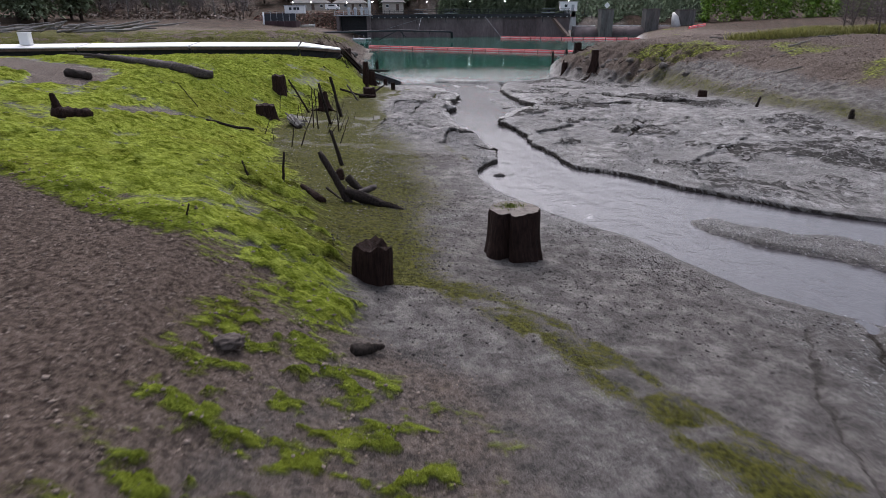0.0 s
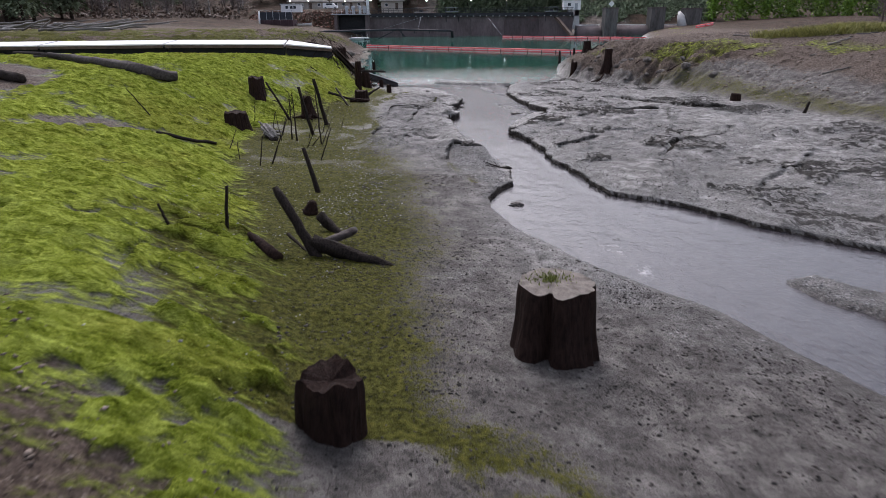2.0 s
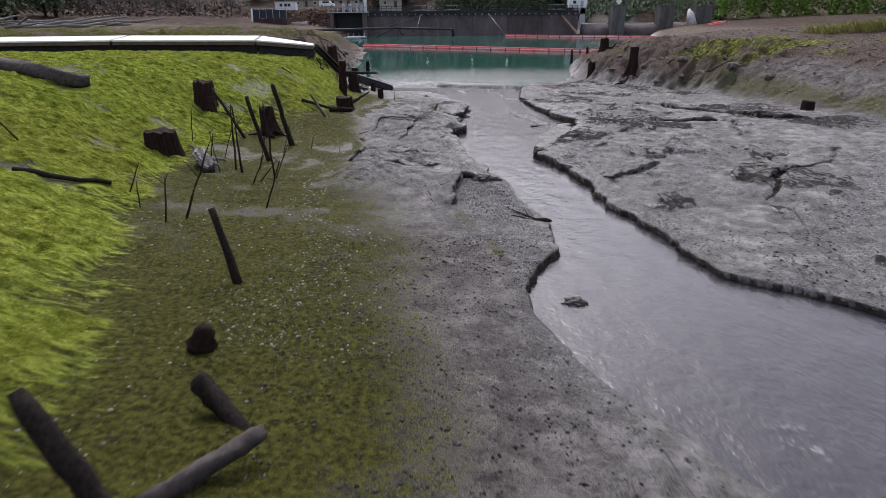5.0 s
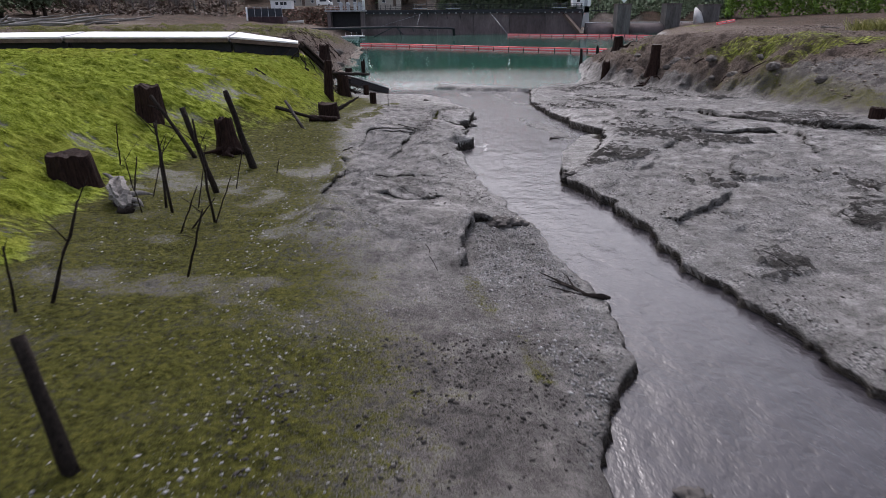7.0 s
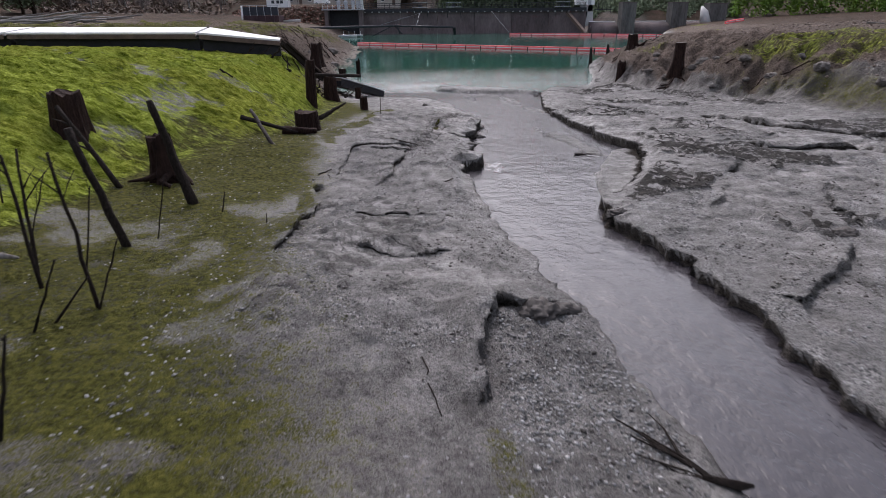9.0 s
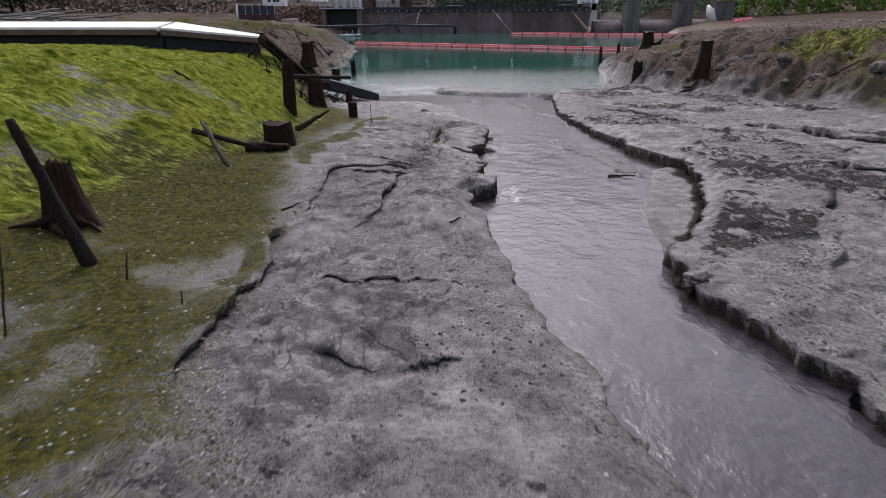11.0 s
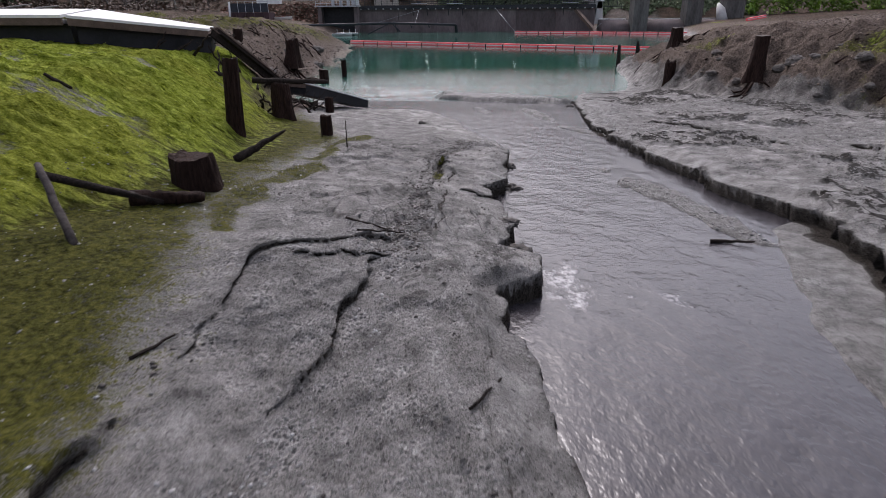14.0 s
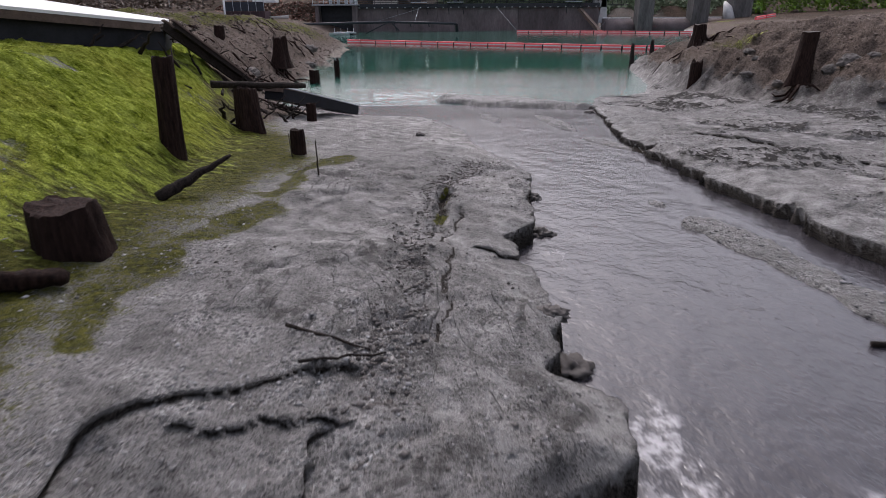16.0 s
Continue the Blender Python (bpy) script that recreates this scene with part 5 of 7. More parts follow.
for i, (x, y, dx, dy, r) in enumerate([(26.5, 48.0, 2.2, 1.2, 0.07), (24.0, 45.5, 1.8, 0.4, 0.05), (22.3, 41.0, 1.2, -0.4, 0.06), (21.6, 57.0, 1.0, 0.3, 0.05), (31.0, 52.0, 2.0, -0.3, 0.06), (25.5, 60.0, 1.8, 0.6, 0.06)]):
    log((x, y, floor_at(x, y) + r), (x + dx, y + dy, floor_at(x + dx, y + dy) + r), r, r * 0.6, 110 + i, "weathered branch lying on the brown bank", DRIFT, 0.1, "branches on the bank")

# bleached root wood among the dead poles
e = anchor("driftwood_root", -7.25, 29.5, floor_at(-7.25, 29.5), "pale bleached split driftwood trunk with short prongs", "driftwood")


def shard(length, width, thick, seed, bow, taper=0.6):
    """A split piece of wood: long, flat, with a torn outline."""
    rg = random.Random(seed)
    n, v, f = 14, [], []
    for i in range(n):
        k = i / (n - 1)
        w = width * (0.25 + 0.75 * math.sin(math.pi * (0.12 + 0.8 * k)) ** taper) * rg.uniform(0.75, 1.15)
        up, tk = bow * math.sin(math.pi * k), thick * (0.4 + 0.6 * math.sin(math.pi * (0.1 + 0.8 * k)))
        s0 = 0.12 * width * rg.uniform(-1, 1)
        row = [(-w / 2, 0.0), (-w * 0.28, tk * 0.8), (0.0, tk * rg.uniform(0.35, 0.6)), (w * 0.3, tk), (w / 2, tk * 0.2), (w * 0.2, -tk), (-w * 0.25, -tk * 0.8)]
        v += [((k - 0.5) * length, s0 + a, up + c + 0.01 * rg.uniform(-1, 1)) for a, c in row]
    for i in range(n - 1):
        for q in range(7):
            f.append((i * 7 + q, i * 7 + (q + 1) % 7, (i + 1) * 7 + (q + 1) % 7, (i + 1) * 7 + q))
    f += [tuple(range(6, -1, -1)), tuple(range((n - 1) * 7, n * 7))]
    return v, f


def horn(points, radii, seed, sides=14):
    """A curling tapered prong, flattened and furrowed along its length."""
    pts = [Vector(p) for p in points]
    fine, rad = [], []
    for i in range(len(pts) - 1):
        p0, p1, p2, p3 = pts[max(i - 1, 0)], pts[i], pts[i + 1], pts[min(i + 2, len(pts) - 1)]
        for q in range(6):
            k = q / 6
            fine.append(0.5 * (2 * p1 + (p2 - p0) * k + (2 * p0 - 5 * p1 + 4 * p2 - p3) * k * k + (3 * p1 - p0 - 3 * p2 + p3) * k ** 3))
            rad.append(radii[i] + (radii[i + 1] - radii[i]) * k)
    return tube(fine + [pts[-1]], rad + [radii[-1]], sides, seed, 0.10, True, 0.14)


for dims, at in (((1.35, 0.42, 0.10, 41, 0.08), pose(0.0, 0.02, 0.26, 24, 13, -58)), ((1.0, 0.26, 0.08, 46, 0.12), pose(-0.12, 0.1, 0.33, 48, 10, -66)), ((0.7, 0.2, 0.06, 47, -0.06), pose(0.26, -0.16, 0.16, -20, 12, -40))):
    o = solid("split_plate", *shard(*dims), DRIFT, e, False)
    o.matrix_basis = at
for pts, radii, seed in (([(-0.3, 0.42, 0.42), (-0.42, 0.4, 0.55), (-0.46, 0.3, 0.62)], [0.06, 0.035, 0.012], 42), ([(0.2, -0.1, 0.24), (0.45, 0.0, 0.26), (0.68, 0.06, 0.2)], [0.06, 0.04, 0.015], 43), ([(0.25, -0.3, 0.2), (0.5, -0.3, 0.18), (0.66, -0.42, 0.08)], [0.06, 0.04, 0.015], 44)):
    solid("prong", *horn(pts, radii, seed), DRIFT, e)
o = solid("dark_underside", *shard(1.1, 0.4, 0.14, 45, 0.05), DARKLOG, e, label="dark underside")
o.matrix_basis = pose(0.1, -0.15, 0.07, 10, 6, -56)


# ---- stones ----
def boulder(x, y, size, seed, label, flat=0.7, mat=None, name="boulder", group="boulders", z=None, craggy=0.13):
    rng = random.Random(seed)
    bm = bmesh.new()
    bmesh.ops.create_icosphere(bm, subdivisions=3 if craggy < 0.2 else 4, radius=1.0)
    off = Vector((rng.uniform(-50, 50), rng.uniform(-50, 50), 0))
    k = Vector((size * rng.uniform(0.85, 1.25), size * rng.uniform(0.8, 1.1), size * flat))
    for q in bm.verts:
        d = 1 + 0.30 * noise.noise(q.co * 1.1 + off) + craggy * noise.noise(q.co * 3.1 + off) + craggy * 0.6 * noise.noise(q.co * 7.0 + off)
        q.co = Vector((q.co.x * k.x, q.co.y * k.y, q.co.z * k.z)) * d
    for fc in bm.faces:
        fc.smooth = True
    me = bpy.data.meshes.new(name)
    bm.to_mesh(me)
    bm.free()
    me.materials.append(mat or ROCK)
    ob = new(name, me)
    ob.location = (x, y, (floor_at(x, y) if z is None else z) + size * flat * 0.35)
    return tagged(ob, label, "rock", group)


for i, (x, y, s) in enumerate([(16.6, 61.7, 0.42), (16.2, 62.3, 0.34), (16.9, 60.8, 0.24), (15.2, 64.4, 0.26), (16.6, 78.0, 0.6), (17.5, 58.2, 0.3), (15.8, 58.1, 0.16), (17.9, 55.6, 0.3), (18.6, 52.4, 0.35), (14.7, 66.5, 0.25), (15.4, 67.2, 0.2), (17.2, 57.0, 0.2),
                               (19.2, 48.6, 0.3), (16.3, 70.0, 0.3), (19.8, 56.5, 0.25), (18.2, 61.0, 0.22), (-9.8, 58.0, 0.45), (-9.0, 57.0, 0.25), (-10.3, 61.0, 0.35), (-11.5, 64.0, 0.3), (-10.5, 70.0, 0.4), (-12.0, 73.0, 0.5), (-13.5, 85.0, 0.6), (-12.5, 92.0, 0.5), (-14, 100, 0.7)]):
    boulder(x, y, s, 200 + i, "mud-stained angular boulder on the bank", 0.66, craggy=0.28)
boulder(-2.62, 6.35, 0.15, 230, "single dull brown rock on the bare gravel", 0.6, EARTHROCK, craggy=0.35)
for i, (x, y, s) in enumerate([(2.1, 21.3, 0.17), (0.75, 40.7, 0.22), (0.62, 41.3, 0.14), (0.95, 28.35, 0.28), (1.2, 28.5, 0.2), (-1.25, 54.6, 0.16), (3.3, 33.2, 0.2), (7.0, 31.6, 0.2), (1.15, 45.2, 0.2), (1.35, 47.6, 0.2), (6.0, 62.4, 0.2)]):
    boulder(x, y, s, 240 + i, "dark lump of mud and roots at the water's edge", 0.55, CLOD, "mud_lump", "mud lumps", z=max(float(level(y)), floor_at(x, y)) - 0.06, craggy=0.5)


# ---- dock, gangway ----
dock = anchor("floating_dock", -8.6, 53.9, 4.4, "stranded floating dock with pale decking and brown fascia", "dock")
near = [(-8.6, 53.9, 4.46), (-11.3, 50.0, 4.95), (-20.0, 50.0, 5.0), (-29.0, 50.0, 4.96), (-38.0, 50.0, 4.93), (-62.0, 52.0, 4.9)]
rear = [(-8.9, 55.3, 4.5), (-11.6, 52.4, 5.12), (-20.0, 52.4, 5.18), (-29.0, 52.4, 5.14), (-38.0, 52.4, 5.11), (-62.0, 54.4, 5.08)]


def slab(p0, p1, q0, q1, top, thick):
    o = Vector((-8.6, 53.9, 4.4))
    up = [Vector(p) - o + Vector((0, 0, top)) for p in (p0, p1, q1, q0)]
    lo = [p - Vector((0, 0, thick)) for p in up]
    return up + lo, [(3, 2, 1, 0), (4, 5, 6, 7), (0, 1, 5, 4), (1, 2, 6, 5), (2, 3, 7, 6), (3, 0, 4, 7)]


for i in range(len(near) - 1):
    a, b2 = Vector(near[i]), Vector(near[i + 1])
    c, d = Vector(rear[i]), Vector(rear[i + 1])
    g = 0.012
    a2, b3, c2, d2 = a.lerp(b2, g), a.lerp(b2, 1 - g), c.lerp(d, g), c.lerp(d, 1 - g)
    solid("deck_panel", *slab(a2, b3, c2, d2, 0.03, 0.08), DOCKTOP, dock, False, "pale weathered decking")
    solid("fascia", *slab(a2.lerp(c2, 0.01), b3.lerp(d2, 0.01), a2.lerp(c2, 0.05), b3.lerp(d2, 0.05), -0.055, 0.2), DOCKSIDE, dock, False, "brown timber fascia")
    solid("float", *slab(a2.lerp(c2, 0.22), b3.lerp(d2, 0.22), a2.lerp(c2, 0.95), b3.lerp(d2, 0.95), -0.26, 0.55), BLACK, dock, False, "black float underneath")
gang = anchor("gangway", -8.55, 53.95, 4.4, "fallen dark gangway sloping from the dock to the mud", "gangway")


def beam(p, q, w, h, mat, parent, name, origin, label=""):
    p, q, o = Vector(p), Vector(q), Vector(origin)
    d = (q - p).normalized()
    s = d.cross(Vector((0, 0, 1))).normalized() * w / 2
    u = s.cross(d).normalized() * h / 2
    v = [p - o + a + b for a, b in ((-s, -u), (s, -u), (s, u), (-s, u))] + [q - o + a + b for a, b in ((-s, -u), (s, -u), (s, u), (-s, u))]
    return solid(name, v, [(3, 2, 1, 0), (4, 5, 6, 7), (0, 1, 5, 4), (1, 2, 6, 5), (2, 3, 7, 6), (3, 0, 4, 7)], mat, parent, False, label)


O = (-8.55, 53.95, 4.4)
for off in (0.0, 0.62):
    a, b2 = Vector((-8.55, 53.95 + off, 4.36)), Vector((-7.15, 57.0 + off, 2.2))
    beam(a, b2, 0.08, 0.26, DARKLOG, gang, "stringer", O)
    beam(a + Vector((0, 0, 0.16)), b2 + Vector((0, 0, 0.16)), 0.12, 0.05, DOCKSIDE, gang, "top_rail", O, "brown timber edge rail")
beam((-8.55, 54.26, 4.3), (-7.15, 57.31, 2.14), 0.66, 0.05, DARKLOG, gang, "deck_panel", O)
ramp2 = anchor("float_ramp", -4.46, 61.4, 0.8, "dark end section of the dock lying on the mud", "dock section")
R0 = (-4.46, 61.4, 0.8)
for off, nm, mat, h, dz in ((0, "fascia", DOCKSIDE, 0.16, 0.0), (0.02, "float", BLACK, 0.4, -0.28)):
    beam((-6.6 + off, 57.6, 2.15 + dz * 0.6), (-4.46, 61.4, 0.95 + dz * 0.3), 0.9, h, mat, ramp2, nm, R0)
beam((-6.6, 57.6, 2.27), (-4.48, 61.4, 1.06), 1.0, 0.05, DOCKTOP, ramp2, "deck_panel", R0, "pale decking strip")
rng = random.Random(77)
for i in range(70):
    x, y = rng.uniform(-10.2, -5.6), rng.uniform(52.0, 60.5)
    z = floor_at(x, y)
    a = rng.uniform(0, 6.28)
    ln = rng.uniform(0.5, 1.7)
    stick((x, y, z + 0.02), (x + ln * math.cos(a), y + 0.6 * ln * math.sin(a), z + rng.uniform(0.05, 0.75)), rng.uniform(0.025, 0.07), 0.015, 300 + i, "tangled dead branch heaped under the gangway", "dead_branch", group="branch heap", twigs=1, bend=0.15)

for i in range(44):
    y = rng.uniform(61.5, 104.0)
    x = float(edge_left(y)) - rng.uniform(0.3, 5.5)
    z = floor_at(x, y)
    a, ln = rng.uniform(-0.6, 1.4), rng.uniform(0.7, 2.6)
    x2, y2 = x - ln * math.cos(a), y + 0.5 * ln * math.sin(a)
    stick((x, y, z + 0.04), (x2, y2, floor_at(x2, y2) + rng.uniform(0.05, 0.6)), rng.uniform(0.04, 0.11), 0.02, 900 + i, "dark washed-out root on the brown spit", "bare_root", BARK, "roots on the spit", "root", 1, 0.18)
for i in range(16):
    y = rng.uniform(50.0, 82.0)
    x = float(toe_right(y)) + rng.uniform(0.8, 6.0)
    z = floor_at(x, y)
    ln, a = rng.uniform(0.5, 1.6), rng.uniform(-0.5, 0.9)
    x2, y2 = x + ln * math.cos(a), y + ln * math.sin(a)
    stick((x, y, z + 0.02), (x2, y2, floor_at(x2, y2) + rng.uniform(0.02, 0.2)), rng.uniform(0.025, 0.06), 0.012, 960 + i, "thin dark root poking out of the cut bank", "bank_root", BARK, "roots in the bank", "root", 0, 0.15)

# ---- dam and its gear ----
dam = anchor("dam", 9.0, 205.0, 0.0, "stained grey concrete dam wall with a railed walkway along its crest", "dam")
D = (9.0, 205.0, 0.0)


def block(name, cx, cy, cz, sx, sy, sz, mat, parent, origin=(0, 0, 0), bevel=0.0, label=""):
    v, f = box(cx - origin[0], cy - origin[1], cz - origin[2], sx, sy, sz, bevel)
    return solid(name, v, f, mat, parent, False, label)


for i in range(6):
    block("wall_bay", -17.4 + i * 10.62, 207.6, 1.4, 10.56, 5, 9.2, CONCRETE, dam, D, 0.03)
block("crest_deck", 9.0, 206.2, 6.15, 64, 3.6, 0.75, STEEL, dam, D, 0.05, "dark crest slab")
block("kerb", 9.0, 204.75, 6.62, 64, 0.12, 0.3, STEEL, dam, D)
for z in (7.15, 7.65, 8.15):
    block("rail", 9.0, 204.8, z, 64, 0.09, 0.09, STEEL, dam, D)
    block("rail", 9.0, 208.0, z, 64, 0.09, 0.09, STEEL, dam, D)
post0 = block("rail_post", -22.5, 204.8, 7.45, 0.12, 0.12, 1.5, STEEL, dam, D)
brack0 = block("bracket", -22.0, 204.55, 5.85, 0.35, 0.7, 0.3, PALECONC, dam, D, 0, "pale bracket end")
for i in range(1, 43):
    for src in (post0, brack0):
        if src is brack0 and i > 31:
            continue
        o = src.copy()
        o.location.x += i * (1.5 if src is post0 else 2.0)
        scene.collection.objects.link(o)
for x in (-6.4, 3.1, 34.0):
    h = anchor("hoist_frame", x, 204.4, 6.4, "small steel hoist frame on the dam crest", "hoist", "hoists on the dam")
    block("platform", 0, 0, 0.7, 4.2, 1.4, 0.16, GREYSTEEL, h)
    for dx in (-1.9, 1.9):
        block("post", dx, -0.5, 0.9, 0.14, 0.14, 2.0, STEEL, h)
        solid("knee_brace", *rod((dx, -0.5, 0.6), (dx + 0.3, 0.3, -2.2), 0.09), STEEL, h)
    block("winch", 0.0, 0.1, 1.1, 1.0, 0.7, 0.6, STEEL, h, bevel=0.08)
    block("top_rail", 0, -0.5, 1.9, 4.2, 0.1, 0.1, GREYSTEEL, h)
st = anchor("raking_strut", 37.5, 200.0, 0.0, "brown raking timber chute down the dam face", "strut")
beam((35.6, 203.6, 5.2), (39.2, 196.0, 0.1), 1.3, 0.5, DOCKSIDE, st, "chute", (37.5, 200.0, 0.0))
beam((35.0, 203.6, 5.5), (38.6, 196.0, 0.4), 0.1, 0.5, DARKLOG, st, "side_board", (37.5, 200.0, 0.0))

booth = anchor("gate_booth", 40.6, 206.5, 6.4, "white control booth on the dam crest", "booth")
block("body", 0, 0, 2.4, 5.2, 3.0, 2.7, WHITEP, booth, bevel=0.05)
block("roof", 0, 0, 3.85, 5.6, 3.4, 0.2, PALECONC, booth)
block("door", 1.2, -1.53, 2.0, 0.9, 0.06, 1.9, GREYSTEEL, booth)
block("window", -1.0, -1.53, 2.6, 0.9, 0.06, 0.8, GLASS, booth)
block("support", 0.6, 0.0, 0.2, 3.4, 2.4, 1.8, PALECONC, booth)
solid("flared_leg", [(1.0, -1.2, 1.0), (2.2, -1.2, 1.0), (2.8, -1.2, -4.6), (0.4, -1.2, -4.6), (1.0, 1.2, 1.0), (2.2, 1.2, 1.0), (2.8, 1.2, -4.6), (0.4, 1.2, -4.6)], [(0, 1, 2, 3), (7, 6, 5, 4), (0, 4, 5, 1), (1, 5, 6, 2), (2, 6, 7, 3), (3, 7, 4, 0)], PALECONC, booth, False)
for i in range(4):
    block("stair_rail", 4.0 + i * 1.2, -0.6, 1.0 - i * 0.4, 0.1, 0.1, 2.0, STEEL, booth)
block("stair_landing", 5.6, 0.0, -0.2, 5.0, 1.6, 0.2, STEEL, booth)

for i, (x, y, w, top) in enumerate([(51.2, 200.0, 4.2, 7.7), (66.2, 203.0, 4.8, 7.7), (78.2, 206.0, 5.6, 7.4)]):
    p = anchor("spillway_pier", x, y, 0.0, "tall dark-stained concrete spillway pier", "pier", "spillway piers")
    block("shaft", 0, 0, top / 2 - 0.5, w * 0.9, 6.0, top + 1.0, PIERCONC, p, bevel=0.9)
    block("capping", 0, 0, top + 0.15, w * 0.95, 6.2, 0.3, CONCRETE, p, bevel=0.9)
    for k in range(5):
        block("rail_post", -w / 2 + 0.3 + k * (w - 0.6) / 4, -2.8, top + 0.8, 0.08, 0.08, 1.1, STEEL, p)
    block("rail", 0, -2.8, top + 1.35, w - 0.4, 0.08, 0.08, STEEL, p)
sign = anchor("warning_sign", 50.6, 197.0, 8.0, "white diamond warning sign on a pier", "sign")
solid("board", [(-0.9, 0, 1.0), (0, 0, 0.1), (0.9, 0, 1.0), (0, 0, 1.9), (-0.9, 0.06, 1.0), (0, 0.06, 0.1), (0.9, 0.06, 1.0), (0, 0.06, 1.9)], [(0, 1, 2, 3), (7, 6, 5, 4), (0, 4, 5, 1), (1, 5, 6, 2), (2, 6, 7, 3), (3, 7, 4, 0)], WHITEP, sign, False)
block("stake", 0, 0.1, 0.1, 0.1, 0.1, 1.8, STEEL, sign)
for i, (x0, x1, y) in enumerate([(42.0, 49.2, 203.5), (53.2, 63.9, 204.0), (68.5, 75.6, 206.0)]):
    sill = anchor("spillway_sill", (x0 + x1) / 2, y, 0.0, "smooth rounded concrete spillway sill", "spillway", "spillway sills")
    w = x1 - x0
    prof = [(-4.0, -1.0), (-3.6, 0.9), (-2.6, 1.9), (-1.2, 2.6), (0.6, 2.9), (2.0, 2.8), (3.0, -1.0)]
    v = [(sx * w / 2, a, b) for sx in (-1, 1) for a, b in prof]
    n = len(prof)
    solid("sill", v, [tuple(range(n)), tuple(range(2 * n - 1, n - 1, -1))] + [(i2, n + i2, n + (i2 + 1) % n, (i2 + 1) % n) for i2 in range(n)], CONCRETE, sill, True)
    block("crest_cap", 0, 0.8, 3.0, w, 0.5, 0.2, WHITEP, sill)
gl = anchor("spillway_wing_wall", 72.0, 207.0, 0.0, "white concrete wing wall of the spillway", "wall")
solid("curved_face", *tube([(2.8, -4, 1.5), (2.8, -2, 5.0), (3.2, 1, 6.6)], [1.6, 1.2, 0.4], 12, 3, 0.02), PALECONC, gl)

# gate structure at the left end of the dam
gate = anchor("intake_gate", -27.0, 201.0, 0.0, "grey steel gate frame over a dark concrete intake", "gate")
block("pier", -5.2, 0.5, 2.4, 1.0, 4.0, 8.0, CONCRETE, gate, bevel=0.1)
block("pier", 4.2, 0.5, 2.4, 1.0, 4.0, 8.0, CONCRETE, gate, bevel=0.1)
block("gate_leaf", -0.5, 1.8, 2.4, 8.4, 0.4, 8.0, BLACK, gate)
block("platform", -0.5, 0.0, 6.6, 11.5, 4.4, 0.3, GREYSTEEL, gate)
for i in range(9):
    block("rail_post", -6.0 + i * 1.38, -2.1, 7.3, 0.09, 0.09, 1.2, GREYSTEEL, gate)
for z in (7.3, 7.85):
    block("rail", -0.5, -2.1, z, 11.3, 0.08, 0.08, GREYSTEEL, gate)
for x in (-1.8, 0.2, 2.2):
    solid("gear_wheel", *tube([(x, -0.6, 8.4), (x, -0.3, 8.4)], [0.6, 0.6], 14, 0, 0.0), GREYSTEEL, gate)
    block("gear_stand", x, -0.3, 7.6, 0.7, 0.8, 1.7, GREYSTEEL, gate)
block("control_box", 3.6, -0.2, 7.9, 1.0, 0.8, 2.0, GREYSTEEL, gate)
solid("white_mast", *rod((4.6, 0.0, 6.4), (4.6, 0.0, 15.0), 0.45, 12), WHITEP, gate)

# sheet-piled tower with a fence
tower = anchor("intake_tower", -48.5, 196.0, 0.0, "dark sheet-piled intake tower with a fenced top", "tower")
for i in range(8):
    block("wall_panel", -4.1 + i * 1.17, 0.0 + 0.25 * (i % 2), 2.2, 1.16, 6.0, 6.0, RUSTWALL, tower)
block("fence_panel", 0, -2.9, 6.3, 9.4, 0.1, 2.1, DARKCLOTH, tower)
block("fence_panel", -4.7, 0, 6.3, 0.1, 6, 2.1, DARKCLOTH, tower)
for i in range(6):
    block("fence_post", -4.7 + i * 1.88, -2.98, 6.5, 0.1, 0.1, 2.6, GREYSTEEL, tower)
block("fence_rail", 0, -2.98, 7.7, 9.5, 0.09, 0.09, GREYSTEEL, tower)
solid("white_pipe", *tube([(-4.9, -3.1, 7.7), (-5.0, -3.1, 3.4), (-5.2, -3.2, 2.6), (-6.6, -3.4, 2.2)], [0.22] * 4, 10, 0, 0), WHITEP, tower, label="white pipe down the corner")
hut = anchor("pump_hut", -46.2, 204.0, 6.2, "small white cabin above the intake tower", "cabin")
block("wall", 0, 0, 2.2, 6.0, 3.0, 2.2, WHITEP, hut)
block("roof", 0, 0, 3.4, 6.4, 3.4, 0.2, GREYSTEEL, hut)
for x in (-1.2, 0.2, 1.2):
    block("window", x, -1.53, 2.5, 0.8, 0.06, 0.8, GLASS, hut)


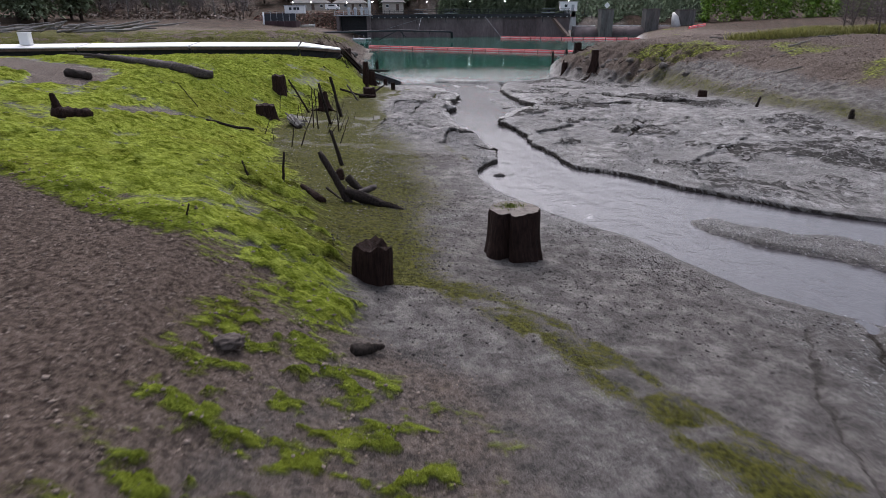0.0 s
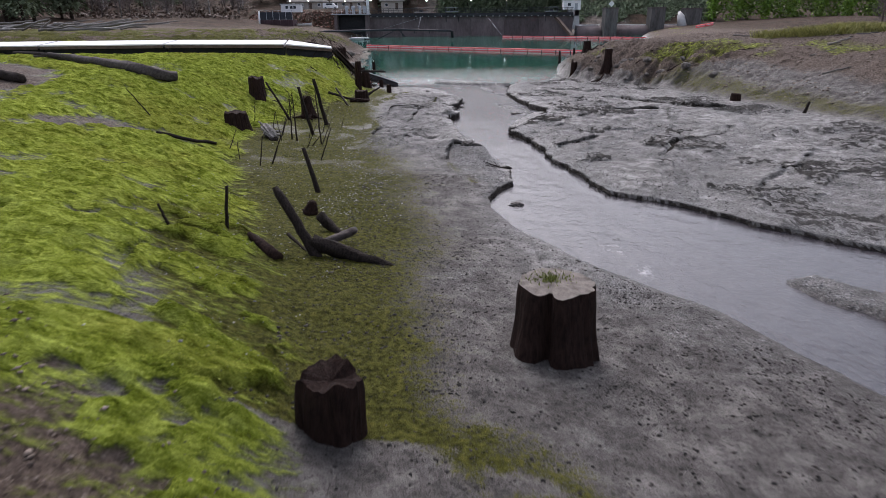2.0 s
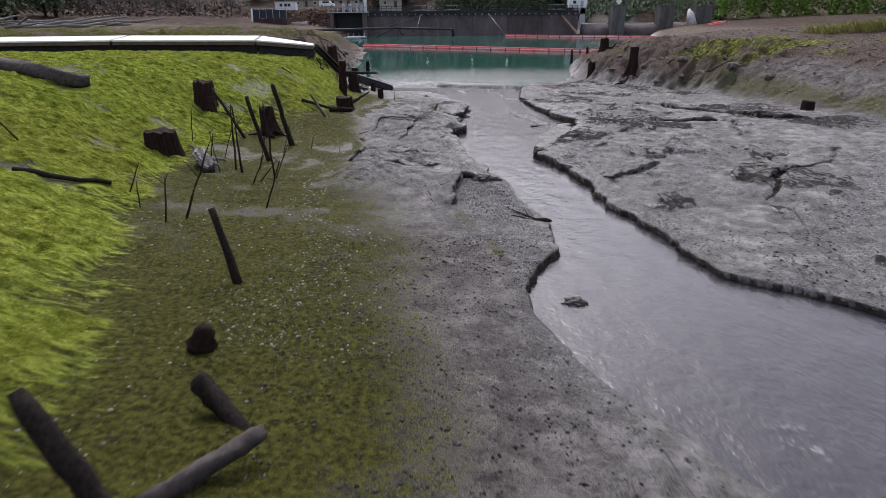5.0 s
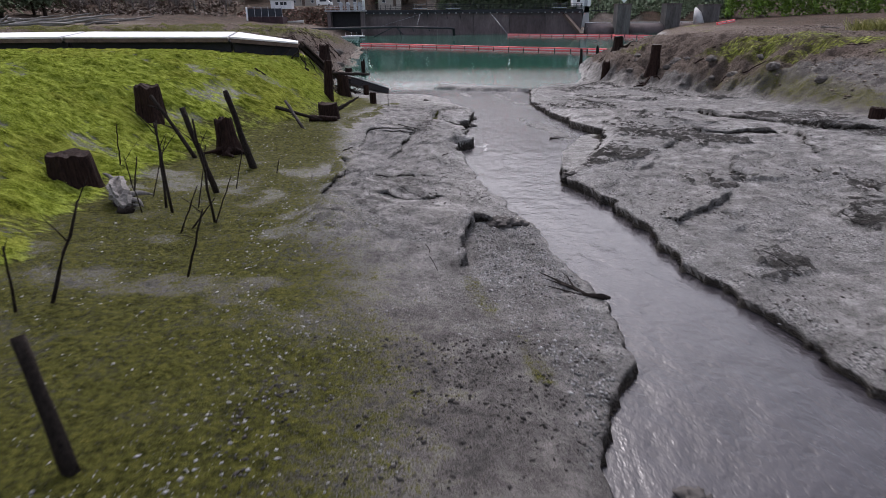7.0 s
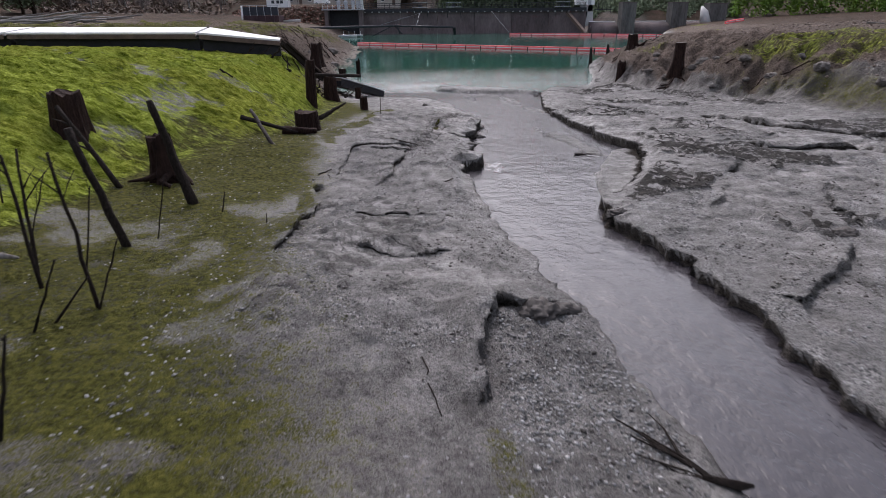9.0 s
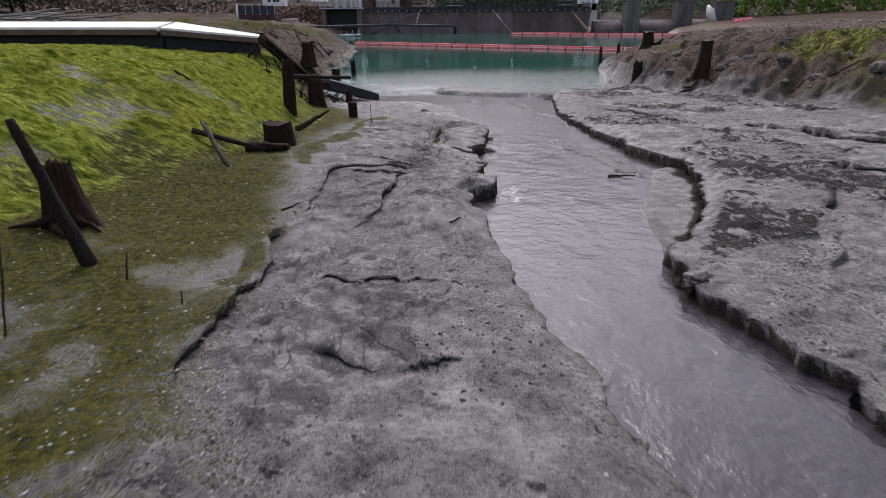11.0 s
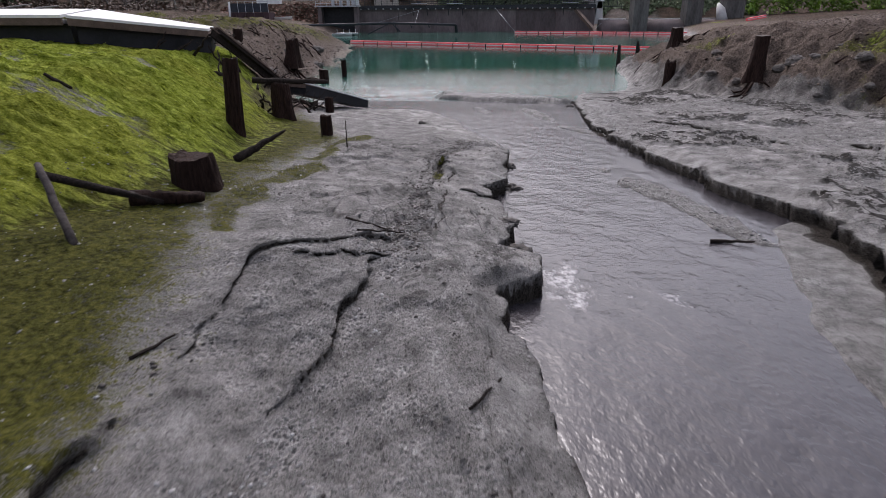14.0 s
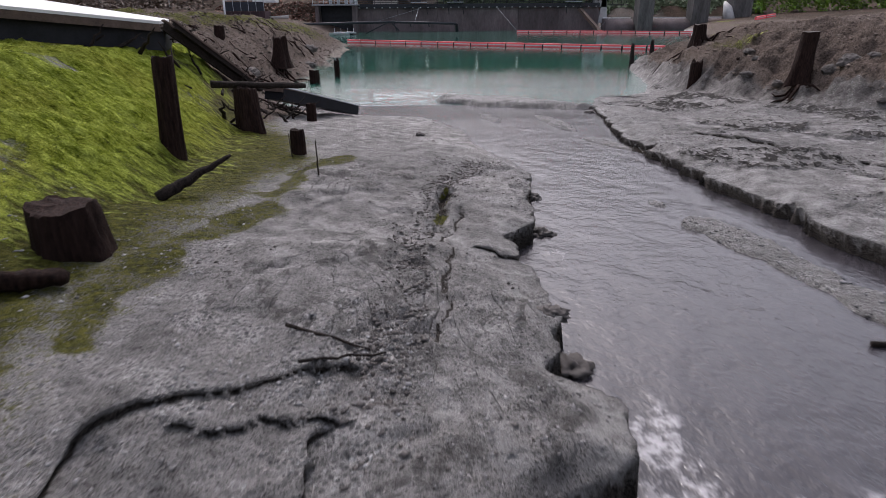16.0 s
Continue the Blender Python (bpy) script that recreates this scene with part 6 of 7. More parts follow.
def house(x, y, z, w, d, h, rh, label):
    e = anchor("house", x, y, z, label, "house", "houses by the dam")
    block("wall", 0, 0, h / 2 - 0.5, w, d, h + 1, TAN, e)
    o = 0.7
    v = [(-w / 2 - o, -d / 2 - o, h), (w / 2 + o, -d / 2 - o, h), (w / 2 + o, d / 2 + o, h), (-w / 2 - o, d / 2 + o, h), (-w / 2 + d * 0.35, 0, h + rh), (w / 2 - d * 0.35, 0, h + rh)]
    v += [(a, b, c - 0.2) for a, b, c in v[:4]]
    solid("roof", v, [(0, 1, 5, 4), (1, 2, 5), (2, 3, 4, 5), (3, 0, 4), (6, 7, 1, 0), (7, 8, 2, 1), (8, 9, 3, 2), (9, 6, 0, 3), (9, 8, 7, 6)], SHINGLE, e, False)
    n = max(2, int(w / 2.6))
    for i in range(n):
        xx = -w / 2 + (i + 0.5) * w / n
        if i == n // 2:
            block("door", xx, -d / 2 - 0.04, 1.05, 0.95, 0.08, 2.1, DOCKSIDE, e)
        else:
            wv = block("window", xx, -d / 2 - 0.04, 1.5, 1.1, 0.08, 1.0, WHITEP, e)
            block("pane", xx, -d / 2 - 0.10, 1.5, 0.9, 0.04, 0.8, GLASS, wv)
    return e


house(-47.5, 236.0, 8.2, 12.0, 8.0, 2.6, 2.6, "low tan house with a grey hipped roof")
house(-17.0, 228.0, 8.0, 7.0, 6.0, 2.8, 2.2, "small tan hut with a grey hipped roof")
house(-34.0, 242.0, 8.4, 11.0, 7.0, 2.4, 2.0, "dark low garage building", )


def van(x, y, z, mat, label):
    e = anchor("parked_van", x, y, z, label, "van")
    prof = [(-2.5, 0.45), (-2.5, 1.95), (-2.2, 2.1), (1.0, 2.1), (1.7, 1.35), (2.4, 1.15), (2.5, 0.45)]
    n = len(prof)
    v = [(a, -0.95, b) for a, b in prof] + [(a, 0.95, b) for a, b in prof]
    solid("body", v, [tuple(range(n - 1, -1, -1)), tuple(range(n, 2 * n))] + [(i, (i + 1) % n, n + (i + 1) % n, n + i) for i in range(n)], mat, e, False)
    block("window", -0.3, -0.97, 1.65, 2.2, 0.04, 0.5, GLASS, e)
    for wx in (-1.6, 1.6):
        wv = solid("wheel", *tube([(wx, -1.0, 0.36), (wx, -0.78, 0.36)], [0.36, 0.36], 16, 0, 0), BLACK, e)
        solid("rim", *tube([(wx, -1.02, 0.36), (wx, -0.99, 0.36)], [0.2, 0.2], 12, 0, 0), GREYSTEEL, wv)


van(-38.5, 229.0, floor_at(-38.5, 229.0), WHITEP, "white van parked by the houses")


def boat(x, y, z, turn, label):
    e = anchor("small_boat", x, y, z, label, "boat", "boats", turn)
    v, f = [], []
    st = [(-2.2, 0.75, 0.55), (-1.0, 0.9, 0.55), (0.6, 0.85, 0.6), (1.7, 0.5, 0.68), (2.4, 0.05, 0.8)]
    for a, w, h in st:
        v += [(a, -w, h), (a, -w * 0.55, 0), (a, w * 0.55, 0), (a, w, h)]
    for i in range(len(st) - 1):
        for j in range(3):
            f.append((4 * i + j, 4 * i + j + 1, 4 * i + j + 5, 4 * i + j + 4))
    f += [(0, 3, 2, 1)]
    hull = solid("hull", v, f, WHITEP, e)
    block("bench", -0.4, 0, 0.4, 0.35, 1.5, 0.06, GREYSTEEL, e)
    block("bench", 0.9, 0, 0.42, 0.3, 1.2, 0.06, GREYSTEEL, e)
    return e


boat(-24.0, 181.0, -0.1, 8, "white work boat moored on the lake")
b_ = boat(-41.3, 197.0, floor_at(-41.3, 197.0) + 0.3, 25, "small white dinghy lying on the bank")
wl_ = anchor("work_raft", -23.0, 183.5, 0.0, "pale raft moored beside the boat", "raft")
block("deck", 0, 0, 0.4, 5.0, 2.0, 0.3, GREYSTEEL, wl_)
for k in range(4):
    block("post", -2.2 + k * 1.45, -0.9, 0.95, 0.07, 0.07, 0.9, WHITEP, wl_)

# long pipe on trestles in front of the dam
pipe = anchor("outfall_pipe", -16.0, 176.0, 0.0, "long dark pipe on braces above the lake", "pipe")
solid("pipe_run", *tube([(-20, 0, 2.3), (4.2, 0, 2.75)], [0.28, 0.28], 10, 0, 0), STEEL, pipe)
solid("pipe_run", *tube([(4.2, 0, 2.75), (18.6, 0, 2.35)], [0.26, 0.26], 10, 0, 0), STEEL, pipe)
solid("elbow", *tube([(18.3, 0, 2.35), (18.8, 0, 2.2), (18.9, 0, 0.6)], [0.36, 0.36, 0.34], 10, 0, 0), STEEL, pipe)
for a, b2 in (((4.2, 0, 2.9), (-1.2, 0, 0.4)), ((4.2, 0, 2.9), (6.2, 0, 0.9)), ((4.8, 0, 3.2), (5.6, 0, 0.9))):
    solid("brace", *rod(a, b2, 0.14), STEEL, pipe)
for x in (8.5, 12.5):
    solid("hanger", *rod((x, 0, 2.6), (x + 0.3, 0, 1.7), 0.12), STEEL, pipe)
for a, b2 in (((-6.4, 203.5, 5.8), (-6.4, 176.2, 2.8)), ((14.0, 203.8, 5.8), (17.8, 190.5, 0.4)), ((-6.2, 203.9, 5.6), (-18, 203.9, 2.4)), ((39.8, 199, 0.6), (43.5, 203, 3.0))):
    c = anchor("mooring_cable", *a, "thin slack mooring cable on the dam", "cable", "mooring cables")
    solid("wire", *rod((0, 0, 0), Vector(b2) - Vector(a), 0.035, 4), GREYSTEEL, c)


# ---- debris booms ----
def boom(points, label):
    p0 = Vector(points[0])
    e = anchor("debris_boom", *p0, label, "boom", "debris booms")
    line = [Vector(p) for p in points]
    run = []
    for a, b2 in zip(line[:-1], line[1:]):
        k = max(1, round((b2 - a).length / 3.05))
        run += [a.lerp(b2, i / k) for i in range(k)]
    run.append(line[-1])
    for a, b2 in zip(run[:-1], run[1:]):
        c, d = a.lerp(b2, 0.04), a.lerp(b2, 0.96)
        s = beam(c + Vector((0, 0, 0.2)), d + Vector((0, 0, 0.2)), 0.5, 0.62, RED, e, "float_section", p0)
        off = (b2 - a).normalized().cross(Vector((0, 0, 1))).normalized() * 0.27
        if off.y > 0:
            off = -off
        beam(c + off + Vector((0, 0, 0.22)), d + off + Vector((0, 0, 0.22)), 0.04, 0.12, WHITEP, s, "pale_band", p0)
        beam(d + Vector((0, 0, 0.2)), b2.lerp(b2 + (b2 - a), 0.04) + Vector((0, 0, 0.2)), 0.3, 0.4, BLACK, e, "joint", p0)


boom([(-16.4, 142.6, 0), (-1.1, 133.4, 0), (11.4, 126.0, 0), (23.4, 119.0, 0), (34.5, 113.0, 0)], "red floating debris boom across the lake")
boom([(17.75, 190.4, 0), (43.0, 178.2, 0), (57.0, 171.5, 0)], "red floating debris boom in front of the spillway")
boom([(68.3, 176.0, floor_at(68.3, 176.0) + 0.1), (73.6, 178.0, floor_at(73.6, 178.0) + 0.5)], "red debris boom end lying on the bank")

bin_ = anchor("white_crate", -33.8, 51.6, 5.12, "white plastic crate on the stranded dock", "crate", turn=12)
block("body", 0, 0, 0.45, 0.8, 0.7, 0.9, WHITEP, bin_, bevel=0.06)
block("lid", 0, 0, 0.93, 0.86, 0.76, 0.08, WHITEP, bin_, bevel=0.06)

# drift log pile on the far shore
rng = random.Random(5)
for i in range(46):
    x, y = -58 - 34 * rng.random(), 100 + 52 * rng.random()
    x -= (y - 120) * 0.18
    z = floor_at(x, y)
    ln, a = rng.uniform(3, 11), rng.uniform(-0.7, 0.7)
    stick((x, y, z + rng.uniform(0.15, 0.9)), (x + ln * math.cos(a), y + ln * math.sin(a), z + rng.uniform(0.15, 2.0)), rng.uniform(0.12, 0.3), 0.09, 500 + i, "bleached drift log heaped on the far shore", "drift_log", PALEWOOD if i % 3 else DRIFT, "drift log pile", "log", 0, 0.04)


# ---- lamps ----
for i, (x, y, z) in enumerate([(-49, 214, 8.2), (-43, 214, 8.2), (-40, 240, 8.3), (-33, 226, 8.2), (-22.6, 212, 8.0), (-5, 224, 6.2), (10, 224, 6.2), (22, 224, 6.2), (44, 224, 6.2)]):
    e = anchor("street_lamp", x, y, z, "thin lamp post with a small lit white head", "street lamp", "lamps round the dam")
    hh = 10.6 - z
    solid("pole", *rod((0, 0, -0.4), (0, 0, hh), 0.06), STEEL, e)
    block("head", 0, -0.1, hh + 0.15, 0.4, 0.4, 0.3, LAMPGLOW, e, bevel=0.06, label="lit white lamp head")


# ---- trees ----
def fronds(n, place, size, rng, droop=0.4, width=0.35):
    v, f = [], []
    for i in range(n):
        p, out = place(i)
        out = Vector(out).normalized()
        side = out.cross(Vector((0, 0, 1)))
        side = side.normalized() if side.length > 0.01 else Vector((1, 0, 0))
        s = size * rng.uniform(0.6, 1.3)
        tip = p + out * s + Vector((0, 0, -droop * s))
        mid = p + out * s * 0.5 + Vector((0, 0, 0.08 * s))
        o = len(v)
        v += [p, mid + side * s * width, tip, mid - side * s * width]
        f += [(o, o + 1, o + 2), (o, o + 2, o + 3)]
    return v, f


def conifer(x, y, z, h, seed, label):
    rng = random.Random(seed)
    e = anchor("conifer_tree", x, y, z, label, "tree", "conifers behind the dam")
    solid("trunk", *tube([(0, 0, -1), (0.1, 0, h * 0.5), (0, 0, h)], [h * 0.022, h * 0.014, 0.03], 9, seed, 0.06), TRUNKM, e)

    def place(i):
        k = rng.random() ** 0.8
        zz = h * (0.10 + 0.9 * k)
        r = h * 0.20 * (1 - k) ** 0.8 + 0.2
        a = rng.uniform(0, 6.28)
        q = r * rng.uniform(0.15, 0.95)
        return Vector((q * math.cos(a), q * math.sin(a), zz)), (math.cos(a), math.sin(a), rng.uniform(-0.2, 0.15))
    solid("crown", *fronds(1500, place, h * 0.055, rng), NEEDLES, e, False)
    return e


def bare_tree(x, y, z, h, seed, mat, label, group="bare trees", twigs=150):
    rng = random.Random(seed)
    e = anchor("bare_tree", x, y, z, label, "tree", group)
    lean = rng.uniform(-0.06, 0.06) * h
    solid("trunk", *tube([(0, 0, -0.6), (lean * 0.4, 0, h * 0.5), (lean, 0, h)], [h * 0.014, h * 0.009, 0.02], 8, seed, 0.06), mat, e)
    v, f = [], []
    for i in range(twigs):
        k = rng.uniform(0.12, 0.98)
        p = Vector((lean * k, 0, h * k))
        a, up = rng.uniform(0, 6.28), rng.uniform(0.2, 1.0)
        d = Vector((math.cos(a), math.sin(a), up)).normalized() * h * 0.28 * (1.15 - k) * rng.uniform(0.5, 1.1)
        q = p + d
        pv, pf = tube([p, p + d * 0.5 + Vector((0, 0, -0.03 * h * rng.random())), q], [h * 0.004, h * 0.0025, h * 0.001], 3, i, 0)
        for w in range(3):
            d2 = Vector((rng.uniform(-1, 1), rng.uniform(-1, 1), rng.uniform(0, 1))) * d.length * 0.4
            s = p + d * rng.uniform(0.4, 1)
            tv, tf = tube([s, s + d2], [h * 0.0018, h * 0.0008], 3, w, 0)
            pv, pf = joined((pv, pf), (tv, tf))
        o = len(v)
        v += pv
        f += [tuple(t + o for t in q2) for q2 in pf]
    solid("crown", v, f, TWIG, e, False)
    return e


con = [conifer(-62 + 9 * i, 262, floor_at(-62 + 9 * i, 262), 18 + 3 * (i % 3), 600 + i, "tall dark conifer in the woods behind the dam") for i in range(4)]
rng = random.Random(9)
spots = [(-130 + 250 * rng.random(), 250 + 75 * rng.random()) for _ in range(95)] + [(-100 - 60 * rng.random(), 150 + 100 * rng.random()) for _ in range(26)] + [(2 + 45 * rng.random(), 232 + 14 * rng.random()) for _ in range(26)]
for x, y in spots:
    if -62 < x < -8 and y < 262:
        continue
    t = copy_thing(rng.choice(con), pose(x, y, floor_at(x, y) - 0.4, 0, 0, rng.uniform(0, 360)))
bares = [bare_tree(-112 + 14 * i, 212 + 6 * i, floor_at(-112 + 14 * i, 212 + 6 * i), 15, 640 + i, BIRCH if i % 2 else TWIG, "leafless pale-barked tree at the edge of the woods") for i in range(4)]
for i in range(34):
    x, y = -150 + 88 * rng.random(), 200 + 34 * rng.random()
    copy_thing(rng.choice(bares), pose(x, y, floor_at(x, y) - 0.2, rng.uniform(-4, 4), rng.uniform(-4, 4), rng.uniform(0, 360)))
shrubs = [bare_tree(36.0 + 2.5 * i, 57.0 + 1.0 * i, floor_at(36 + 2.5 * i, 57.0 + 1.0 * i), 5.5, 660 + i, TWIG, "leafless grey alder shrub on the bank", "bare shrubs", 120) for i in range(3)]
for i in range(14):
    x, y = 35 + 7 * rng.random(), 51 + 8 * rng.random()
    copy_thing(rng.choice(shrubs), pose(x, y, floor_at(x, y) - 0.1, rng.uniform(-10, 10), rng.uniform(-10, 10), rng.uniform(0, 360)))


def leaf_mass(name, n, region, size, mat, label, category, droop=0.2, seed=1):
    rng = random.Random(seed)

    def place(i):
        p = region(rng)
        return Vector(p), (rng.uniform(-1, 1), rng.uniform(-1, 0.2), rng.uniform(-0.4, 0.8))
    ob = solid(name, *fronds(n, place, size, rng, droop, 0.5), mat, None, False)
    return tagged(ob, label, category, kind="stuff")


def hedge_at(r):
    x = r.uniform(88, 150)
    d = r.random()
    return (x, 216 + 5 * d + 2 * math.sin(x * 0.7), 4.6 + 9.5 * r.random() ** 0.8 + 1.2 * math.sin(x * 1.1))


leaf_mass("cedar_hedge", 9000, hedge_at, 0.9, HEDGE, "dense dark green cedar hedge above the far bank", "hedge", 0.5, 2)


def ivy_at(r):
    x = r.uniform(44, 92)
    k = r.random()
    return (x, 222 + 14 * k + 2 * math.sin(x * 0.4), 2.0 + 16 * k + 2 * r.random())


leaf_mass("ivy_slope", 12000, ivy_at, 1.0, IVY, "pale green ivy and hanging foliage on the valley side", "ivy", 0.7, 3)


def brush_at(r):
    x = r.uniform(-60, -26)
    y = r.uniform(203, 213)
    return (x, y, floor_at(x, y) + 0.5 * r.random())


leaf_mass("brown_bracken", 1500, brush_at, 0.7, leaf_material("red_brown_bracken", (0.06, 0.025, 0.018), (0.22, 0.11, 0.08)), "red-brown bracken on the bank below the houses", "bracken", 0.3, 4)


def wood_at(r):
    x = r.uniform(-150, -62)
    y = r.uniform(192, 222)
    return (x, y, floor_at(x, y) + 1.6 * r.random() ** 2)


leaf_mass("undergrowth", 3500, wood_at, 0.9, leaf_material("winter_undergrowth", (0.03, 0.022, 0.016), (0.15, 0.10, 0.075)), "brown winter undergrowth at the edge of the woods", "undergrowth", 0.3, 6)


def grass_blades(name, n, region, size, mat, label, seed=1, width=0.06, lean=0.5):
    rng = random.Random(seed)
    xy = [region(rng) for _ in range(n)]
    X, Y = np.array([p[0] for p in xy]), np.array([p[1] for p in xy])
    Z = sample("z", X, Y)
    v, f = [], []
    for x, y, z in zip(X, Y, Z):
        a = rng.uniform(0, 6.28)
        s = size * rng.uniform(0.5, 1.4)
        c, d = math.cos(a), math.sin(a)
        lx, ly = lean * s * rng.uniform(-1, 1), lean * s * rng.uniform(-1, 1)
        o = len(v)
        w = width * s * 2
        v += [(x - c * w, y - d * w, z - 0.02), (x + c * w, y + d * w, z - 0.02), (x + lx, y + ly, z + s)]
        f.append((o, o + 1, o + 2))
    ob = solid(name, v, f, mat, None, False)
    return tagged(ob, label, "grass", kind="stuff")


def bank_grass(r):
    k = r.random()
    x = 27 + 20 * k + r.uniform(-1, 1)
    return (x, 54.5 - 6.0 * k + 3.6 * r.random() + 1.0 * math.sin(x), )


grass_blades("bank_grass", 26000, bank_grass, 0.6, GRASS, "tall yellow-green grass along the top of the bank", 8, 0.022, 1.2)

# ---- loose bits on the ground ----
def pieces(name, pts, sizes, mat, label, category, seed=0, flat=0.55, sink=0.3):
    """Many small uneven stones, joined."""
    r = np.random.RandomState(seed)
    n = len(pts)
    base_v = np.array([(1, 0, 0), (0, 1, 0), (-1, 0, 0), (0, -1, 0), (0, 0, 1), (0, 0, -1)], float)
    base_f = np.array([(0, 1, 4), (1, 2, 4), (2, 3, 4), (3, 0, 4), (1, 0, 5), (2, 1, 5), (3, 2, 5), (0, 3, 5)])
    Z = sample("z", pts[:, 0], pts[:, 1])
    a = r.uniform(0, 6.28, n)
    sx, sy = sizes * r.uniform(0.7, 1.5, n), sizes * r.uniform(0.6, 1.1, n)
    k = base_v[None] * (1 + 0.35 * r.uniform(-1, 1, (n, 6, 1)))
    px, py = k[:, :, 0] * sx[:, None], k[:, :, 1] * sy[:, None]
    x = px * np.cos(a)[:, None] - py * np.sin(a)[:, None] + pts[:, 0][:, None]
    y = px * np.sin(a)[:, None] + py * np.cos(a)[:, None] + pts[:, 1][:, None]
    z = k[:, :, 2] * (sizes * flat)[:, None] + (Z + sizes * flat * (1 - 2 * sink))[:, None]
    co = np.stack([x, y, z], -1).reshape(-1, 3)
    q = (base_f[None] + 6 * np.arange(n)[:, None, None]).reshape(-1, 3)
    me = bpy.data.meshes.new(name)
    me.vertices.add(len(co))
    me.vertices.foreach_set("co", co.astype(np.float32).ravel())
    me.loops.add(q.size)
    me.loops.foreach_set("vertex_index", q.astype(np.int32).ravel())
    me.polygons.add(len(q))
    me.polygons.foreach_set("loop_start", np.arange(0, q.size, 3, dtype=np.int32))
    me.update(calc_edges=True)
    me.materials.append(mat)
    return tagged(new(name, me), label, category, kind="stuff")


def strew(n, x0, x1, y0, y1, chance, seed):
    r = np.random.RandomState(seed)
    x, y = r.uniform(x0, x1, n), r.uniform(y0, y1, n)
    keep = r.uniform(0, 1, n) < chance(x, y)
    return np.stack([x[keep], y[keep]], 1)


def settled(x, y):
    """Where the fine silt lies smooth, with few loose bits on it."""
    return 1 - 0.88 * ramp(x, -0.75, -1.15) * ramp(y, 37.5, 39.5) * ramp(rough(x * 0.8, y * 0.5, 3, 190), 0.35, 0.1)


def on_mud(x, y):
    moss, brown = sample("moss", x, y), sample("brown", x, y)
    inside = np.minimum(x - edge_left(y), edge_right(y) - x)
    return settled(x, y) * ramp(-inside, 0.0, 0.15) * (1 - sample("silt", x, y)) * (1 - moss) * (1 - brown) * ramp(x - toe_right(y), 0.5, -0.5)


def patchy(x, y, s, seed, a, b):
    return ramp(rough(x * s, y * s, 3, seed), a, b)


r_ = np.random.RandomState(3)
p = strew(70000, -2.5, 8, 5, 24, lambda x, y: on_mud(x, y) * (0.22 + 0.6 * patchy(x, y, 0.8, 150, -0.1, 0.6)) * ramp(y, 6, 11) * 0.9, 11)
pieces("mud_clods", p, 0.007 + 0.03 * r_.rand(len(p)) ** 4, DARKCLOD, "small dark clods and twigs strewn on grey mud", "clods", 1)
p = strew(60000, -4, 20, 24, 62, lambda x, y: on_mud(x, y) * patchy(x, y, 0.55, 151, 0.0, 0.35), 12)
pieces("bank_clods", p, 0.008 + 0.03 * r_.rand(len(p)) ** 4, CLOD, "dark clods of torn silt on the mud banks", "clods", 2)
p = strew(110000, -4, 19, 18, 60, lambda x, y: on_mud(x, y) * sample("gravel", x, y) * patchy(x, y, 0.4, 152, -0.05, 0.3), 13)
pieces("gravel", p, 0.009 + 0.022 * r_.rand(len(p)) ** 2.5, PEBBLE, "pale and dark gravel washed over the mud", "gravel", 3)
p = strew(16000, -2, 1, 38, 50, lambda x, y: on_mud(x, y) * ramp(near_line(x, y, DEBRIS) + 0.2 * rough(x * 2, y * 2, 3, 155), 0.45, 0.1), 19)
pieces("debris_clods", p, 0.008 + 0.034 * r_.rand(len(p)) ** 3, CLOD, "line of dark debris and clods along the mud plate", "clods", 9)
p = strew(11000, 0.2, 2.3, 20.5, 28.5, lambda x, y: on_mud(x, y) * ramp(x - np.interp(y, [22.9, 24.0, 25.0, 26.2], [0.95, 0.7, 0.4, 0.15]), 0.05, 0.3) * (0.3 + 0.7 * patchy(x, y, 0.9, 156, -0.2, 0.2)), 20)
pieces("edge_gravel", p, 0.007 + 0.026 * r_.rand(len(p)) ** 2.5, PEBBLE, "grey gravel with white pebbles beside the stream", "gravel", 10)
p = strew(48000, -3.2, 1.8, 27.5, 50, lambda x, y: on_mud(x, y) * (0.08 + 0.6 * patchy(x, y, 0.7, 157, 0.0, 0.4)) * ramp(x, -3.2, -2.6), 24)
pieces("plate_grit", p, 0.006 + 0.018 * r_.rand(len(p)) ** 2.5, GRIT, "fine grit and gravel washed over the mud plate", "gravel", 11)
p = strew(90000, -3.2, 15, 4, 40, lambda x, y: ramp(washes(x, y), 0.35, 0.9) * 0.9 * (y < 42), 26)
pieces("wash_gravel", p, 0.007 + 0.022 * r_.rand(len(p)) ** 2.5, WASHED, "clean grey gravel washed into a shallow channel", "gravel", 12)
p = strew(26000, 1, 11, 11, 66, lambda x, y: (bars(x, y) > level(y) - 0.03) * 0.9, 14)
pieces("bar_gravel", p, 0.016 + 0.03 * r_.rand(len(p)) ** 2, PEBBLE, "wet gravel of the bars in the stream", "gravel", 4)
p = strew(30000, -16, 0.5, 3.4, 17, lambda x, y: sample("brown", x, y) * 0.7, 15)
pieces("brown_gravel", p, 0.008 + 0.032 * r_.rand(len(p)) ** 4, EARTH, "brown stony gravel of the bare slope", "gravel", 5)
p = strew(12000, 14, 34, 36, 92, lambda x, y: ramp(x - toe_right(y), 0.3, 1.0) * 0.8, 16)
pieces("bank_stones", p, 0.02 + 0.11 * r_.rand(len(p)) ** 3.5, EARTH, "stones in the brown cut bank", "stones", 6)
SPITSTONE = leaf_material("dark_spit_stones", (0.03, 0.024, 0.02), (0.15, 0.12, 0.10), 0.8)
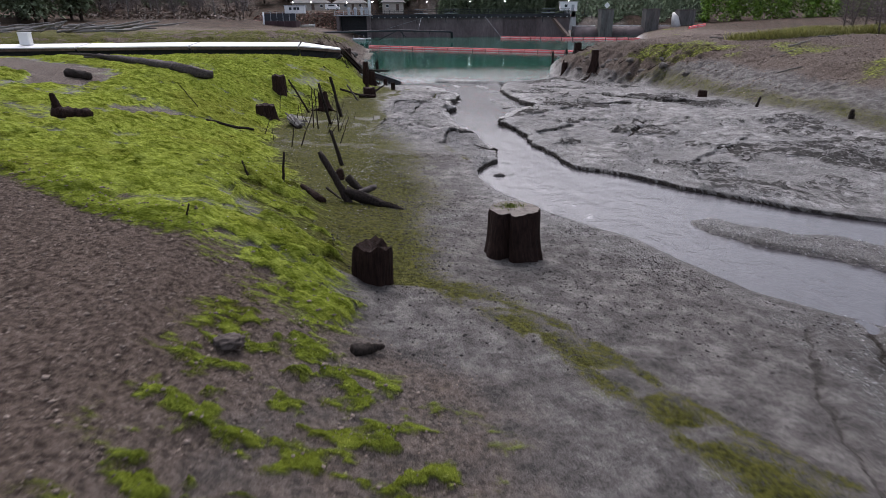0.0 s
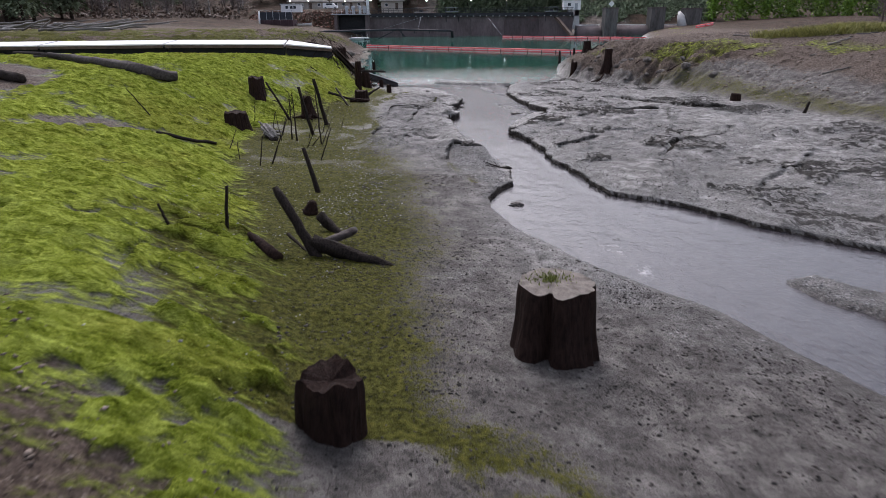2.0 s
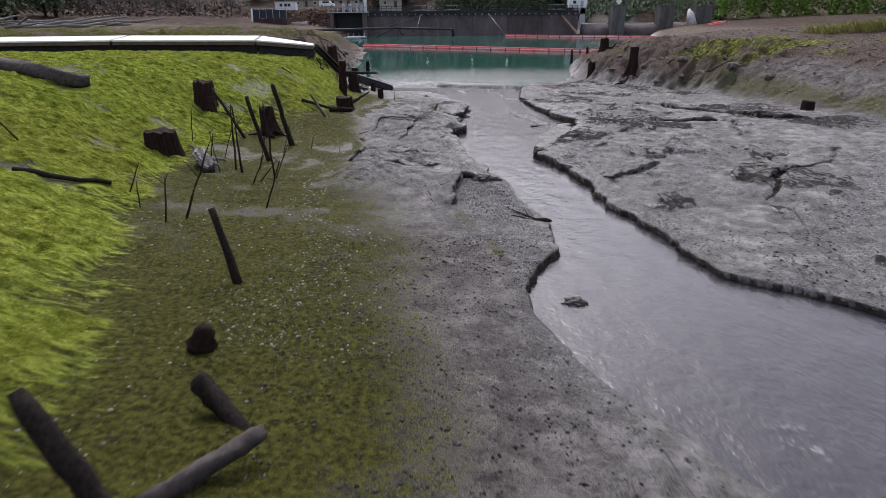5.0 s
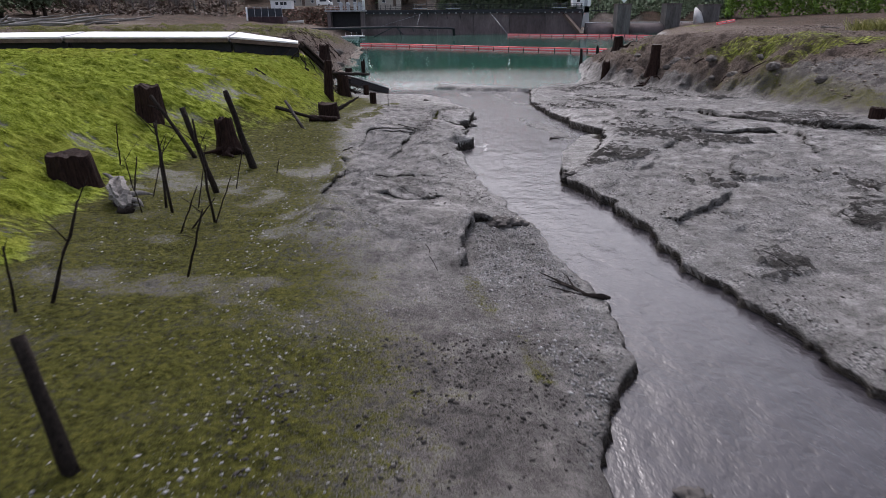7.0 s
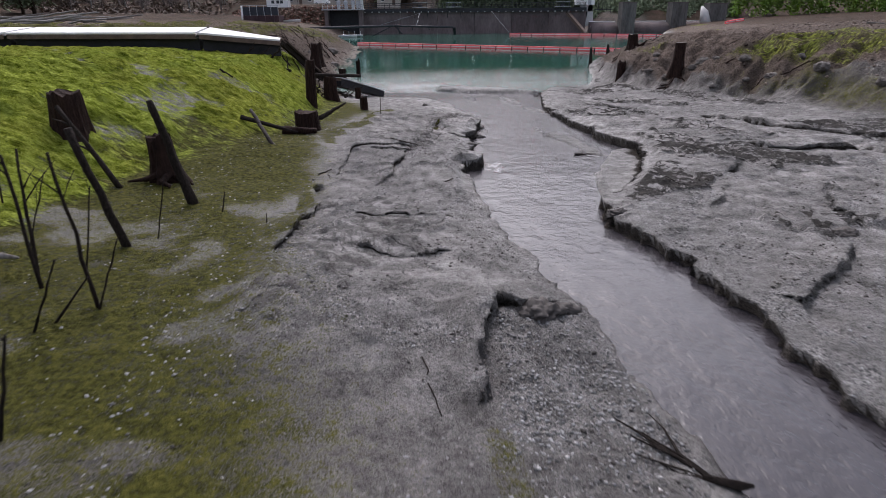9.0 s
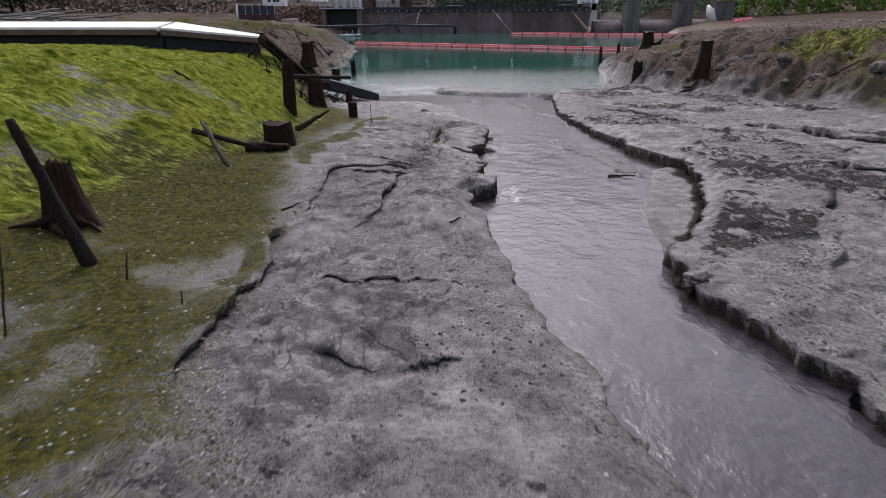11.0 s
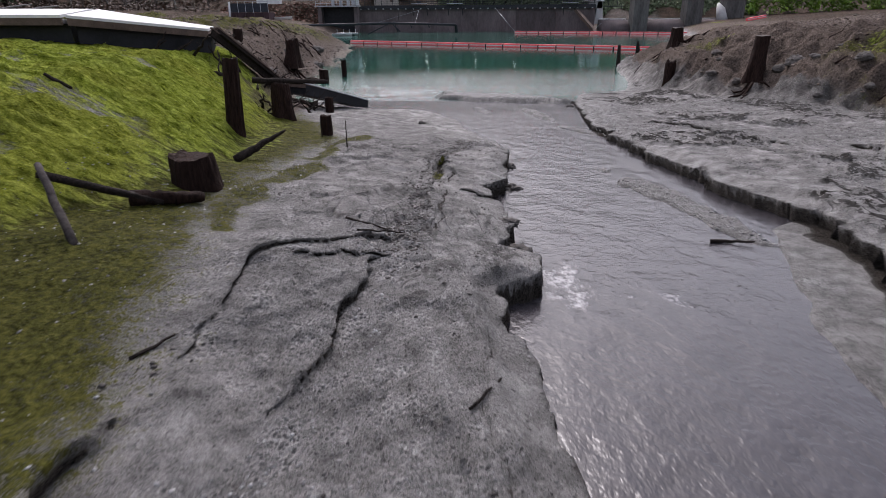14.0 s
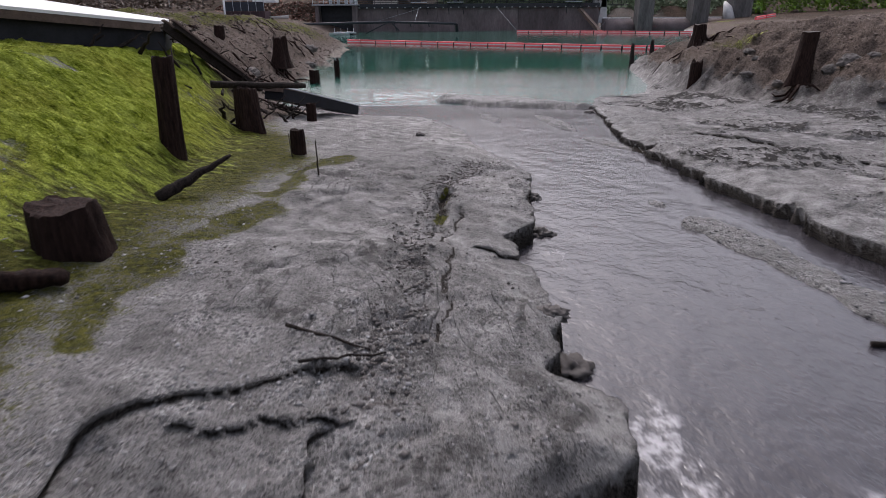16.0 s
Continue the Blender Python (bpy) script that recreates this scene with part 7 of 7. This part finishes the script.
p = strew(9000, -20, -8.5, 55, 135, lambda x, y: ramp(y, 55, 59) * ramp(edge_left(y) - x, 0.0, 0.6), 17)
pieces("spit_stones", p, 0.03 + 0.16 * r_.rand(len(p)) ** 4, SPITSTONE, "stones and clods on the spit", "stones", 7)
p = strew(6000, -7, -2, 10, 44, lambda x, y: sample("algae", x, y) * 0.55, 18)
pieces("shell_grit", p, 0.008 + 0.024 * r_.rand(len(p)) ** 3, PEBBLE, "pale stones dotted over dark algae", "stones", 8)


def blades(name, pts, size, mat, label, seed, lean=1.0):
    r = np.random.RandomState(seed)
    n = len(pts)
    Z = sample("z", pts[:, 0], pts[:, 1]) - 0.015
    a = r.uniform(0, 6.28, n)
    s = size * r.uniform(0.5, 1.5, n)
    w = s * 0.16
    c, d = np.cos(a), np.sin(a)
    x, y = pts[:, 0], pts[:, 1]
    fx, fy = s * lean * r.uniform(-0.2, 1.3, n), s * lean * r.uniform(-0.8, 0.4, n)
    v = np.stack([np.stack([x - c * w, y - d * w, Z], -1), np.stack([x + c * w, y + d * w, Z], -1), np.stack([x + fx, y + fy, Z + s * r.uniform(0.3, 0.8, n)], -1)], 1).reshape(-1, 3)
    q = np.arange(3 * n).reshape(-1, 3)
    me = bpy.data.meshes.new(name)
    me.vertices.add(len(v))
    me.vertices.foreach_set("co", v.astype(np.float32).ravel())
    me.loops.add(q.size)
    me.loops.foreach_set("vertex_index", q.astype(np.int32).ravel())
    me.polygons.add(len(q))
    me.polygons.foreach_set("loop_start", np.arange(0, q.size, 3, dtype=np.int32))
    me.update(calc_edges=True)
    me.materials.append(mat)
    return tagged(new(name, me), label, "moss", kind="stuff")


p = strew(200000, -12, 2, 4, 30, lambda x, y: ramp(sample("moss", x, y), 0.35, 0.7), 21)
blades("moss_tufts", p, 0.038, TUFT, "bright green moss strands on the slope", 1)
p = strew(160000, -16, -5, 30, 60, lambda x, y: ramp(sample("moss", x, y), 0.35, 0.7), 22)
blades("slope_moss_tufts", p, 0.05, TUFT, "bright green moss strands on the slope", 2)
p = strew(120000, -8, 1, 9, 50, lambda x, y: ramp(sample("algae", x, y), 0.4, 0.8), 23)
blades("algae_strands", p, 0.035, leaf_material("dark_algae_strands", (0.045, 0.05, 0.010), (0.15, 0.15, 0.03)), "dark olive algae strands on wet mud", 3)
